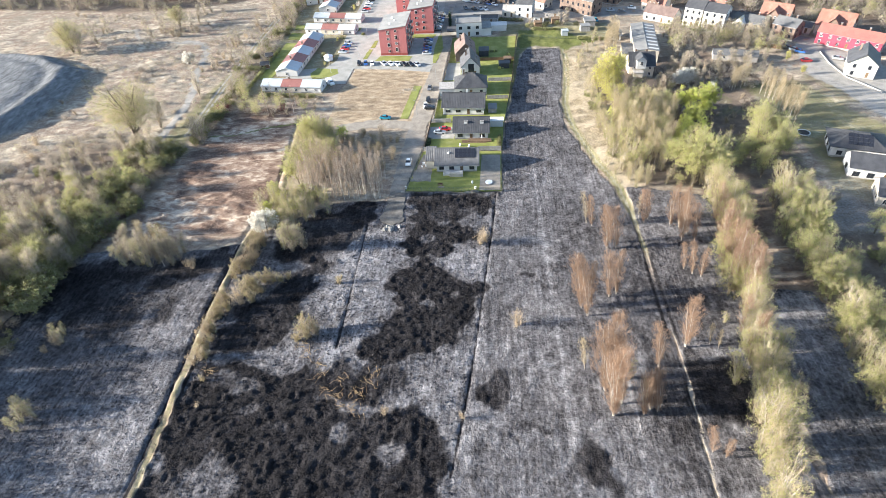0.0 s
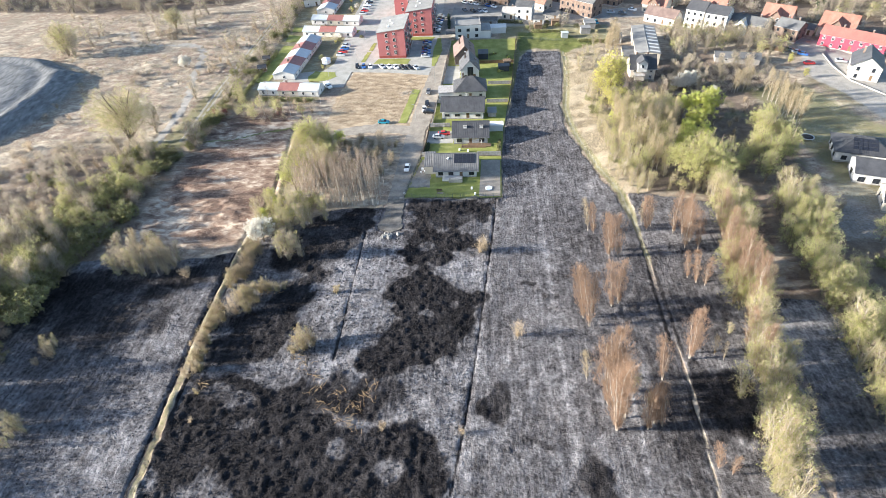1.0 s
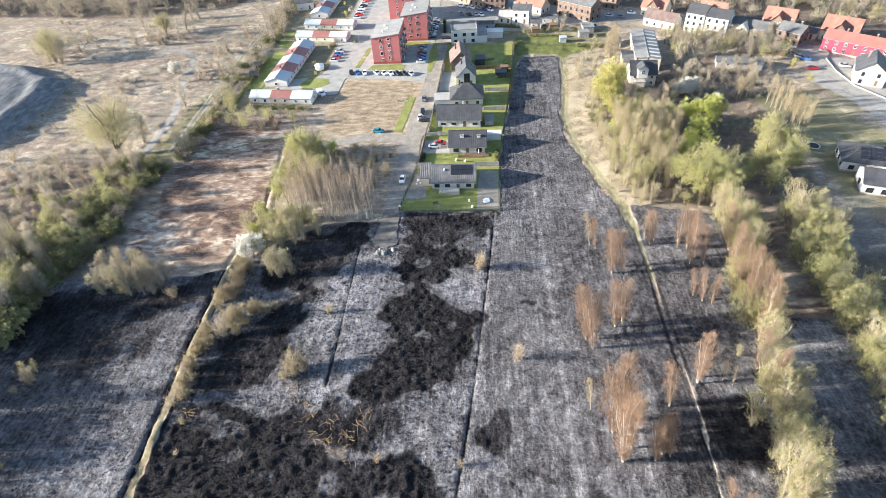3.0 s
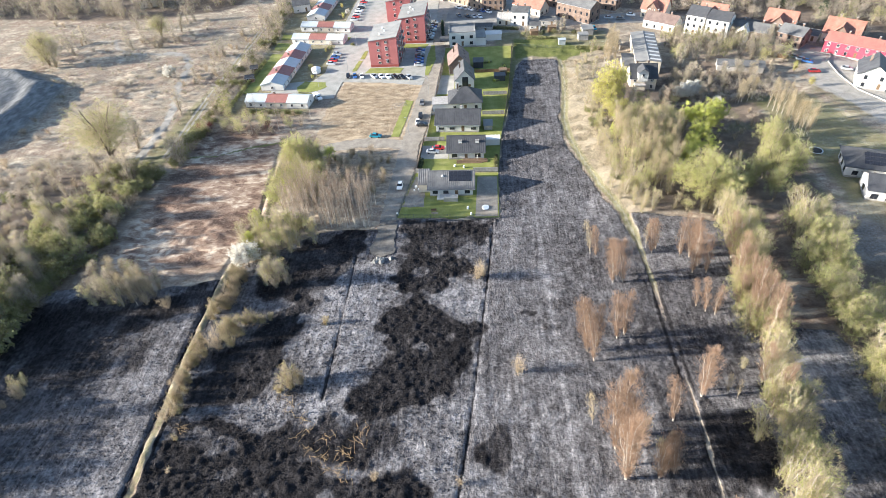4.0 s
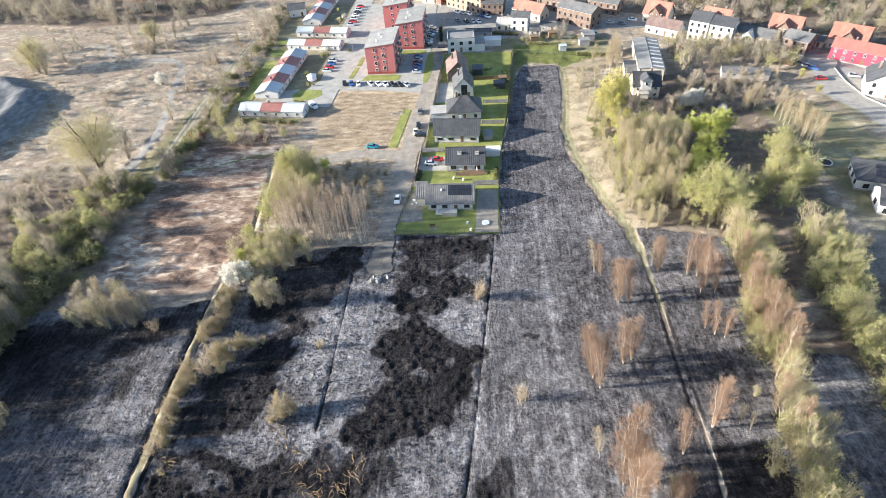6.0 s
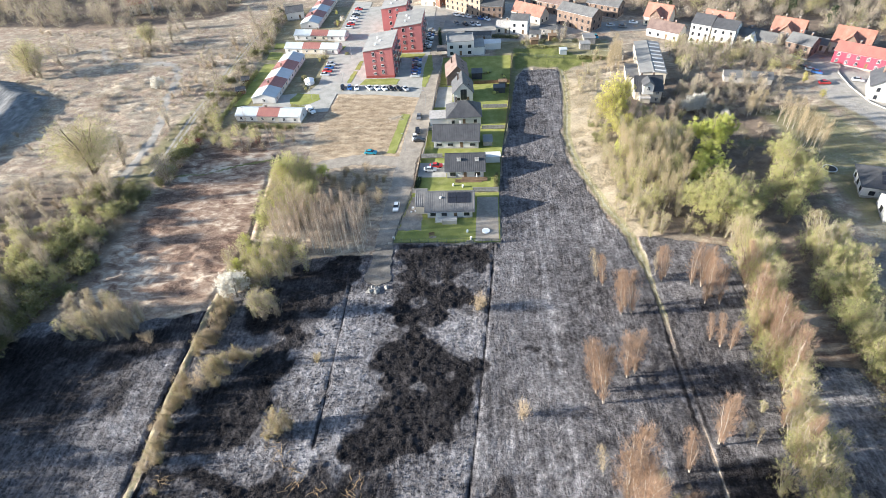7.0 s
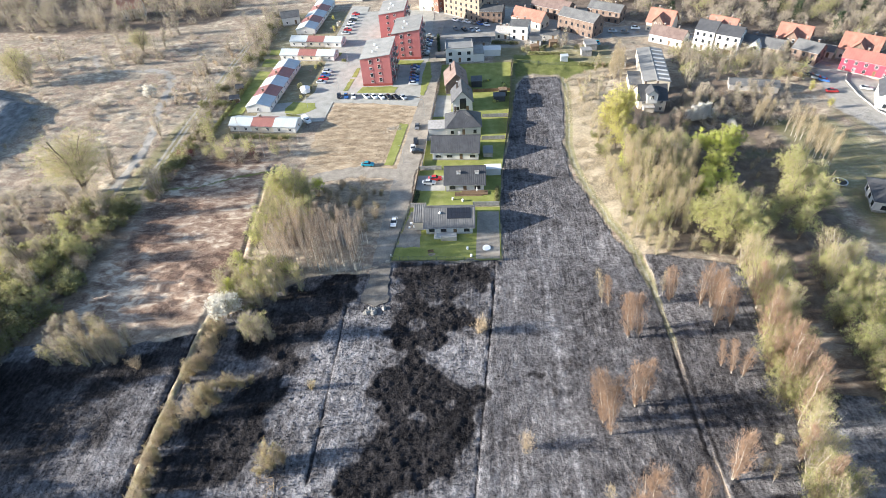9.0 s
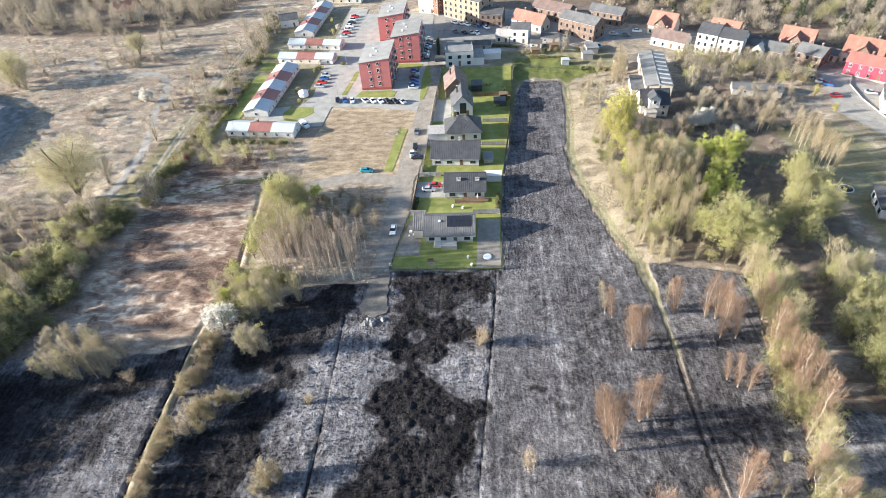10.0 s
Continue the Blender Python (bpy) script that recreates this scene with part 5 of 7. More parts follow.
# west heath
for x, y, s, nm in [(-129.5, 178.5, 1.45, "spreading_tree"), (-123.5, 186, 0.85, "bare_tree"), (-205, 266, 1.0, "spreading_tree"), (-211, 270, 1.15, "bare_tree"), (-200, 263, 1.0, "bare_tree"), (-137, 247.5, 1.05, "blossom_tree"), (-119, 214, 0.75, "bare_tree"), (-163, 298, 0.72, "spreading_tree"), (-155, 304.6, 0.7, "bare_tree"), (-222, 288, 0.9, "far_leafy_tree")]:
    plant(nm, x, y, s, lean=0.12)
clumps([(-190, 120), (-140, 130), (-122, 176), (-168, 182)], 18, 4, 4.0, ["scrub", "scrub", "bare_shrub", "scrub"], (0.6, 1.0), "heath scrub")
thick_woods("heath_scrub", [(-215, 262), (-134, 186), (-112, 200), (-112, 318), (-240, 322)], 330, ["low_scrub"], (0.18, 0.6), 2.2, "low grey-brown scrub scattered over dry heath")
thick_woods("heath_scrub", [(-190, 110), (-130, 130), (-120, 180), (-175, 182)], 90, ["low_scrub", "low_scrub", "scrub"], (0.5, 1.0), 2.8, "low grey-brown scrub scattered over dry heath")
clumps([(-180, 190), (-134, 186), (-138, 240), (-180, 240)], 9, 3, 3.0, ["scrub", "scrub", "bare_shrub"], (0.5, 0.9), "heath scrub")
clumps([(-215, 268), (-150, 275), (-146, 322), (-235, 324)], 13, 4, 5.0, ["scrub", "bare_shrub", "far_tree"], (0.6, 1.0), "heath scrub")
clumps([(-123, 232), (-116, 230), (-113.5, 285), (-114, 322), (-120, 322), (-119, 285), (-125, 260)], 13, 3, 2.0, ["bare_shrub", "far_tree", "bare_shrub"], (0.5, 0.85), "heath scrub")
thick_woods("terrace_hedge", [(-107, 165), (-102.5, 165), (-99.5, 228), (-98.5, 295), (-102, 342), (-112, 336), (-105.5, 288), (-109, 250), (-110, 234), (-106.5, 215)], 160, ["far_tree", "low_scrub", "low_scrub", "scrub", "green_bush"], (0.55, 0.95), 1.6, "dense grey hedge of bare shrubs behind the terraces")
scatter([(-102, 194), (-68, 192), (-62, 206), (-98, 212)], 44, ["bare_shrub", "poplar_sapling", "scrub", "far_leafy_tree", "scrub"], (0.45, 0.8), 2.4, "growth behind the meadow")
for x, y, s in [(-103, 196, 1.0), (-101, 199, 0.8), (-79, 198, 0.8)]:
    plant("red_shrub", x, y, s)
# among the gardens and the far woods
for x, y, z in [(-70.2, 313.9, 0.22), (-73.6, 330, 0.2), (-70.5, 268.7, 0.16), (-70.7, 240, 0.14), (124.4, 230.5, 0.3), (125.1, 217.4, 0.26)]:
    plant("yellow_tree", x, y, z, 1.0, "garden trees", "small yellow-flowering garden shrub")
scatter([(18, 279), (50, 277), (52, 286), (34, 291), (20, 288)], 22, ["bare_shrub", "green_bush", "far_tree", "scrub"], (0.35, 0.6), 2.4, "garden trees")
thick_woods("town_scrub", [(72, 314), (92, 304), (118, 288), (142, 278), (168, 258), (235, 250), (235, 345), (150, 372), (62, 385)], 330, ["low_scrub", "low_scrub", "scrub"], (0.8, 1.4), 2.6, "dense grey and olive undergrowth behind the town")
scatter([(52.5, 242), (57, 242), (61.5, 258), (58.5, 262)], 18, ["pale_birch"], (0.55, 0.78), 1.2, "garden trees")
scatter([(94, 226), (112, 221), (117, 227), (110, 231), (94, 231.5)], 12, ["bare_shrub", "scrub", "bare_tree"], (0.4, 0.6), 2.2, G_W)
scatter([(84, 262), (104, 254), (126, 246), (124, 254), (106, 262), (88, 272)], 24, ["far_tree", "far_leafy_tree", "scrub"], (0.5, 0.75), 3.0, "garden trees")
thick_woods("town_woods", [(72, 318), (94, 307), (120, 291), (144, 281), (170, 262), (235, 256), (230, 345), (150, 372), (60, 385)], 240, ["far_tree", "far_tree", "far_leafy_tree", "conifer", "far_tree", "scrub"], (0.6, 0.9), 3.6, "dense bare woods and gardens behind the town")
thick_woods("west_woods", FAR_WOODS, 400, ["far_tree", "far_tree", "low_scrub", "low_scrub"], (0.75, 1.1), 2.8, "dense grey bare woods beyond the heath")
scatter([(-74, 240), (-69, 243), (-68, 330), (-73, 330)], 11, ["green_bush", "blossom_tree", "bare_shrub", "scrub"], (0.4, 0.6), 4.0, "garden trees")

# ---- buildings ----
SHARED = {}


def shared(key, make):
    if key not in SHARED:
        SHARED[key] = make()
    return SHARED[key]


def pane_mesh(w, h):
    bm = box(bmesh.new(), -w / 2 + 0.03, w / 2 - 0.03, -0.04, 0.04, -h / 2 + 0.03, h / 2 - 0.03)
    return bm_mesh("pane", bm, M_GLASS)


def frame_mesh(w, h, mat_):
    bm = bmesh.new()
    t = 0.055
    box(bm, -w / 2, w / 2, -0.06, 0.05, h / 2 - t, h / 2)
    box(bm, -w / 2, w / 2, -0.06, 0.05, -h / 2, -h / 2 + t)
    box(bm, -w / 2, -w / 2 + t, -0.06, 0.05, -h / 2 + t, h / 2 - t)
    box(bm, w / 2 - t, w / 2, -0.06, 0.05, -h / 2 + t, h / 2 - t)
    if w > 0.9:
        box(bm, -0.03, 0.03, -0.055, 0.05, -h / 2 + t, h / 2 - t)
    return bm_mesh("window_frame", bm, mat_)


def sill_mesh(w):
    return bm_mesh("window_sill", box(bmesh.new(), -w / 2 - 0.08, w / 2 + 0.08, -0.16, 0.04, -0.06, 0.0), M_STONE)


def window(parent, x, y, z, w, h, turn=0.0, dark=False, name="window"):
    """A framed window standing in a wall that faces turn degrees from -y."""
    m_ = M_DARKFRAME if dark else M_FRAME
    ob = new(name, shared(("fr", w, h, dark), lambda: frame_mesh(w, h, m_)))
    ob.parent = parent
    ob.matrix_basis = pose(x, y, z, 0, 0, turn)
    p = new("pane", shared(("pane", w, h), lambda: pane_mesh(w, h)))
    p.parent = ob
    if name == "window" and parent.matrix_basis.translation.y < 262:
        s = new("window_sill", shared(("sill", w), lambda: sill_mesh(w)))
        s.parent = ob
        s.matrix_basis = pose(0, 0, -h / 2)
    return ob


def ribbed(bm, a, b, c, d, n, lift, thick):
    """A sloping roof sheet from eave a-b up to ridge d-c, with n raised tile columns."""
    a, b, c, d = (Vector(p) for p in (a, b, c, d))
    nor = (b - a).cross(d - a).normalized()
    cols = []
    for k in range(2 * n + 1):
        f = k / (2 * n)
        up = nor * (lift if k % 2 else 0.0)
        lo, hi = a.lerp(b, f), d.lerp(c, f)
        cols.append([bm.verts.new(lo + up), bm.verts.new(hi + up), bm.verts.new(hi - nor * thick), bm.verts.new(lo - nor * thick)])
    for p, q in zip(cols, cols[1:]):
        for i in range(4):
            j = (i + 1) % 4
            bm.faces.new((p[i], q[i], q[j], p[j]))
    bm.faces.new(cols[0])
    bm.faces.new(cols[-1][::-1])


def walls(w, d, eave, top, roof, base=0.0):
    """House walls up to the roof's underside; the front faces -y, middle at the origin."""
    bm = bmesh.new()
    x, y = w / 2, d / 2
    if roof == "gable_x":
        prof = [(-y, base), (y, base), (y, eave), (0, top), (-y, eave)]
        ends = [[bm.verts.new((s * x, p, q)) for p, q in prof] for s in (-1, 1)]
    elif roof == "gable_y":
        prof = [(-x, base), (x, base), (x, eave), (0, top), (-x, eave)]
        ends = [[bm.verts.new((p, s * y, q)) for p, q in prof] for s in (-1, 1)]
    elif roof == "mono":
        prof = [(-x, base), (x, base), (x, top), (-x, eave)]
        ends = [[bm.verts.new((p, s * y, q)) for p, q in prof] for s in (-1, 1)]
    else:
        return box(bm, -x, x, -y, y, base, eave)
    n = len(prof)
    bm.faces.new(ends[0])
    bm.faces.new(ends[1][::-1])
    for i in range(n):
        j = (i + 1) % n
        bm.faces.new((ends[0][i], ends[0][j], ends[1][j], ends[1][i]))
    return bm


def roof_parts(parent, w, d, eave, top, roof, mat_, over=0.5, rib=0.0, label=""):
    x, y = w / 2 + over, d / 2 + over
    if roof == "gable_x":
        drop = (top - eave) * over / (d / 2)
        n = max(1, int(2 * x / rib)) if rib else 1
        bm = bmesh.new()
        for s in (-1, 1):
            ribbed(bm, (-s * -x, s * y, eave - drop + 0.12), (-s * x, s * y, eave - drop + 0.12), (-s * x, 0, top + 0.12), (-s * -x, 0, top + 0.12), n, 0.035 if rib else 0.0, 0.16)
        part("roof", bm, mat_, parent, label)
        part("ridge_cap", box(bmesh.new(), -x, x, -0.14, 0.14, top + 0.1, top + 0.24, 0.04), mat_, parent)
        part("gutter", box(bmesh.new(), -x, x, -y - 0.12, -y - 0.01, eave - drop - 0.02, eave - drop + 0.09, 0.02), M_METAL, parent)
    elif roof == "gable_y":
        drop = (top - eave) * over / (w / 2)
        n = max(1, int(2 * y / rib)) if rib else 1
        bm = bmesh.new()
        for s in (-1, 1):
            ribbed(bm, (s * x, s * -y, eave - drop + 0.12), (s * x, s * y, eave - drop + 0.12), (0, s * y, top + 0.12), (0, s * -y, top + 0.12), n, 0.035 if rib else 0.0, 0.16)
        part("roof", bm, mat_, parent, label)
        part("ridge_cap", box(bmesh.new(), -0.14, 0.14, -y, y, top + 0.1, top + 0.24, 0.04), mat_, parent)
    elif roof == "hip":
        hx, hy = (max(0, x - y), 0) if x > y else (0, max(0, y - x))
        bm = bmesh.new()
        e = eave + 0.02
        c = [(-x, -y, e), (x, -y, e), (x, y, e), (-x, y, e)]
        r0, r1 = ((-hx, 0, top), (hx, 0, top)) if hx or not hy else ((0, -hy, top), (0, hy, top))
        n = max(1, int(2 * x / rib)) if rib else 1
        if hx or not hy:
            ribbed(bm, c[0], c[1], r1, r0, n, 0.035 if rib else 0, 0.14)
            ribbed(bm, c[2], c[3], r0, r1, n, 0.035 if rib else 0, 0.14)
            ribbed(bm, c[1], c[2], r1, r1, n, 0.035 if rib else 0, 0.14)
            ribbed(bm, c[3], c[0], r0, r0, n, 0.035 if rib else 0, 0.14)
        else:
            ribbed(bm, c[0], c[1], r0, r0, n, 0.035 if rib else 0, 0.14)
            ribbed(bm, c[2], c[3], r1, r1, n, 0.035 if rib else 0, 0.14)
            ribbed(bm, c[1], c[2], r1, r0, n, 0.035 if rib else 0, 0.14)
            ribbed(bm, c[3], c[0], r0, r1, n, 0.035 if rib else 0, 0.14)
        part("roof", bm, mat_, parent, label)
    elif roof == "mono":
        bm = bmesh.new()
        k = (top - eave) / w
        slab(bm, [(-x, -y, eave - k * over + 0.2), (x, -y, top + k * over + 0.2), (x, y, top + k * over + 0.2), (-x, y, eave - k * over + 0.2)], 0.22)
        part("roof", bm, mat_, parent, label)
    else:
        bm = bmesh.new()
        box(bm, -w / 2 + 0.2, w / 2 - 0.2, -d / 2 + 0.2, d / 2 - 0.2, eave - 0.1, eave + 0.06)
        part("roof", bm, mat_, parent, label)
        bm = bmesh.new()
        for a in ((-w / 2, w / 2, -d / 2, -d / 2 + 0.25), (-w / 2, w / 2, d / 2 - 0.25, d / 2), (-w / 2, -w / 2 + 0.25, -d / 2 + 0.25, d / 2 - 0.25), (w / 2 - 0.25, w / 2, -d / 2 + 0.25, d / 2 - 0.25)):
            box(bm, *a, eave, eave + 0.35)
        part("parapet", bm, M_STONE, parent)


def chimney(parent, x, y, z0, z1, mat_=None):
    bm = box(bmesh.new(), x - 0.3, x + 0.3, y - 0.3, y + 0.3, z0, z1)
    c = part("chimney", bm, mat_ or M_BRICK, parent)
    bm = box(bmesh.new(), x - 0.38, x + 0.38, y - 0.38, y + 0.38, z1, z1 + 0.12)
    part("chimney_cap", bm, M_STONE, c)


def house(name, x, y, turn, w, d, eave, top, roof, wall_m, roof_m, label, category="house", group="", rib=0.0, over=0.5, floors=1, front=3, side=2, win=(1.1, 1.3), dark=False, door=True, chim=1, storey=2.8, z=0.0, back=False):
    """A house whose front faces -y before it is turned; middle at x, y."""
    ob = thing(name, x, y, z, turn, label, category, group)
    part("wall", walls(w, d, eave, top, roof, -0.3), wall_m, ob)
    part("plinth", box(bmesh.new(), -w / 2 - 0.03, w / 2 + 0.03, -d / 2 - 0.03, d / 2 + 0.03, -0.3, 0.4), M_STONE, ob)
    roof_parts(ob, w, d, eave, top, roof, roof_m, over, rib)
    for fl in range(floors):
        zc = 1.5 + fl * storey
        for k in range(front):
            xc = -w / 2 + (k + 0.5) * w / front
            if door and fl == 0 and k == front // 2:
                dr = part("door", box(bmesh.new(), xc - 0.5, xc + 0.5, -d / 2 - 0.05, -d / 2 + 0.04, 0.42, 2.45), M_WOOD, ob)
                part("door_handle", box(bmesh.new(), xc + 0.34, xc + 0.4, -d / 2 - 0.11, -d / 2 - 0.05, 1.4, 1.46), M_METAL, dr)
            else:
                window(ob, xc, -d / 2 - 0.02, zc, *win, 0, dark)
                if back:
                    window(ob, xc, d / 2 + 0.02, zc, *win, 180, dark)
        for k in range(side):
            yc = -d / 2 + (k + 0.5) * d / side
            window(ob, -w / 2 - 0.02, yc, zc, *win, -90, dark)
            window(ob, w / 2 + 0.02, yc, zc, *win, 90, dark)
    for k in range(chim):
        cx = (-0.22 + 0.44 * k) * w
        chimney(ob, cx, 0.12 * d, eave, top + (0.9 if roof != "flat" else 1.2))
    return ob


def roof_window(parent, x, y, z, pitch, turn, w=0.8, h=1.2):
    ob = new("roof_window", shared(("fr", w, h, True), lambda: frame_mesh(w, h, M_DARKFRAME)))
    ob.parent = parent
    ob.matrix_basis = pose(x, y, z, 0, 0, turn) @ pose(0, 0, 0, -(90 - pitch))
    p = new("pane", shared(("pane", w, h), lambda: pane_mesh(w, h)))
    p.parent = ob


LZ = LOTS_Z
M_TILEGREY = material("grey concrete tile", [(0.072, 0.072, 0.075), (0.105, 0.105, 0.109), (0.15, 0.15, 0.152)], 0.5, 6.0, 0.7, 0.15)
ROW = "houses along the gravel road"
# the nearest bungalow
h1 = house("bungalow", -8.6, 156.8, -0.6, 13.0, 9.0, 3.1, 6.0, "gable_x", M_WHITE, M_TILEGREY, "white bungalow with grey tiled gable roof and solar panels", "house", ROW, rib=0.62, over=0.8, front=4, win=(1.6, 1.4), dark=True, chim=0, z=LZ)
pitch = math.atan2(2.9, 4.5)
for i in range(5):
    for j in range(2):
        bm = bmesh.new()
        a = -0.6 + i * 1.32
        y0 = -0.35 - (1 - j) * 1.62 * math.cos(pitch)
        y1 = y0 - 1.55 * math.cos(pitch)
        f = lambda yy: 6.0 + 0.3 + yy * math.tan(pitch)
        slab(bm, [(a, y1, f(y1)), (a + 1.26, y1, f(y1)), (a + 1.26, y0, f(y0)), (a, y0, f(y0))], 0.06)
        part("solar_panel", bm, M_SOLAR, h1, "dark blue solar panel")
bm = box(bmesh.new(), -4.3, 2.0, -6.8, -4.5, 0.0, 0.55)
box(bm, -3.9, -3.6, -6.6, -6.3, 0.55, 2.9)
part("porch", bm, M_WHITE, h1, "white rendered porch wall")
part("porch_wall", box(bmesh.new(), -2.2, 2.1, -7.6, -6.9, 0.0, 1.3), M_PAVING, h1)
bm = bmesh.new()
ribbed(bm, (-10.2, -3.2, 3.2), (-6.6, -3.2, 3.2), (-6.6, 2.4, 5.4), (-10.2, 2.4, 5.4), 6, 0.07, 0.16)
part("carport_roof", bm, M_TILEGREY, h1)
bm = box(bmesh.new(), -10.0, -6.52, -2.6, 2.2, 0, 3.2)
part("carport", bm, M_CREAM, h1)
bm = bmesh.new()
bmesh.ops.create_cone(bm, cap_ends=True, segments=16, radius1=0.35, radius2=0.28, depth=0.4, matrix=Matrix.Translation((-2.6, -1.6, 5.3)))
part("roof_vent", bm, M_FRAME, h1)
# second bungalow
h2 = house("bungalow", -4.2, 177.2, -1, 11.6, 9.0, 3.1, 6.2, "gable_x", M_WHITE, M_CHAR, "white bungalow with dark tiled gable roof and twin flues", "house", ROW, rib=0.6, over=0.7, front=3, win=(1.8, 1.5), dark=True, chim=0, z=LZ)
for x in (-2.2, -1.6, 3.4, 4.0):
    chimney(h2, x, -2.0, 4.0, 5.6, M_WHITE)
part("terrace_deck", box(bmesh.new(), -1, 7, -6.6, -4.6, 0, 0.3), M_WOOD, h2, "brown wooden deck")
h3 = house("bungalow", -7.2, 195.3, -3, 15.2, 9.4, 3.4, 6.6, "gable_x", M_WHITE, M_CHAR, "long white bungalow with black tiled gable roof", "house", ROW, rib=0.6, over=0.6, front=4, win=(1.8, 0.9), dark=True, chim=0, z=LZ)
chimney(h3, 1.2, 0.2, 5, 7.6, M_WHITE)
h4 = house("hip_house", -4.9, 211.5, 2, 12.0, 10.0, 3.3, 7.4, "hip", M_WHITE, M_CHAR, "house with steep dark ribbed pyramid roof", "house", ROW, rib=0.7, over=0.6, front=3, dark=True, chim=1, z=LZ)
part("garage", box(bmesh.new(), -12.4, -6.02, -4.6, 1.5, 0, 2.9), M_WHITE, h4)
part("garage_roof", box(bmesh.new(), -12.6, -6.02, -4.8, 1.7, 2.9, 3.1), M_STONE, h4)
h5 = house("gable_house", -5.4, 229.2, 3, 7.4, 10.4, 4.4, 8.4, "gable_y", M_WHITE, M_CHAR, "white two-storey house with steep dark roof and glazed gable", "house", ROW, rib=0.6, over=0.5, front=2, floors=1, dark=True, chim=1, z=LZ)
window(h5, 0.2, -5.24, 3.4, 2.4, 4.2, 0, True, "gable_window")
for yy in (-2.6, 1.6):
    roof_window(h5, 2.4, yy, 6.0, 47, 90)
h6 = house("gable_house", -8.0, 245.6, 4, 8.4, 12.4, 4.2, 8.2, "gable_y", M_BRICK, M_BROWNROOF, "brick house with steep dark brown roof", "house", ROW, rib=0.6, over=0.5, front=2, floors=1, dark=True, chim=1, z=LZ)
for yy in (-3.2, 0.4, 3.6):
    roof_window(h6, 2.6, yy, 5.9, 44, 90)
h7 = house("villa", -6.8, 274.0, 3, 12.0, 10.0, 6.4, 6.4, "flat", M_WHITE, M_GREYROOF, "white flat-roofed modern villa of two storeys", "house", ROW, floors=2, front=3, win=(1.5, 1.4), dark=True, chim=0, z=LZ)
part("annex", box(bmesh.new(), 6.02, 10.6, -4.6, 4.8, 0, 3.4), M_WHITE, h7)
part("annex_roof", box(bmesh.new(), 6.02, 10.8, -4.8, 5.0, 3.4, 3.65), M_GREYROOF, h7)
part("carport", box(bmesh.new(), -10.5, -6.02, -4.4, 2, 2.5, 2.9), M_CHAR, h7)

# ---- red apartment blocks ----
RB = "red apartment blocks"


def apartment(x, y, turn):
    w, d = 12.2, 19.5
    ob = thing("apartment_block", x, y, 0.1, turn, "red rendered apartment block with grey sloping roof and balconies", "apartment block", RB)
    part("wall", walls(w, d, 11.4, 13.0, "mono", -0.3), M_REDWALL, ob)
    part("plinth", box(bmesh.new(), -w / 2 - 0.06, w / 2 + 0.06, -d / 2 - 0.06, d / 2 + 0.06, -0.3, 1.0), material("dark red plinth", [(0.26, 0.06, 0.05), (0.32, 0.08, 0.065)], 0.5, 5.0, 0.9, 0.1), ob)
    roof_parts(ob, w, d, 11.4, 13.0, "mono", M_GREYROOF, 0.25)
    for k in range(4):
        window(ob, -w / 2 + 4.1, -d / 2 - 0.03, 2.2 + 2.75 * k - 0.2, 1.2, 1.7 if k % 2 else 1.0, 0)
        window(ob, -w / 2 + 7.6, -d / 2 - 0.03, 2.9 + 2.75 * k - 0.2, 1.2, 1.0 if k % 2 else 1.7, 0)
        for j in range(3):
            yc = -d / 2 + 3.4 + j * 6.2
            b = part("balcony", box(bmesh.new(), w / 2, w / 2 + 1.3, yc - 1.7, yc + 1.7, 0.9 + 2.8 * k, 1.08 + 2.8 * k), M_STONE, ob)
            bm = box(bmesh.new(), w / 2 + 1.22, w / 2 + 1.28, yc - 1.7, yc + 1.7, 1.08 + 2.8 * k, 2.05 + 2.8 * k)
            part("balcony_rail", bm, M_METAL, b)
            window(ob, w / 2 + 0.03, yc, 2.1 + 2.8 * k, 1.6, 1.9, 90)
            window(ob, -w / 2 - 0.03, yc, 2.2 + 2.7 * k, 1.2, 1.4, -90)
    for i in range(3):
        part("roof_vent", box(bmesh.new(), -2 + (i % 2) * 1.6, -1.3 + (i % 2) * 1.6, -5 + 3.6 * i, -4.4 + 3.6 * i, 12.0, 13.0), M_FRAME, ob)
    return ob


apartment(-40.2, 259.4, -1.5)
apartment(-29.8, 285.4, -1.5)
apartment(-38.6, 311, -1.5)

# ---- terraced bungalows with pale and red sheet roofs ----
TB = "terraced bungalows"


def terrace_unit(x, y, turn, w, d, red):
    col = M_MAROON if red else M_PALEROOF
    lab = "terraced bungalow with maroon sheet-metal roof" if red else "terraced bungalow with pale grey sheet-metal roof"
    return house("terraced_bungalow", x, y, turn, w, d, 2.6, 4.0, "gable_x", M_WHITE if not red else M_CREAM, col, lab, "house", TB, rib=0.9, over=0.25, front=2, side=1, win=(1.0, 1.2), chim=1 if red else 0, door=False)


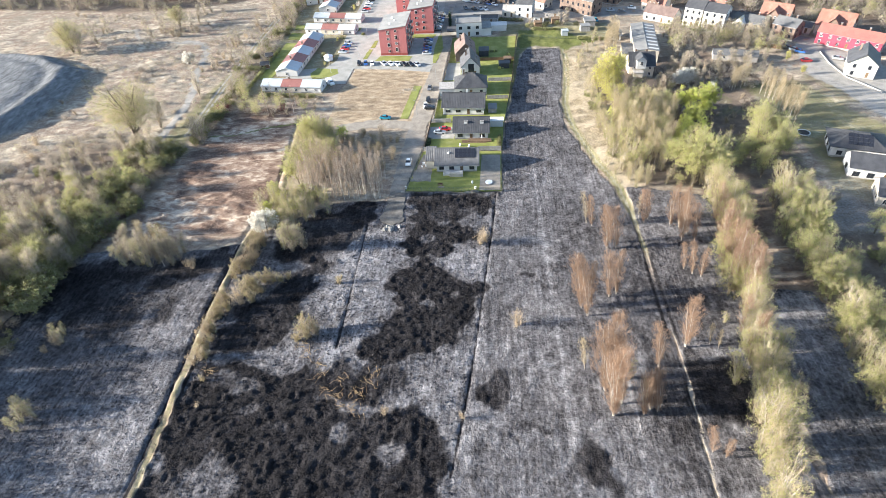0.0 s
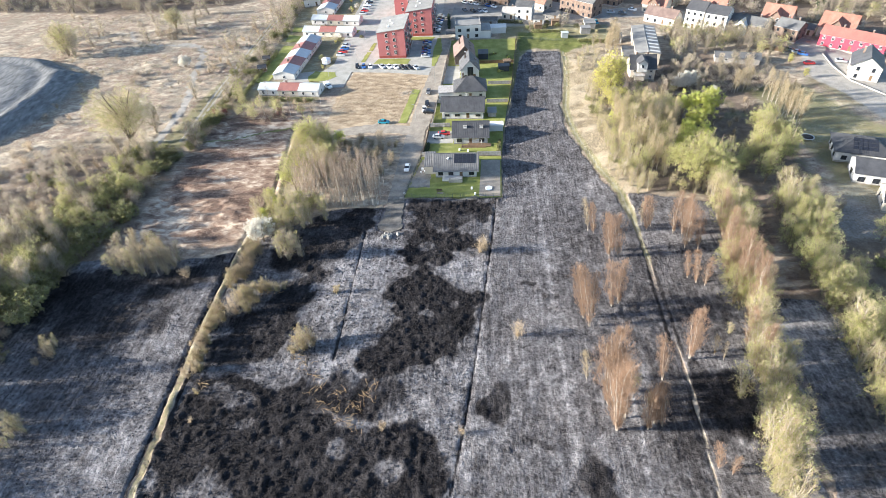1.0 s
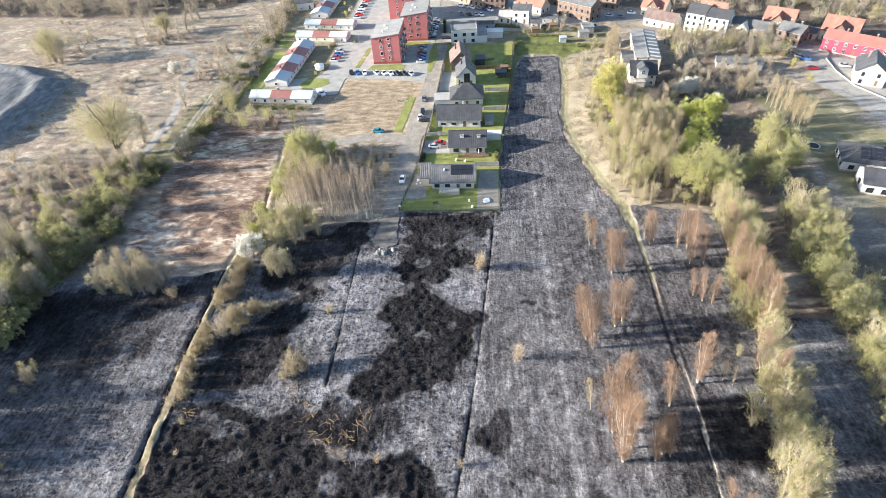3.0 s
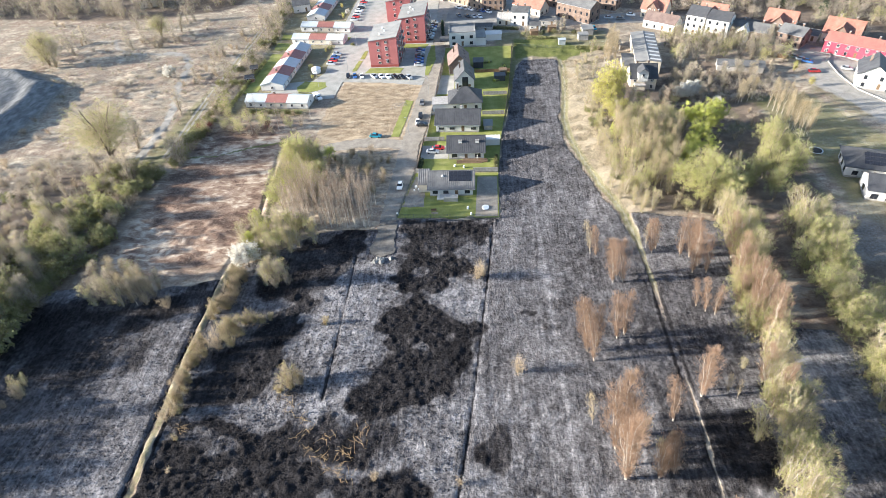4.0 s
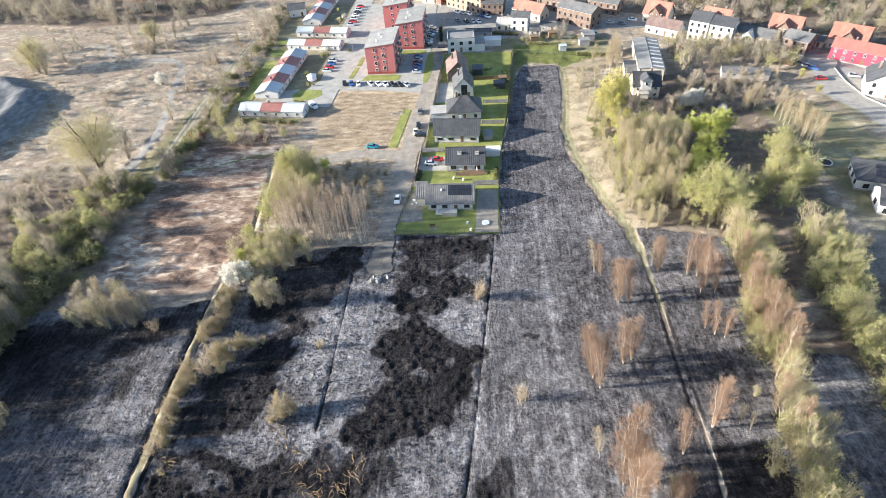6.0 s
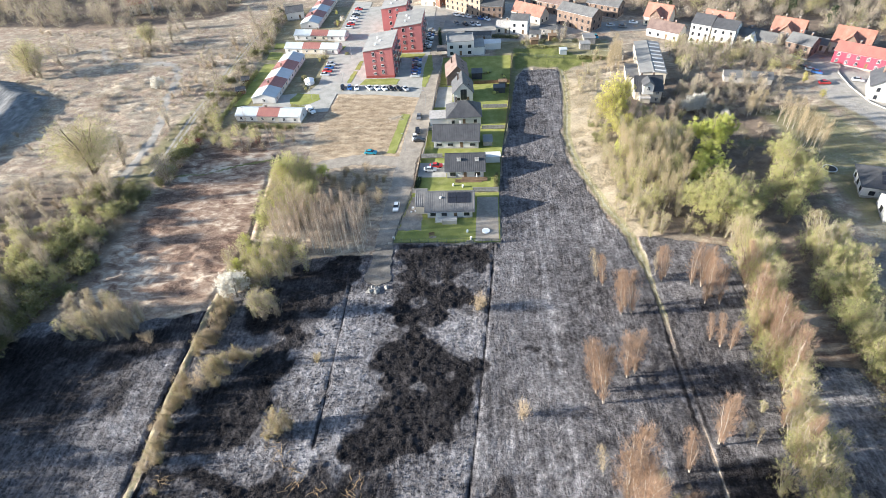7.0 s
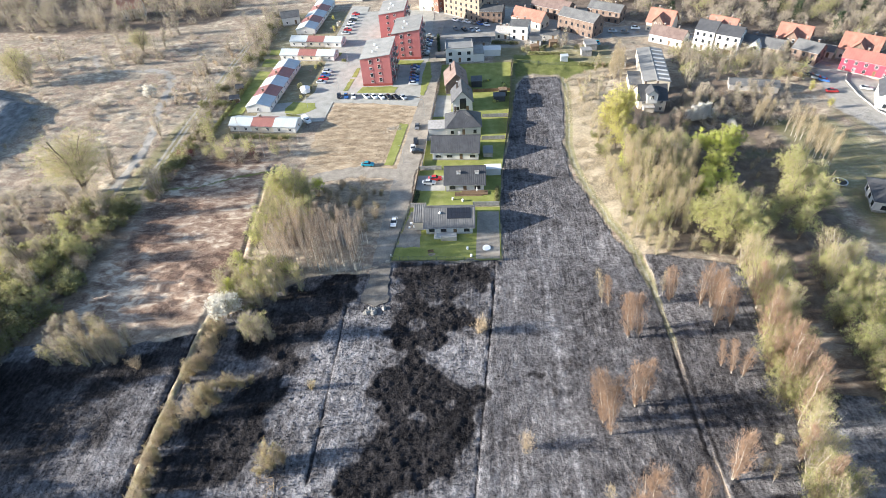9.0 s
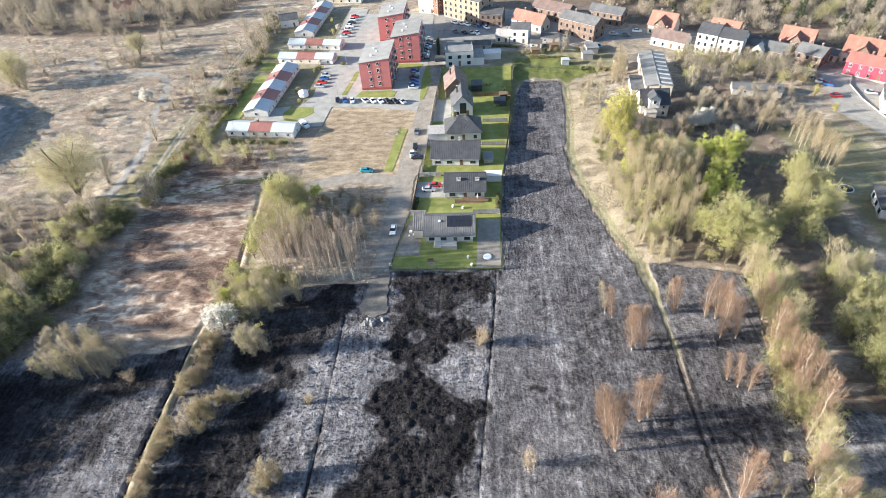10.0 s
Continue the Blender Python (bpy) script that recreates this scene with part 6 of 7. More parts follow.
for k in range(3):
    terrace_unit(-87.6 + 8.6 * k, 218.6 - 1.0 * k, -6.6, 8.58, 7.5, k % 2)
for k in range(5):
    terrace_unit(-85.2 + 0.5 * k, 234.0 + 8.6 * k, 86.7, 8.58, 9.6, 2 * (k % 2))
for k in range(3):
    terrace_unit(-84.7 + 8.6 * k, 283.6 - 1.3 * k, -8.6, 8.58, 7, k % 2)
for k in range(3):
    terrace_unit(-84.0 + 8.6 * k, 299.8 - 1.4 * k, -9.2, 8.58, 7, k % 2)
for k in range(5):
    terrace_unit(-84.2 + 0.5 * k, 316.4 + 8.6 * k, 86.7, 8.58, 9.6, 2 * (k % 2))
for k in range(3):
    terrace_unit(-85.0 + 9.2 * k, 366 - 1.1 * k, -6, 9.1, 7, k % 2)

# ---- old villa and workshop beside the grove ----
v = house("old_house", 63.4, 223.5, -2, 9.6, 9.0, 5.0, 8.6, "gable_x", M_CREAM, M_CHAR, "old cream house with dark roof and front gable", "house", "", rib=0.7, over=0.5, floors=2, front=3, storey=2.6, win=(1.0, 1.4), chim=2)
part("dormer", walls(3.6, 4.4, 7.6, 9.0, "gable_y", 4.0), M_WHITE, v).matrix_basis = pose(-0.6, -3.4, 0)
bm = bmesh.new()
for s in (-1, 1):
    ribbed(bm, (s * 2.2, s * -2.6, 7.3), (s * 2.2, s * 2.6, 7.3), (0, s * 2.6, 9.15), (0, s * -2.6, 9.15), 1, 0, 0.12)
part("dormer_roof", bm, M_CHAR, v).matrix_basis = pose(-0.6, -3.4, 0)
window(v, -0.6, -5.65, 6.3, 1.1, 1.5)
part("porch", box(bmesh.new(), -3.2, 0.4, -6.6, -4.5, 0, 2.8), M_CREAM, v)
part("porch_roof", box(bmesh.new(), -3.4, 0.6, -6.8, -4.5, 2.8, 3.0), M_STONE, v)
ws = house("workshop", 70.4, 248.5, -8, 9.6, 31.0, 5.2, 5.8, "gable_y", M_CREAM, M_GREYROOF, "long workshop hall with grey roof and pale skylight strips", "workshop", "", over=0.3, front=2, side=5, win=(1.6, 1.2), chim=0)
for k in range(8):
    bm = bmesh.new()
    y0 = -14.5 + 3.8 * k
    slab(bm, [(0.6, y0, 5.99), (4.7, y0, 5.5), (4.7, y0 + 1.1, 5.5), (0.6, y0 + 1.1, 5.99)], 0.1)
    part("skylight", bm, M_WHITE, ws)
part("annex", box(bmesh.new(), -9.6, -4.82, -15, -3, 0, 3.2), M_CREAM, ws)
part("annex_roof", box(bmesh.new(), -9.8, -4.82, -15.2, -2.8, 3.2, 3.45), M_TOWNROOF, ws)

# ---- new houses on the east side ----
NE = "new houses by the eastern lawn"
e1 = house("new_bungalow", 117.4, 161.0, -18, 15, 11, 3.6, 6.4, "hip", M_WHITE, M_CHAR, "new white house with dark hipped roof and solar panels", "house", NE, rib=0.7, over=0.8, front=3, side=3, win=(1.5, 1.4), dark=True, chim=0)
for i in range(5):
    for j in range(3):
        bm = bmesh.new()
        a, f0 = -3.4 + i * 1.35, 0.25 + j * 0.22
        pts = [(a, -6.3 * (1 - f0) , 3.75 + 2.75 * f0), (a + 1.2, -6.3 * (1 - f0), 3.75 + 2.75 * f0), (a + 1.2, -6.3 * (1 - f0 - 0.19), 3.75 + 2.75 * (f0 + 0.19)), (a, -6.3 * (1 - f0 - 0.19), 3.75 + 2.75 * (f0 + 0.19))]
        slab(bm, pts, 0.05)
        part("solar_panel", bm, M_SOLAR, e1, "dark solar panel")
house("new_bungalow", 117.0, 148.0, -18, 15, 9, 3.6, 6.0, "gable_x", M_WHITE, M_CHAR, "white house with plain dark grey gable roof", "house", NE, over=0.5, front=4, side=1, win=(1.8, 1.6), dark=True, chim=0)
house("new_bungalow", 118.0, 133.5, -20, 15, 9, 3.6, 6.2, "gable_x", M_CREAM, M_CHAR, "unfinished cream house with dark gable roof", "house", NE, over=0.6, front=4, side=2, win=(1.2, 1.6), chim=0)
house("new_house", 147.0, 219.0, -28, 10, 13, 5.4, 9.0, "gable_y", M_WHITE, M_CHAR, "white two-storey house with dark gable roof", "house", NE, rib=0.7, over=0.5, floors=2, front=2, side=3, win=(1.1, 1.5), dark=True, chim=1)
house("pink_house", 154.1, 242.9, -40, 24, 7.5, 5.4, 7.8, "gable_x", M_PINK, M_MAROON, "long pink house with red-brown tiled roof", "house", NE, rib=0.9, over=0.4, floors=2, front=7, side=2, win=(1.1, 1.3), chim=2, storey=2.5)

# ---- old town row ----
TW = "old town houses"
for ax, ay, bx, by, d, e, tp, wm, rm, lab, fl, fr, st in [
        (-15.2, 333.6, 2.9, 318, 11, 11.0, 12.6, M_SANDBRICK, M_TOWNROOF, "long sand-brick tenement of four storeys", 4, 7, 2.75),
        (3.2, 317, 14, 314.6, 8.6, 6.0, 7.8, M_BRICK, M_TOWNROOF, "brown brick house with grey roof", 2, 4, 2.8),
        (18.6, 315.2, 31.8, 303.6, 7.4, 3.6, 7.4, M_CREAM, M_TERRA, "cream house with steep orange tile roof", 1, 4, 2.8),
        (16.6, 293.2, 24.6, 291.1, 8.5, 6.8, 8.2, M_WHITE, M_TOWNROOF, "white rendered narrow house with grey roof", 2, 2, 2.8),
        (10, 294.6, 16.2, 293.2, 8, 3.2, 5.0, M_CREAM, M_STONE, "low outbuilding with weathered grey roof", 1, 2, 2.8),
        (39.8, 303, 54, 290, 9, 7.4, 9.8, M_BRICK, M_TOWNROOF, "dark brick tenement with grey roof", 2, 6, 3.2),
        (55.8, 316, 69.4, 306.3, 7.5, 5.8, 8.0, M_BRICK, M_TOWNROOF, "red-brown brick tenement with grey roof", 2, 5, 2.8),
        (29, 325, 45, 312.5, 9, 5.6, 8.4, M_BRICK, M_BROWNROOF, "brick house with brown roof behind the street", 2, 5, 2.6),
        (78.2, 284.5, 89.8, 275, 8, 3.7, 6.5, M_WHITE, M_BROWNROOF, "white house with brownish-red roof", 1, 4, 2.8),
        (94, 274.4, 100.6, 269.6, 9.5, 8.6, 11.4, M_WHITE, M_CHAR, "tall white tenement with dark roof", 3, 3, 2.7),
        (101, 268.8, 108.8, 263.4, 9.5, 8.4, 10.8, M_WHITE, M_CHAR, "white tenement with black roof", 3, 3, 2.7),
        (111, 268.4, 125, 258, 8, 4.5, 7.0, M_BRICK, M_TOWNROOF, "low brick house with grey felt roof", 1, 5, 2.6),
        (128, 258.4, 134.8, 251.2, 9, 5.5, 7.8, M_BRICK, M_TOWNROOF, "square brick house with grey roof", 2, 3, 2.6)]:
    turn = math.degrees(math.atan2(by - ay, bx - ax))
    w = math.hypot(bx - ax, by - ay)
    x, y = (ax + bx) / 2 - (by - ay) / w * d / 2, (ay + by) / 2 + (bx - ax) / w * d / 2
    house("tenement" if fl > 2 else "town_house", x, y, turn, w, d, e, tp, "gable_x", wm, rm, lab, "house", TW, over=0.3, floors=fl, front=fr, side=2, win=(1.0, 1.4), dark=True, chim=2, storey=st)
house("cream_tenement", -22.5, 342.5, -18, 10, 9, 13.5, 13.5, "flat", M_CREAM, M_TOWNROOF, "plain cream rendered tenement wing", "house", TW, floors=1, front=2, side=1, chim=0)
oh = house("outhouse", 113.6, 260.8, -37, 4.4, 5, 3.4, 5.0, "gable_y", M_WHITE, M_TOWNROOF, "white gabled outhouse beside the low brick house", "outbuilding", TW, over=0.3, front=1, side=1, win=(0.8, 0.9), door=False, chim=0)
part("annex", walls(5, 7, 4.4, 6.6, "gable_y", -0.2), M_WHITE, oh).matrix_basis = pose(0, 5.2, 0)


def cottage(x, y, turn, s=1.0):
    """A town villa with a cross gable and orange tiles."""
    ob = house("cottage", x, y, turn, 12 * s, 9 * s, 4.6, 9.4, "gable_x", M_CREAM, M_TERRA, "brick villa with orange tiled roof and cross gable", "house", TW, rib=0.9, over=0.5, floors=1, front=4, side=2, win=(1.1, 1.5), chim=2)
    part("cross_wall", walls(5, 5, 5.6, 8.4, "gable_y", 0), M_BRICK, ob).matrix_basis = pose(0, -3.6 * s, 0)
    bm = bmesh.new()
    for q in (-1, 1):
        ribbed(bm, (q * 3.0, q * -3.0, 5.2), (q * 3.0, q * 3.0, 5.2), (0, q * 3.0, 8.6), (0, q * -3.0, 8.6), 6, 0.06, 0.14)
    part("cross_roof", bm, M_TERRA, ob).matrix_basis = pose(0, -3.6 * s, 0)
    window(ob, -1.0, -6.12 * s - 0.05, 4.6, 1.0, 1.5)
    window(ob, 1.0, -6.12 * s - 0.05, 4.6, 1.0, 1.5)
    return ob


for x, y, t, s in [(87, 297.6, -36, 0.95), (109.6, 284.6, -37, 0.95), (135, 272.4, -36, 1.0), (155, 258.6, -38, 1.1)]:
    cottage(x, y, t, s)
house("far_house", -192, 352, 20, 12, 9, 6, 10, "gable_x", M_CREAM, M_TERRA, "pale house half hidden among bare trees", "house", "", floors=2)
house("orange_house", -17.4, 339.6, -40, 4.6, 8, 13, 13, "flat", M_TERRA, M_TOWNROOF, "orange rendered tenement wing", "house", TW, floors=4, front=2, chim=0)

# ---- cars ----
def paint(name, c):
    return material(name, [tuple(v * 0.92 for v in c), c], 0.8, None, 0.25, 0.0, spec=0.6)


PAINTS = {"white": paint("white car paint", (0.72, 0.73, 0.74)), "silver": paint("silver car paint", (0.38, 0.4, 0.42)), "grey": paint("grey car paint", (0.12, 0.125, 0.135)), "black": paint("black car paint", (0.015, 0.016, 0.018)),
          "blue": paint("blue car paint", (0.03, 0.1, 0.28)), "red": paint("red car paint", (0.42, 0.03, 0.03)), "teal": paint("teal car paint", (0.02, 0.22, 0.3))}
M_LAMP = material("lamp glass", [(0.55, 0.55, 0.53), (0.7, 0.7, 0.68)], 4.0, None, 0.1, 0.0, spec=0.6)
M_TAIL = material("red lamp glass", [(0.3, 0.01, 0.01), (0.4, 0.02, 0.02)], 4.0, None, 0.15, 0.0, spec=0.6)


def loft(rows, closed=True):
    """A body through cross-sections along y: rows of (y, half width low, half width high, z low, z high)."""
    bm = bmesh.new()
    rings = []
    for y, wl, wh, zl, zh in rows:
        rings.append([bm.verts.new(p) for p in ((-wl, y, zl), (wl, y, zl), (wl * 1.01, y, zl + 0.55 * (zh - zl)), (wh, y, zh), (-wh, y, zh), (-wl * 1.01, y, zl + 0.55 * (zh - zl)))])
    for r0, r1 in zip(rings, rings[1:]):
        for i in range(6):
            j = (i + 1) % 6
            bm.faces.new((r0[i], r0[j], r1[j], r1[i]))
    bm.faces.new(rings[0])
    bm.faces.new(rings[-1][::-1])
    return bm


def car_meshes(colour, van):
    if van:
        body = loft([(-2.4, 0.85, 0.7, 0.35, 0.9), (-2.25, 0.94, 0.86, 0.28, 1.1), (-1.3, 0.96, 0.9, 0.25, 1.25), (-0.7, 0.96, 0.84, 0.25, 2.0), (2.3, 0.96, 0.86, 0.25, 2.05), (2.45, 0.94, 0.84, 0.3, 1.95)])
        cabin = loft([(-1.28, 0.86, 0.82, 1.22, 1.28), (-0.68, 0.87, 0.84, 1.3, 2.02), (-0.1, 0.98, 0.87, 1.35, 1.85)])
    else:
        body = loft([(-2.12, 0.74, 0.62, 0.35, 0.66), (-1.98, 0.86, 0.76, 0.28, 0.76), (-0.95, 0.89, 0.8, 0.24, 0.95), (0.9, 0.89, 0.8, 0.24, 0.98), (1.85, 0.87, 0.78, 0.28, 0.98), (2.1, 0.8, 0.7, 0.36, 0.86)])
        cabin = loft([(-0.98, 0.78, 0.74, 0.92, 0.96), (-0.3, 0.78, 0.62, 0.93, 1.4), (0.2, 0.78, 0.61, 0.93, 1.44), (1.0, 0.78, 0.62, 0.95, 1.4), (1.78, 0.76, 0.7, 0.95, 0.99)])
    top = box(bmesh.new(), -0.6, 0.6, -0.28, 1.0, 1.41, 1.465, 0.02) if not van else box(bmesh.new(), -0.84, 0.84, -0.66, 2.3, 2.03, 2.09, 0.02)
    return [("body", bm_mesh("body", body, PAINTS[colour])), ("cabin_glass", bm_mesh("cabin_glass", cabin, M_GLASS)), ("roof", bm_mesh("roof", top, PAINTS[colour]))]


def wheel_mesh():
    bm = bmesh.new()
    bmesh.ops.create_cone(bm, cap_ends=True, segments=12, radius1=0.32, radius2=0.32, depth=0.2, matrix=Matrix.Rotation(radians(90), 4, "Y"))
    return bm_mesh("wheel", bm, M_RUBBER)


def lamp_mesh(red):
    return bm_mesh("tail_lamp" if red else "headlight", box(bmesh.new(), -0.16, 0.16, -0.03, 0.03, -0.08, 0.08, 0.02), M_TAIL if red else M_LAMP)


def car(x, y, turn, colour, z=0.15, van=False, rich=True):
    ob = thing("van" if van else "car", x, y, z, turn, f"parked {colour} {'delivery van' if van else 'passenger car'}", "van" if van else "car", "parked vehicles")
    for nm, me in shared(("car", colour, van), lambda: car_meshes(colour, van)):
        part(nm, me, None, ob)
    if rich:
        for sx in (-1, 1):
            for sy in (-1.3, 1.3):
                w = part("wheel", shared("wheel", wheel_mesh), None, ob)
                w.matrix_basis = pose(sx * (0.8 + 0.08 * van), sy, 0.32)
            h = part("headlight", shared("hl", lambda: lamp_mesh(False)), None, ob)
            h.matrix_basis = pose(sx * 0.58, -2.1 - 0.3 * van, 0.62 + 0.2 * van)
            t = part("tail_lamp", shared("tl", lambda: lamp_mesh(True)), None, ob)
            t.matrix_basis = pose(sx * 0.62, 2.1 + 0.33 * van, 0.75 + 0.2 * van)
    return ob


for x, y, t, c in [(-24.9, 157.6, -2, "white"), (-21.7, 213.3, 0, "grey"), (-21.5, 202.8, 4, "black"), (-22.2, 198.2, 4, "white"), (-36.7, 189.0, 84, "teal"), (-13.8, 179.4, 92, "red"), (-15.6, 177.2, 88, "silver"), (-84, 239.5, 170, "silver"), (-20.4, 196.2, 88, "black")]:
    car(x, y, t, c, 0.2 if x > -20.4 else 0.15)
car(-64.4, 220.8, 40, "white", van=True)
for k, c in enumerate(["black", "blue", "white", "silver", "white", "white", "black", "black", "silver"]):
    car(-55.3 + 3.0 * k + (2.4 if k > 2 else 0), 240.6 - 0.42 * k, 12 if k < 3 else 35, c, rich=k % 2 == 0)
for k, c in enumerate(["silver", "blue", "blue", "black", "silver", "blue"]):
    car(-25.4 - 0.1 * k, 249.4 + 3.3 * k, 86, c, rich=False)
for k, c in enumerate(["silver", "red", "blue", "silver"]):
    car(-65.2 + 0.2 * k, 254.3 + 3.6 * k, 82, c, rich=False)
for k, c in enumerate(["silver", "red", "silver", "white", "black", "silver", "red"]):
    car(-63.6 + 0.15 * k, 310 + 4.6 * k, 82, c, rich=False)
for k, c in enumerate(["black", "white", "silver", "black", "white", "blue", "black", "silver"]):
    car(-22.6 + 0.2 * k, 279 + 3.2 * k, 86, c, rich=False)
for k, c in enumerate(["white", "silver", "white", "grey", "blue", "white"]):
    car(-9.2 + 3.1 * k, 321.6 - 1.7 * k, 40, c, rich=False)
for x, y, t, c in [(-9, 309.4, 20, "grey"), (-4.6, 307.6, 24, "black"), (-1.2, 307, 24, "silver"), (1.6, 306.4, 24, "white"), (131.6, 229.2, 86, "red"), (144.4, 230.4, 70, "silver"), (64.8, 297.4, 80, "silver"), (70, 295.4, 76, "grey"), (55.4, 284, 10, "teal"), (130, 243, 55, "grey"), (131.6, 240.6, 55, "silver"), (133, 238.4, 55, "blue"), (76, 300, 74, "white")]:
    car(x, y, t, c, rich=False)

# ---- fences and garden things ----
def fence(line, height, label, mat_, post_m, step=2.4, solid=False, z=LOTS_Z, group="garden fences"):
    """Posts with a panel or wires between them, along a line."""
    x0, y0 = line[0]
    ob = thing("fence", x0, y0, z, 0, label, "fence", group)
    for (ax, ay), (bx, by) in zip(line, line[1:]):
        n = max(1, round(math.hypot(bx - ax, by - ay) / step))
        ang = math.degrees(math.atan2(by - ay, bx - ax))
        seg = math.hypot(bx - ax, by - ay) / n
        pm = shared(("post", height, post_m.name), lambda: bm_mesh("post", box(bmesh.new(), -0.05, 0.05, -0.05, 0.05, -0.3, height + 0.05), post_m))

        def panel():
            bm = bmesh.new()
            if solid:
                box(bm, 0.05, seg - 0.05, -0.025, 0.025, 0.04, height)
            else:
                for i in range(4):
                    zc = 0.12 + (height - 0.16) * i / 3
                    box(bm, 0.05, seg - 0.05, -0.015, 0.015, zc - 0.02, zc + 0.02)
                for i in range(1, 9):
                    xc = seg * i / 9
                    box(bm, xc - 0.012, xc + 0.012, -0.012, 0.012, 0.1, height)
            return bm_mesh("panel", bm, mat_)

        me = shared(("panel", round(seg, 3), height, mat_.name, solid), panel)
        for k in range(n + 1):
            f = k / n
            px_, py_ = ax + (bx - ax) * f - x0, ay + (by - ay) * f - y0
            if k < n or (bx, by) == line[-1]:
                part("post", pm, None, ob).matrix_basis = pose(px_, py_, 0, 0, 0, ang)
            if k < n:
                part("panel", me, None, ob).matrix_basis = pose(px_, py_, 0, 0, 0, ang)
    return ob


M_MESHWIRE = material("dark green fence wire", [(0.05, 0.07, 0.05), (0.09, 0.11, 0.09)], 3.0, None, 0.6, 0.0)
fence([(-24.3, 141.5), (5.5, 140.9)], 1.5, "green wire mesh fence along the burnt field", M_MESHWIRE, M_MESHWIRE)
fence([(5.55, 141.2), (6.15, 163), (7.4, 182), (9.5, 199)], 1.5, "wire fence between gardens and burnt strip", M_MESHWIRE, M_DARKFRAME, 3.0)
fence([(9.6, 199.4), (11.75, 219), (14.2, 246), (16.2, 270)], 1.8, "dark boundary fence along the burnt strip", M_WOOD, M_DARKFRAME, 3.0, True)
fence([(-24.2, 142), (-21.0, 164)], 1.4, "wire fence along the gravel road", M_MESHWIRE, M_DARKFRAME)
fence([(-20.6, 165.2), (-15.9, 165.1)], 1.6, "pale concrete panel fence", M_STONE, M_STONE, 2.0, True)
fence([(-1.9, 165.0), (5.9, 164.9)], 1.6, "pale concrete panel fence", M_STONE, M_STONE, 2.0, True)
fence([(-20.2, 166), (-19.2, 185)], 1.4, "dark panel fence along the gravel road", M_WOOD, M_DARKFRAME, 2.4, True)
fence([(-19.2, 185.3), (-12, 185.2)], 1.5, "pale panel fence between gardens", M_STONE, M_STONE, 2.0, True)
fence([(1.6, 203.3), (9.6, 203.2)], 1.4, "pale panel fence between gardens", M_STONE, M_STONE, 1.2, True)
fence([(2.2, 219.3), (11.4, 219.2)], 1.4, "pale panel fence between gardens", M_STONE, M_STONE, 1.2, True)
fence([(-17.4, 203.8), (-12, 203.8)], 1.5, "pale panel fence between gardens", M_STONE, M_STONE, 2.0, True)
fence([(-18.4, 186), (-16.0, 240), (-14.6, 266)], 1.3, "low pale wall along the gravel road", M_STONE, M_STONE, 3.0, True)
fence([(-1, 240.2), (13.4, 240)], 1.4, "wooden fence between gardens", M_WOOD, M_WOOD, 2.0, True)
fence([(16.4, 268), (38, 262)], 1.2, "wire fence at the head of the burnt strip", M_MESHWIRE, M_DARKFRAME, 4.0)
fence([(145.4, 246), (140.8, 238), (139.2, 226), (139.8, 213), (146, 200)], 0.5, "low pale wall along the eastern street", M_STONE, M_STONE, 3.0, True)


def disc(bm, x, y, z, r, h, seg=24):
    bmesh.ops.create_cone(bm, cap_ends=True, segments=seg, radius1=r, radius2=r, depth=h, matrix=Matrix.Translation((x, y, z + h / 2)))
    return bm


single("sandpit", disc(bmesh.new(), 1.6, 145.8, 0.2, 1.1, 0.25), M_FRAME, "round white paddling pool cover on the terrace", "pool")
b = thing("garden_bench", -13.6, 144.4, LOTS_Z + 0.0, 6, "brown wooden garden bench on the lawn", "bench")
part("seat", box(bmesh.new(), -0.8, 0.8, -0.25, 0.25, 0.4, 0.48, 0.02), M_WOOD, b)
part("backrest", box(bmesh.new(), -0.8, 0.8, 0.22, 0.28, 0.5, 0.95, 0.02), M_WOOD, b)
for sx in (-0.7, 0.7):
    for sy in (-0.2, 0.22):
        part("leg", box(bmesh.new(), sx - 0.04, sx + 0.04, sy - 0.04, sy + 0.04, 0, 0.4), M_WOOD, b)
for x, y, z0 in [(-24.3, 143.2, LOTS_Z), (-3.6, 145.6, 0.17), (-2.6, 142.6, LOTS_Z), (-8.0, 168.4, LOTS_Z), (-5.0, 167.6, LOTS_Z)]:
    bm = disc(bmesh.new(), x, y, z0, 0.3, 0.75, 12)
    single("rain_barrel", bm, M_FRAME, "white plastic barrel on the lawn", "barrel")
for x, y, w in [(-19.8, 156.8, 0.8), (-18.9, 155.6, 0.6), (-20.2, 155.2, 0.5)]:
    bm = box(bmesh.new(), x - w / 2, x + w / 2, y - w / 2, y + w / 2, 0.2, 0.2 + w * 0.9, 0.08)
    single("building_material", bm, M_FRAME, "white bag of building material on bare ground", "bag")
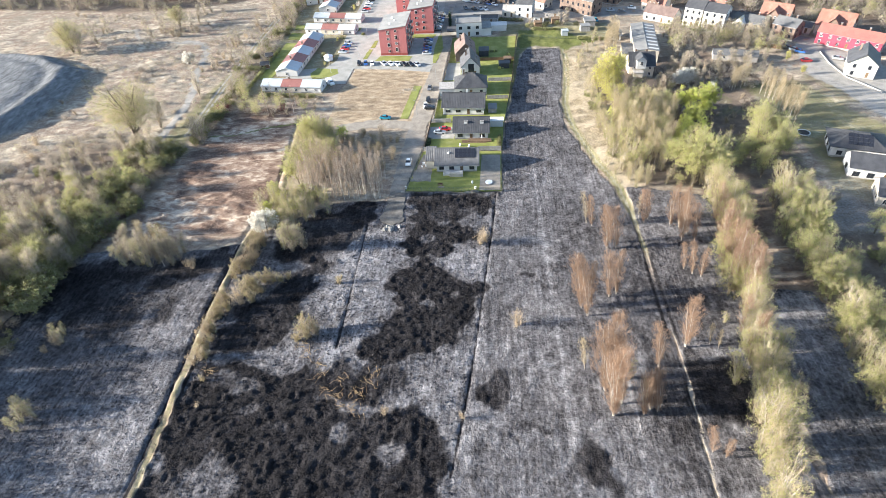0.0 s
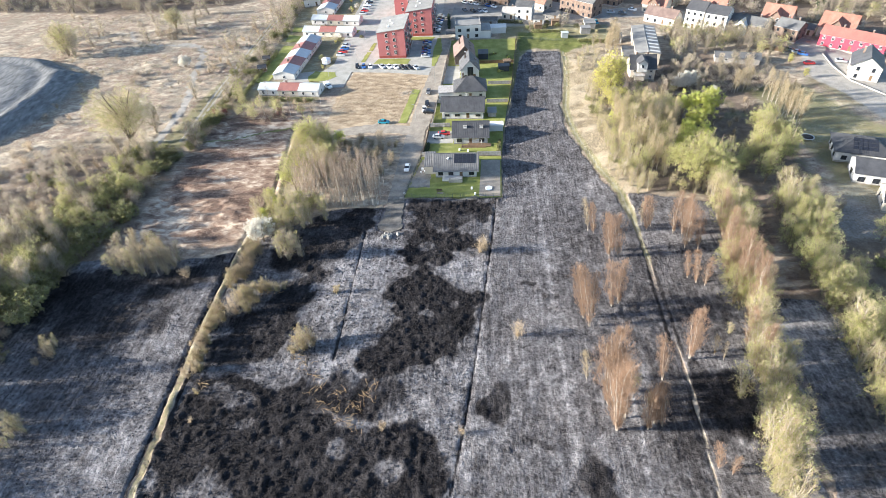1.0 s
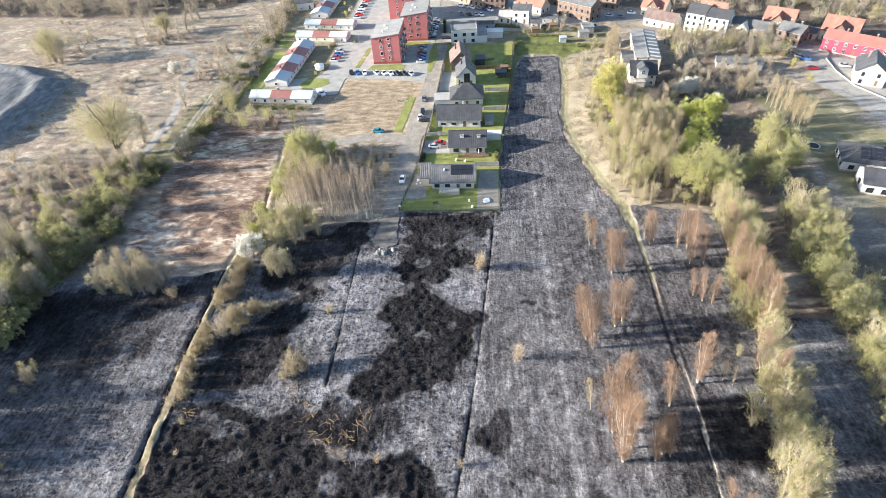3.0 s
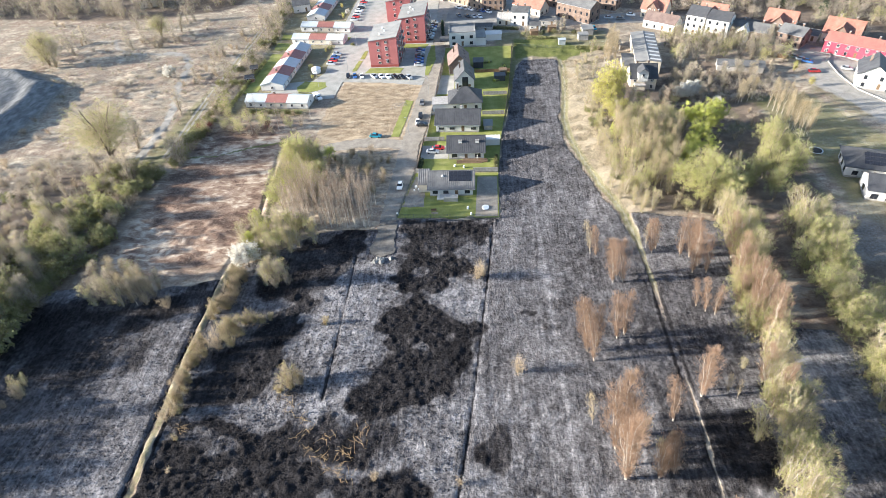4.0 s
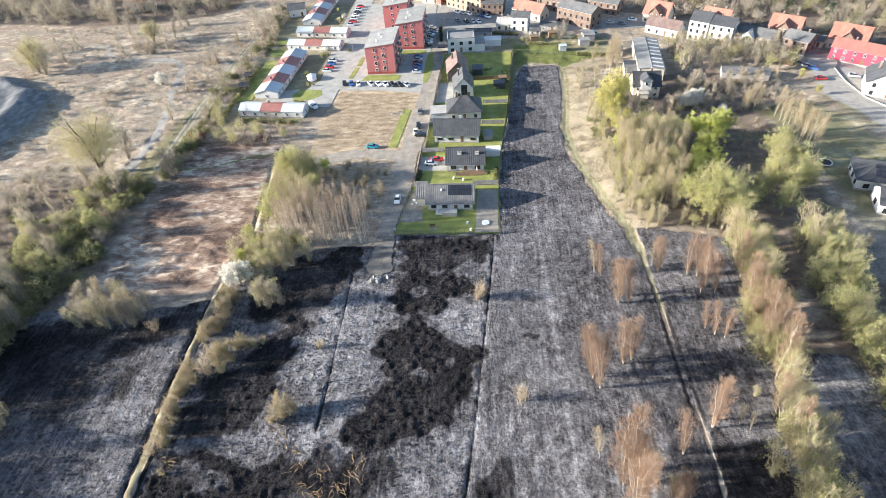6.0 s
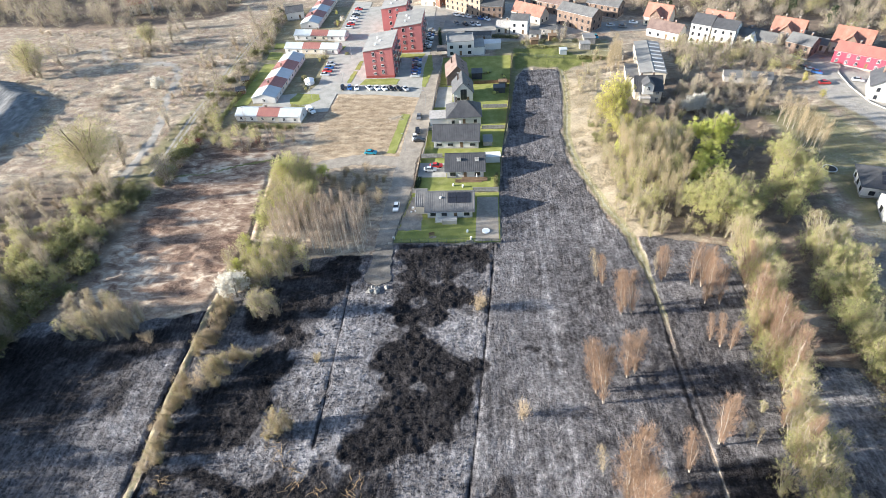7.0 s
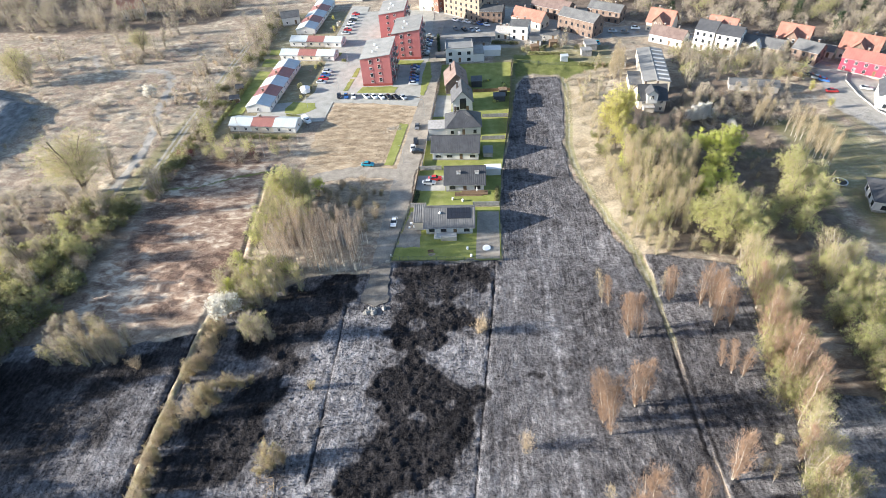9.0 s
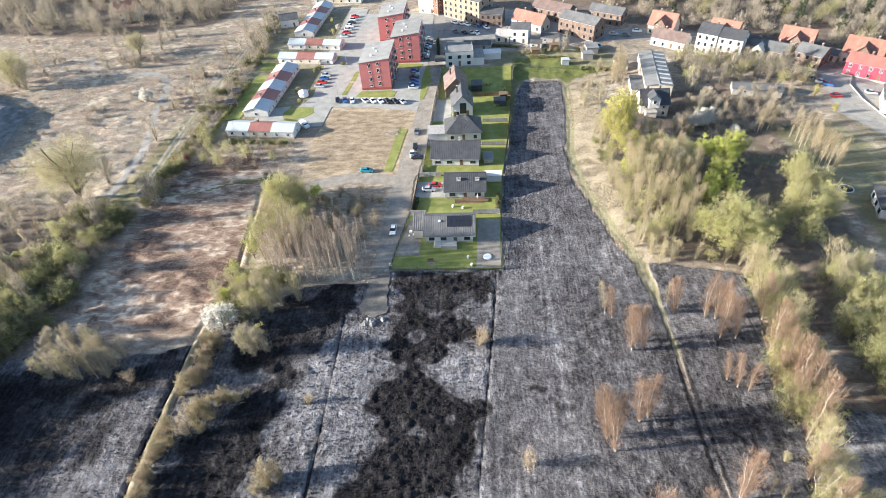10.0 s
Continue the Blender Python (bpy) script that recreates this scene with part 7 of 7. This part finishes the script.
# garden shed roofs and pergolas beside the houses
for x, y, w, d, h, m_, lab in [(4.6, 182.4, 5.0, 2.8, 2.3, M_WHITE, "white flat-roofed garden shed at the fence"), (3.4, 194.0, 3.0, 4.6, 1.6, M_GREYROOF, "bluish covered garden store on lawn"), (9.0, 233.0, 4.4, 3.4, 2.2, M_CHAR, "dark garden pavilion on shaded lawn"), (10.6, 237.6, 3.0, 3.0, 2.2, M_WOOD, "wooden garden shed by the fence"), (0.4, 247.0, 4.2, 5.0, 2.6, M_CHAR, "dark lean-to beside the brick house"),
                               (6.0, 278, 11, 5, 2.6, M_WHITE, "long low white garage block"), (38.4, 267.6, 3, 2.6, 2.2, M_PALEROOF, "small pale garden shed on grass"), (27, 280, 3.4, 3, 2.2, M_WOOD, "brown garden hut among beds"), (48.6, 273, 4.4, 3.6, 2.4, M_GREYROOF, "grey garden shed among bushes"), (51.5, 280, 5, 6, 2.6, M_GREYROOF, "grey corrugated shed by the street"), (35.6, 284, 3.4, 3, 2.3, M_WOOD, "brown garden shed among beds")]:
    sh = thing("garden_shed", x, y, 0.1, 0, lab, "shed", "garden sheds")
    part("wall", box(bmesh.new(), -w / 2, w / 2, -d / 2, d / 2, -0.2, h), m_ if m_ is not M_GREYROOF else M_STONE, sh)
    part("roof", box(bmesh.new(), -w / 2 - 0.2, w / 2 + 0.2, -d / 2 - 0.2, d / 2 + 0.2, h, h + 0.14, 0.03), m_, sh)
dk = thing("garden_deck", -3.2, 171.0, LOTS_Z + 0.02, -1, "dark brown wooden deck in front of the bungalow", "deck")
for k in range(12):
    part("board", shared("deck_board", lambda: bm_mesh("board", box(bmesh.new(), -4.2, 4.2, -0.075, 0.075, 0.0, 0.12, 0.01), M_WOOD)), None, dk).matrix_basis = pose(0, -0.9 + 0.165 * k, 0)
pt = thing("garden_parasol", -0.6, 171.6, LOTS_Z + 0.1, 0, "closed pale parasol on the wooden deck", "parasol")
part("pole", soup("pole", np.array(tube([(0, 0, 0), (0, 0, 1.2), (0, 0, 2.3)], [0.04, 0.04, 0.03], 6)), M_METAL), None, pt)
part("canopy", soup("canopy", np.array(tube([(0, 0, 0.9), (0, 0, 1.6), (0, 0, 2.3)], [0.2, 0.16, 0.04], 8)), M_FRAME), None, pt)
gg = np.random.default_rng(31)
for k in range(14):
    x, y = [(7 + 1.2 * k / 3, 231.2 + 0.2 * (k % 4)) if k < 5 else (10.5 + 0.12 * k, 241.8 + 1.1 * (k % 6)) if k < 10 else (3.5 + 0.8 * (k - 10), 246.5 + 0.3 * k)][0]
    bm = bmesh.new()
    bmesh.ops.create_icosphere(bm, subdivisions=1, radius=float(gg.uniform(0.4, 0.8)))
    for vt in bm.verts:
        vt.co *= float(gg.uniform(0.75, 1.15))
    sb = single("garden_shrub", bm, M_LEAF_GREEN if k % 3 else M_LEAF_YELLOW, "small rounded garden shrub by the fence", "shrub", "garden shrubs")
    sb.matrix_basis = pose(x, y, LOTS_Z + 0.35)
# trampoline on the eastern lawn
tr = thing("trampoline", 106.5, 171.5, gz(106.5, 171.5), 0, "round dark trampoline with pale rim on lawn", "trampoline")
part("mat", disc(bmesh.new(), 0, 0, 0.72, 1.8, 0.05), M_RUBBER, tr)
bm = bmesh.new()
for k in range(28):
    a0, a1 = 2 * math.pi * k / 28, 2 * math.pi * (k + 1) / 28
    q = [bm.verts.new((r * math.cos(a), r * math.sin(a), z)) for a in (a0, a1) for r, z in ((1.8, 0.8), (2.1, 0.8))]
    bm.faces.new((q[0], q[1], q[3], q[2]))
bmesh.ops.remove_doubles(bm, verts=bm.verts, dist=1e-4)
bmesh.ops.solidify(bm, geom=bm.faces, thickness=0.08)
part("rim", bm, M_PALEROOF, tr)
for k in range(6):
    a = math.pi / 3 * k
    part("leg", box(bmesh.new(), 2.0 * math.cos(a) - 0.03, 2.0 * math.cos(a) + 0.03, 2.0 * math.sin(a) - 0.03, 2.0 * math.sin(a) + 0.03, -0.2, 0.74), M_METAL, tr)

# street lamps of the estate
for x, y in [(-56.2, 246), (-56.4, 272), (-66.4, 232), (-19.6, 222), (-24.8, 190)]:
    st = thing("street_lamp", x, y, 0.1, 0, "slim grey street lamp on its pole", "street lamp", "street lamps")
    part("pole", soup("pole", np.array(tube([(0, 0, -0.2), (0, 0, 3), (0, 0, 6.4), (-0.5, 0, 6.8)], [0.09, 0.07, 0.05, 0.04], 6)), M_METAL), None, st)
    part("lamp_head", box(bmesh.new(), -1.0, -0.4, -0.12, 0.12, 6.74, 6.84, 0.03), M_METAL, st)


def hedge(ax, ay, bx, by, h, label, m_=None):
    """A clipped or loose garden hedge: many small leaves along a line."""
    g = np.random.default_rng(int(abs(ax * 7 + ay * 13)))
    n = int(math.hypot(bx - ax, by - ay) * 130)
    f = g.uniform(0, 1, n)
    p = np.stack([(bx - ax) * f + g.normal(0, 0.3, n), (by - ay) * f + g.normal(0, 0.3, n), g.uniform(0.05, h, n) * g.uniform(0.8, 1.1, n)], 1)
    ob = tagged(new("hedge", soup("hedge", flakes(g, p, 0.3), m_ or M_LEAF_GREEN)), label, "hedge", "garden hedges")
    ob.matrix_basis = pose(ax, ay, 0.1)
    return ob


for ax, ay, bx, by, h, lab in [(-19.4, 166.6, -18.8, 172.6, 1.2, "dark clipped hedge beside the driveway"), (5.2, 166, 5.6, 174, 1.0, "row of small green shrubs at the fence"), (-90, 210.5, -68, 208.5, 1.6, "loose green hedge behind the terraces"), (-99, 214, -97, 260, 1.5, "green hedge along the terrace gardens"),
                               (-73.5, 226.2, -66.5, 224, 0.9, "low hedge round the small lawn"), (-60, 276.5, -58.5, 276, 1.2, "short hedge by the terrace end"), (8, 290, 20, 287, 1.6, "garden hedge by the old houses"), (24, 276, 40, 273, 1.2, "garden hedge across the grass"), (44, 262, 58, 259, 1.4, "loose hedge at the head of the strip"),
                               (-13.6, 281, -3, 280, 1.8, "dark hedge behind the white villa"), (-16, 281.5, -17.2, 300, 2.2, "dark hedge beside the car park")]:
    hedge(ax, ay, bx, by, h, lab, M_NEEDLE if "dark" in lab else None)

# white tent and caravan by the terraces
tn = thing("garden_tent", -70.4, 246.5, 0.2, 20, "white round-topped garden tent on grass", "tent")
bm = bmesh.new()
bmesh.ops.create_cone(bm, cap_ends=True, segments=8, radius1=2.0, radius2=1.9, depth=1.8, matrix=Matrix.Translation((0, 0, 0.9)))
part("wall", bm, M_FRAME, tn)
bm = bmesh.new()
bmesh.ops.create_cone(bm, cap_ends=True, segments=8, radius1=2.2, radius2=0.1, depth=1.0, matrix=Matrix.Translation((0, 0, 2.3)))
part("roof", bm, M_FRAME, tn)

# small outbuildings of the old town and the ruined low block by the grove
for x, y, t, w, d, e, tp, wm, rm, lab in [(105, 235, -14, 17, 6, 2.4, 3.6, M_STONE, M_TOWNROOF, "long low derelict stone outbuilding with weathered roof"), (60.5, 262, -6, 5, 7, 2.4, 3.2, M_WHITE, M_TOWNROOF, "small white outbuilding among bushes"), (124, 246, -38, 9, 5, 2.6, 3.6, M_WOOD, M_BROWNROOF, "dark timber outbuilding with low roof"),
                                          (104, 263.4, -36, 5, 3, 2.4, 3.4, M_WHITE, M_MAROON, "small white annex with red roof"), (123, 275, -36, 7, 5, 3.0, 4.8, M_WHITE, M_TOWNROOF, "small pale house between villas"), (143.5, 262, -36, 7, 5, 3.0, 4.6, M_CREAM, M_TOWNROOF, "low cream outbuilding behind pink house"),
                                          (35, 293, -16, 8, 5, 2.8, 3.6, M_STONE, M_TOWNROOF, "low grey lean-to sheds in a yard"), (28, 287.5, -8, 5, 4, 2.6, 3.4, M_WHITE, M_TOWNROOF, "small white shed in a yard"), (1.5, 288, -6, 12, 5, 3.0, 3.8, M_STONE, M_TOWNROOF, "row of grey garages"), (-99, 250, 10, 3, 3, 2.2, 2.9, M_WOOD, M_CHAR, "dark garden shed behind terraces"), (-98, 240, 10, 3.4, 3, 2.2, 2.9, M_WOOD, M_CHAR, "dark garden shed behind terraces"),
                                          (-96, 330, 15, 9, 7, 4.0, 6.2, M_WHITE, M_TOWNROOF, "white house beyond the terraces"), (-62, 372, -6, 10, 7, 3, 4.6, M_WHITE, M_PALEROOF, "pale terraced house at the street's end")]:
    house("outbuilding", x, y, t, w, d, e, tp, "gable_x", wm, rm, lab, "outbuilding", "outbuildings", over=0.3, front=2, side=1, win=(0.9, 0.9), chim=0)
# ---- debris on the burnt field ----
def boughs(name, x, y, count, reach, mat_, label, seed):
    """A tangle of fallen, half-burnt branches, each a part of its own."""
    g = np.random.default_rng(seed)
    ob = thing(name, x, y, gz(x, y), 0, label, "branches", "fallen branches")
    for _ in range(count):
        a = g.uniform(0, 2 * np.pi)
        pts = [np.array([g.normal(0, reach * 0.5), g.normal(0, reach * 0.35), 0.1 + g.uniform(0, 0.25)])]
        for k in range(5):
            a += g.normal(0, 0.5)
            pts.append(pts[-1] + np.array([math.cos(a), math.sin(a), g.normal(0, 0.1)]) * g.uniform(0.25, 0.65))
        for q in pts:
            q[2] = max(q[2], 0.06)
        part("branch", soup("branch", np.array(tube(pts, [0.045, 0.045, 0.04, 0.03, 0.02, 0.01], 4)), mat_), None, ob)
    return ob


M_DEADWOOD = material("scorched tan wood", [(0.12, 0.08, 0.045), (0.29, 0.2, 0.11), (0.44, 0.33, 0.19)], 1.2, None, 0.9, 0.2)
for k, (x, y) in enumerate([(-40.2, 78.4), (-37.6, 75.8), (-35.6, 72.4), (-34, 69), (-31.4, 67), (-28.6, 65), (-26, 63.2), (-27, 67.4), (-25.2, 70.4), (-24.6, 73.2), (-31.5, 71.5)]):
    boughs("fallen_branches", x, y, 9, 1.7, M_DEADWOOD, "tan half-burnt branches on scorched ground", 40 + k)
boughs("fallen_branches", -43.0, 81.8, 16, 1.8, M_DEADWOOD, "pale dead branches round a shrub", 6)
boughs("fallen_branches", -44.5, 87.0, 10, 1.6, M_DEADWOOD, "pale dead branches on the field", 7)
boughs("fallen_branches", -55.5, 102.2, 30, 2.6, M_DEADWOOD, "heap of dry tan branches by the ditch", 8)
boughs("fallen_branches", -62.0, 73.5, 10, 1.3, M_DEADWOOD, "dry branches on the ditch bank", 9)
boughs("cut_branches", -29.4, 213.5, 24, 2.0, M_BIRCH, "pile of pale cut branches on dry grass", 11)
boughs("cut_branches", -32.5, 212.5, 18, 2.0, M_BIRCH, "pile of pale cut branches on dry grass", 12)


def tussocks(name, poly, count, size, mat_, label, seed, lean=0.3):
    """Grass tussocks past counting: three leaning blades each."""
    g = np.random.default_rng(seed)
    xs, ys = np.array([p[0] for p in poly]), np.array([p[1] for p in poly])
    x, y = g.uniform(xs.min(), xs.max(), count * 3), g.uniform(ys.min(), ys.max(), count * 3)
    ok = inside(x, y, poly) > 0
    x, y = x[ok][:count], y[ok][:count]
    base = np.stack([x, y, ground_z(x, y) - 0.05], 1)
    out = []
    for _ in range(3):
        n = len(base)
        way = np.stack([g.normal(0, lean, n), g.normal(0, lean, n), np.ones(n)], 1)
        side = np.stack([g.normal(0, 1, n), g.normal(0, 1, n), np.zeros(n)], 1)
        side /= np.linalg.norm(side, axis=1, keepdims=True)
        s_ = (size * g.uniform(0.5, 1.4, n))[:, None]
        b_ = base + np.stack([g.normal(0, 0.12, n), g.normal(0, 0.12, n), np.zeros(n)], 1) * size * 3
        out.append(np.stack([b_ - side * s_ * 0.35, b_ + side * s_ * 0.35, b_ + way * s_], 1))
    return tagged(new(name, soup(name, np.concatenate(out), mat_)), label, "grass", kind="stuff")


M_CHARGRASS = material("charred grass", [(0.008, 0.008, 0.008), (0.03, 0.029, 0.03), (0.09, 0.088, 0.09)], 0.8, 6.0, 0.95, 0.0, spec=0.05)
tussocks("burnt_tussocks", [(-66, 40), (-66, 90), (-40, 110), (-30, 136), (3, 139), (-2, 90), (-6, 40)], 11000, 0.26, M_CHARGRASS, "charred grass tussocks on black ground", 21)
tussocks("burnt_stubble", [(-3, 40), (0, 90), (4, 140), (40, 140), (42, 40)], 7000, 0.18, M_CHARGRASS, "charred stubble on the ashen strip", 22)
tussocks("burnt_grass", [(-120, 84), (-112, 108), (-70, 116), (-68, 40), (-98, 40)], 5000, 0.22, M_CHARGRASS, "charred grass on the western field", 23)
tussocks("bank_tussocks", [(41, 143), (34.6, 165), (32, 185), (33, 215), (36, 250), (50, 250), (44, 215), (44, 178), (46, 150)], 9000, 0.24, M_PALEGRASS, "tall golden dry grass tufts on the bank", 25, 0.7)
tussocks("dry_tussocks", [(-57, 190), (-58, 214), (-55.6, 232.5), (-25, 228.5), (-32, 190)], 8000, 0.27, M_DRYGRASS, "golden dry grass tufts on the empty lot", 24, 0.6)
# rubble by the end of the gravel road
g9 = np.random.default_rng(9)
for k in range(14):
    s_ = float(g9.uniform(0.3, 0.8))
    bm = bmesh.new()
    bmesh.ops.create_icosphere(bm, subdivisions=1, radius=s_)
    for vt in bm.verts:
        vt.co *= float(g9.uniform(0.7, 1.2))
    bx_, by_ = -27.8 + float(g9.normal(0, 1.4)), 123.6 + float(g9.normal(0, 0.8))
    ob = single("rubble_stone", bm, M_ASPHALT, "pale rubble stone at the track's end", "stone", "rubble heap")
    ob.matrix_basis = pose(bx_, by_, gz(bx_, by_) + 0.1)
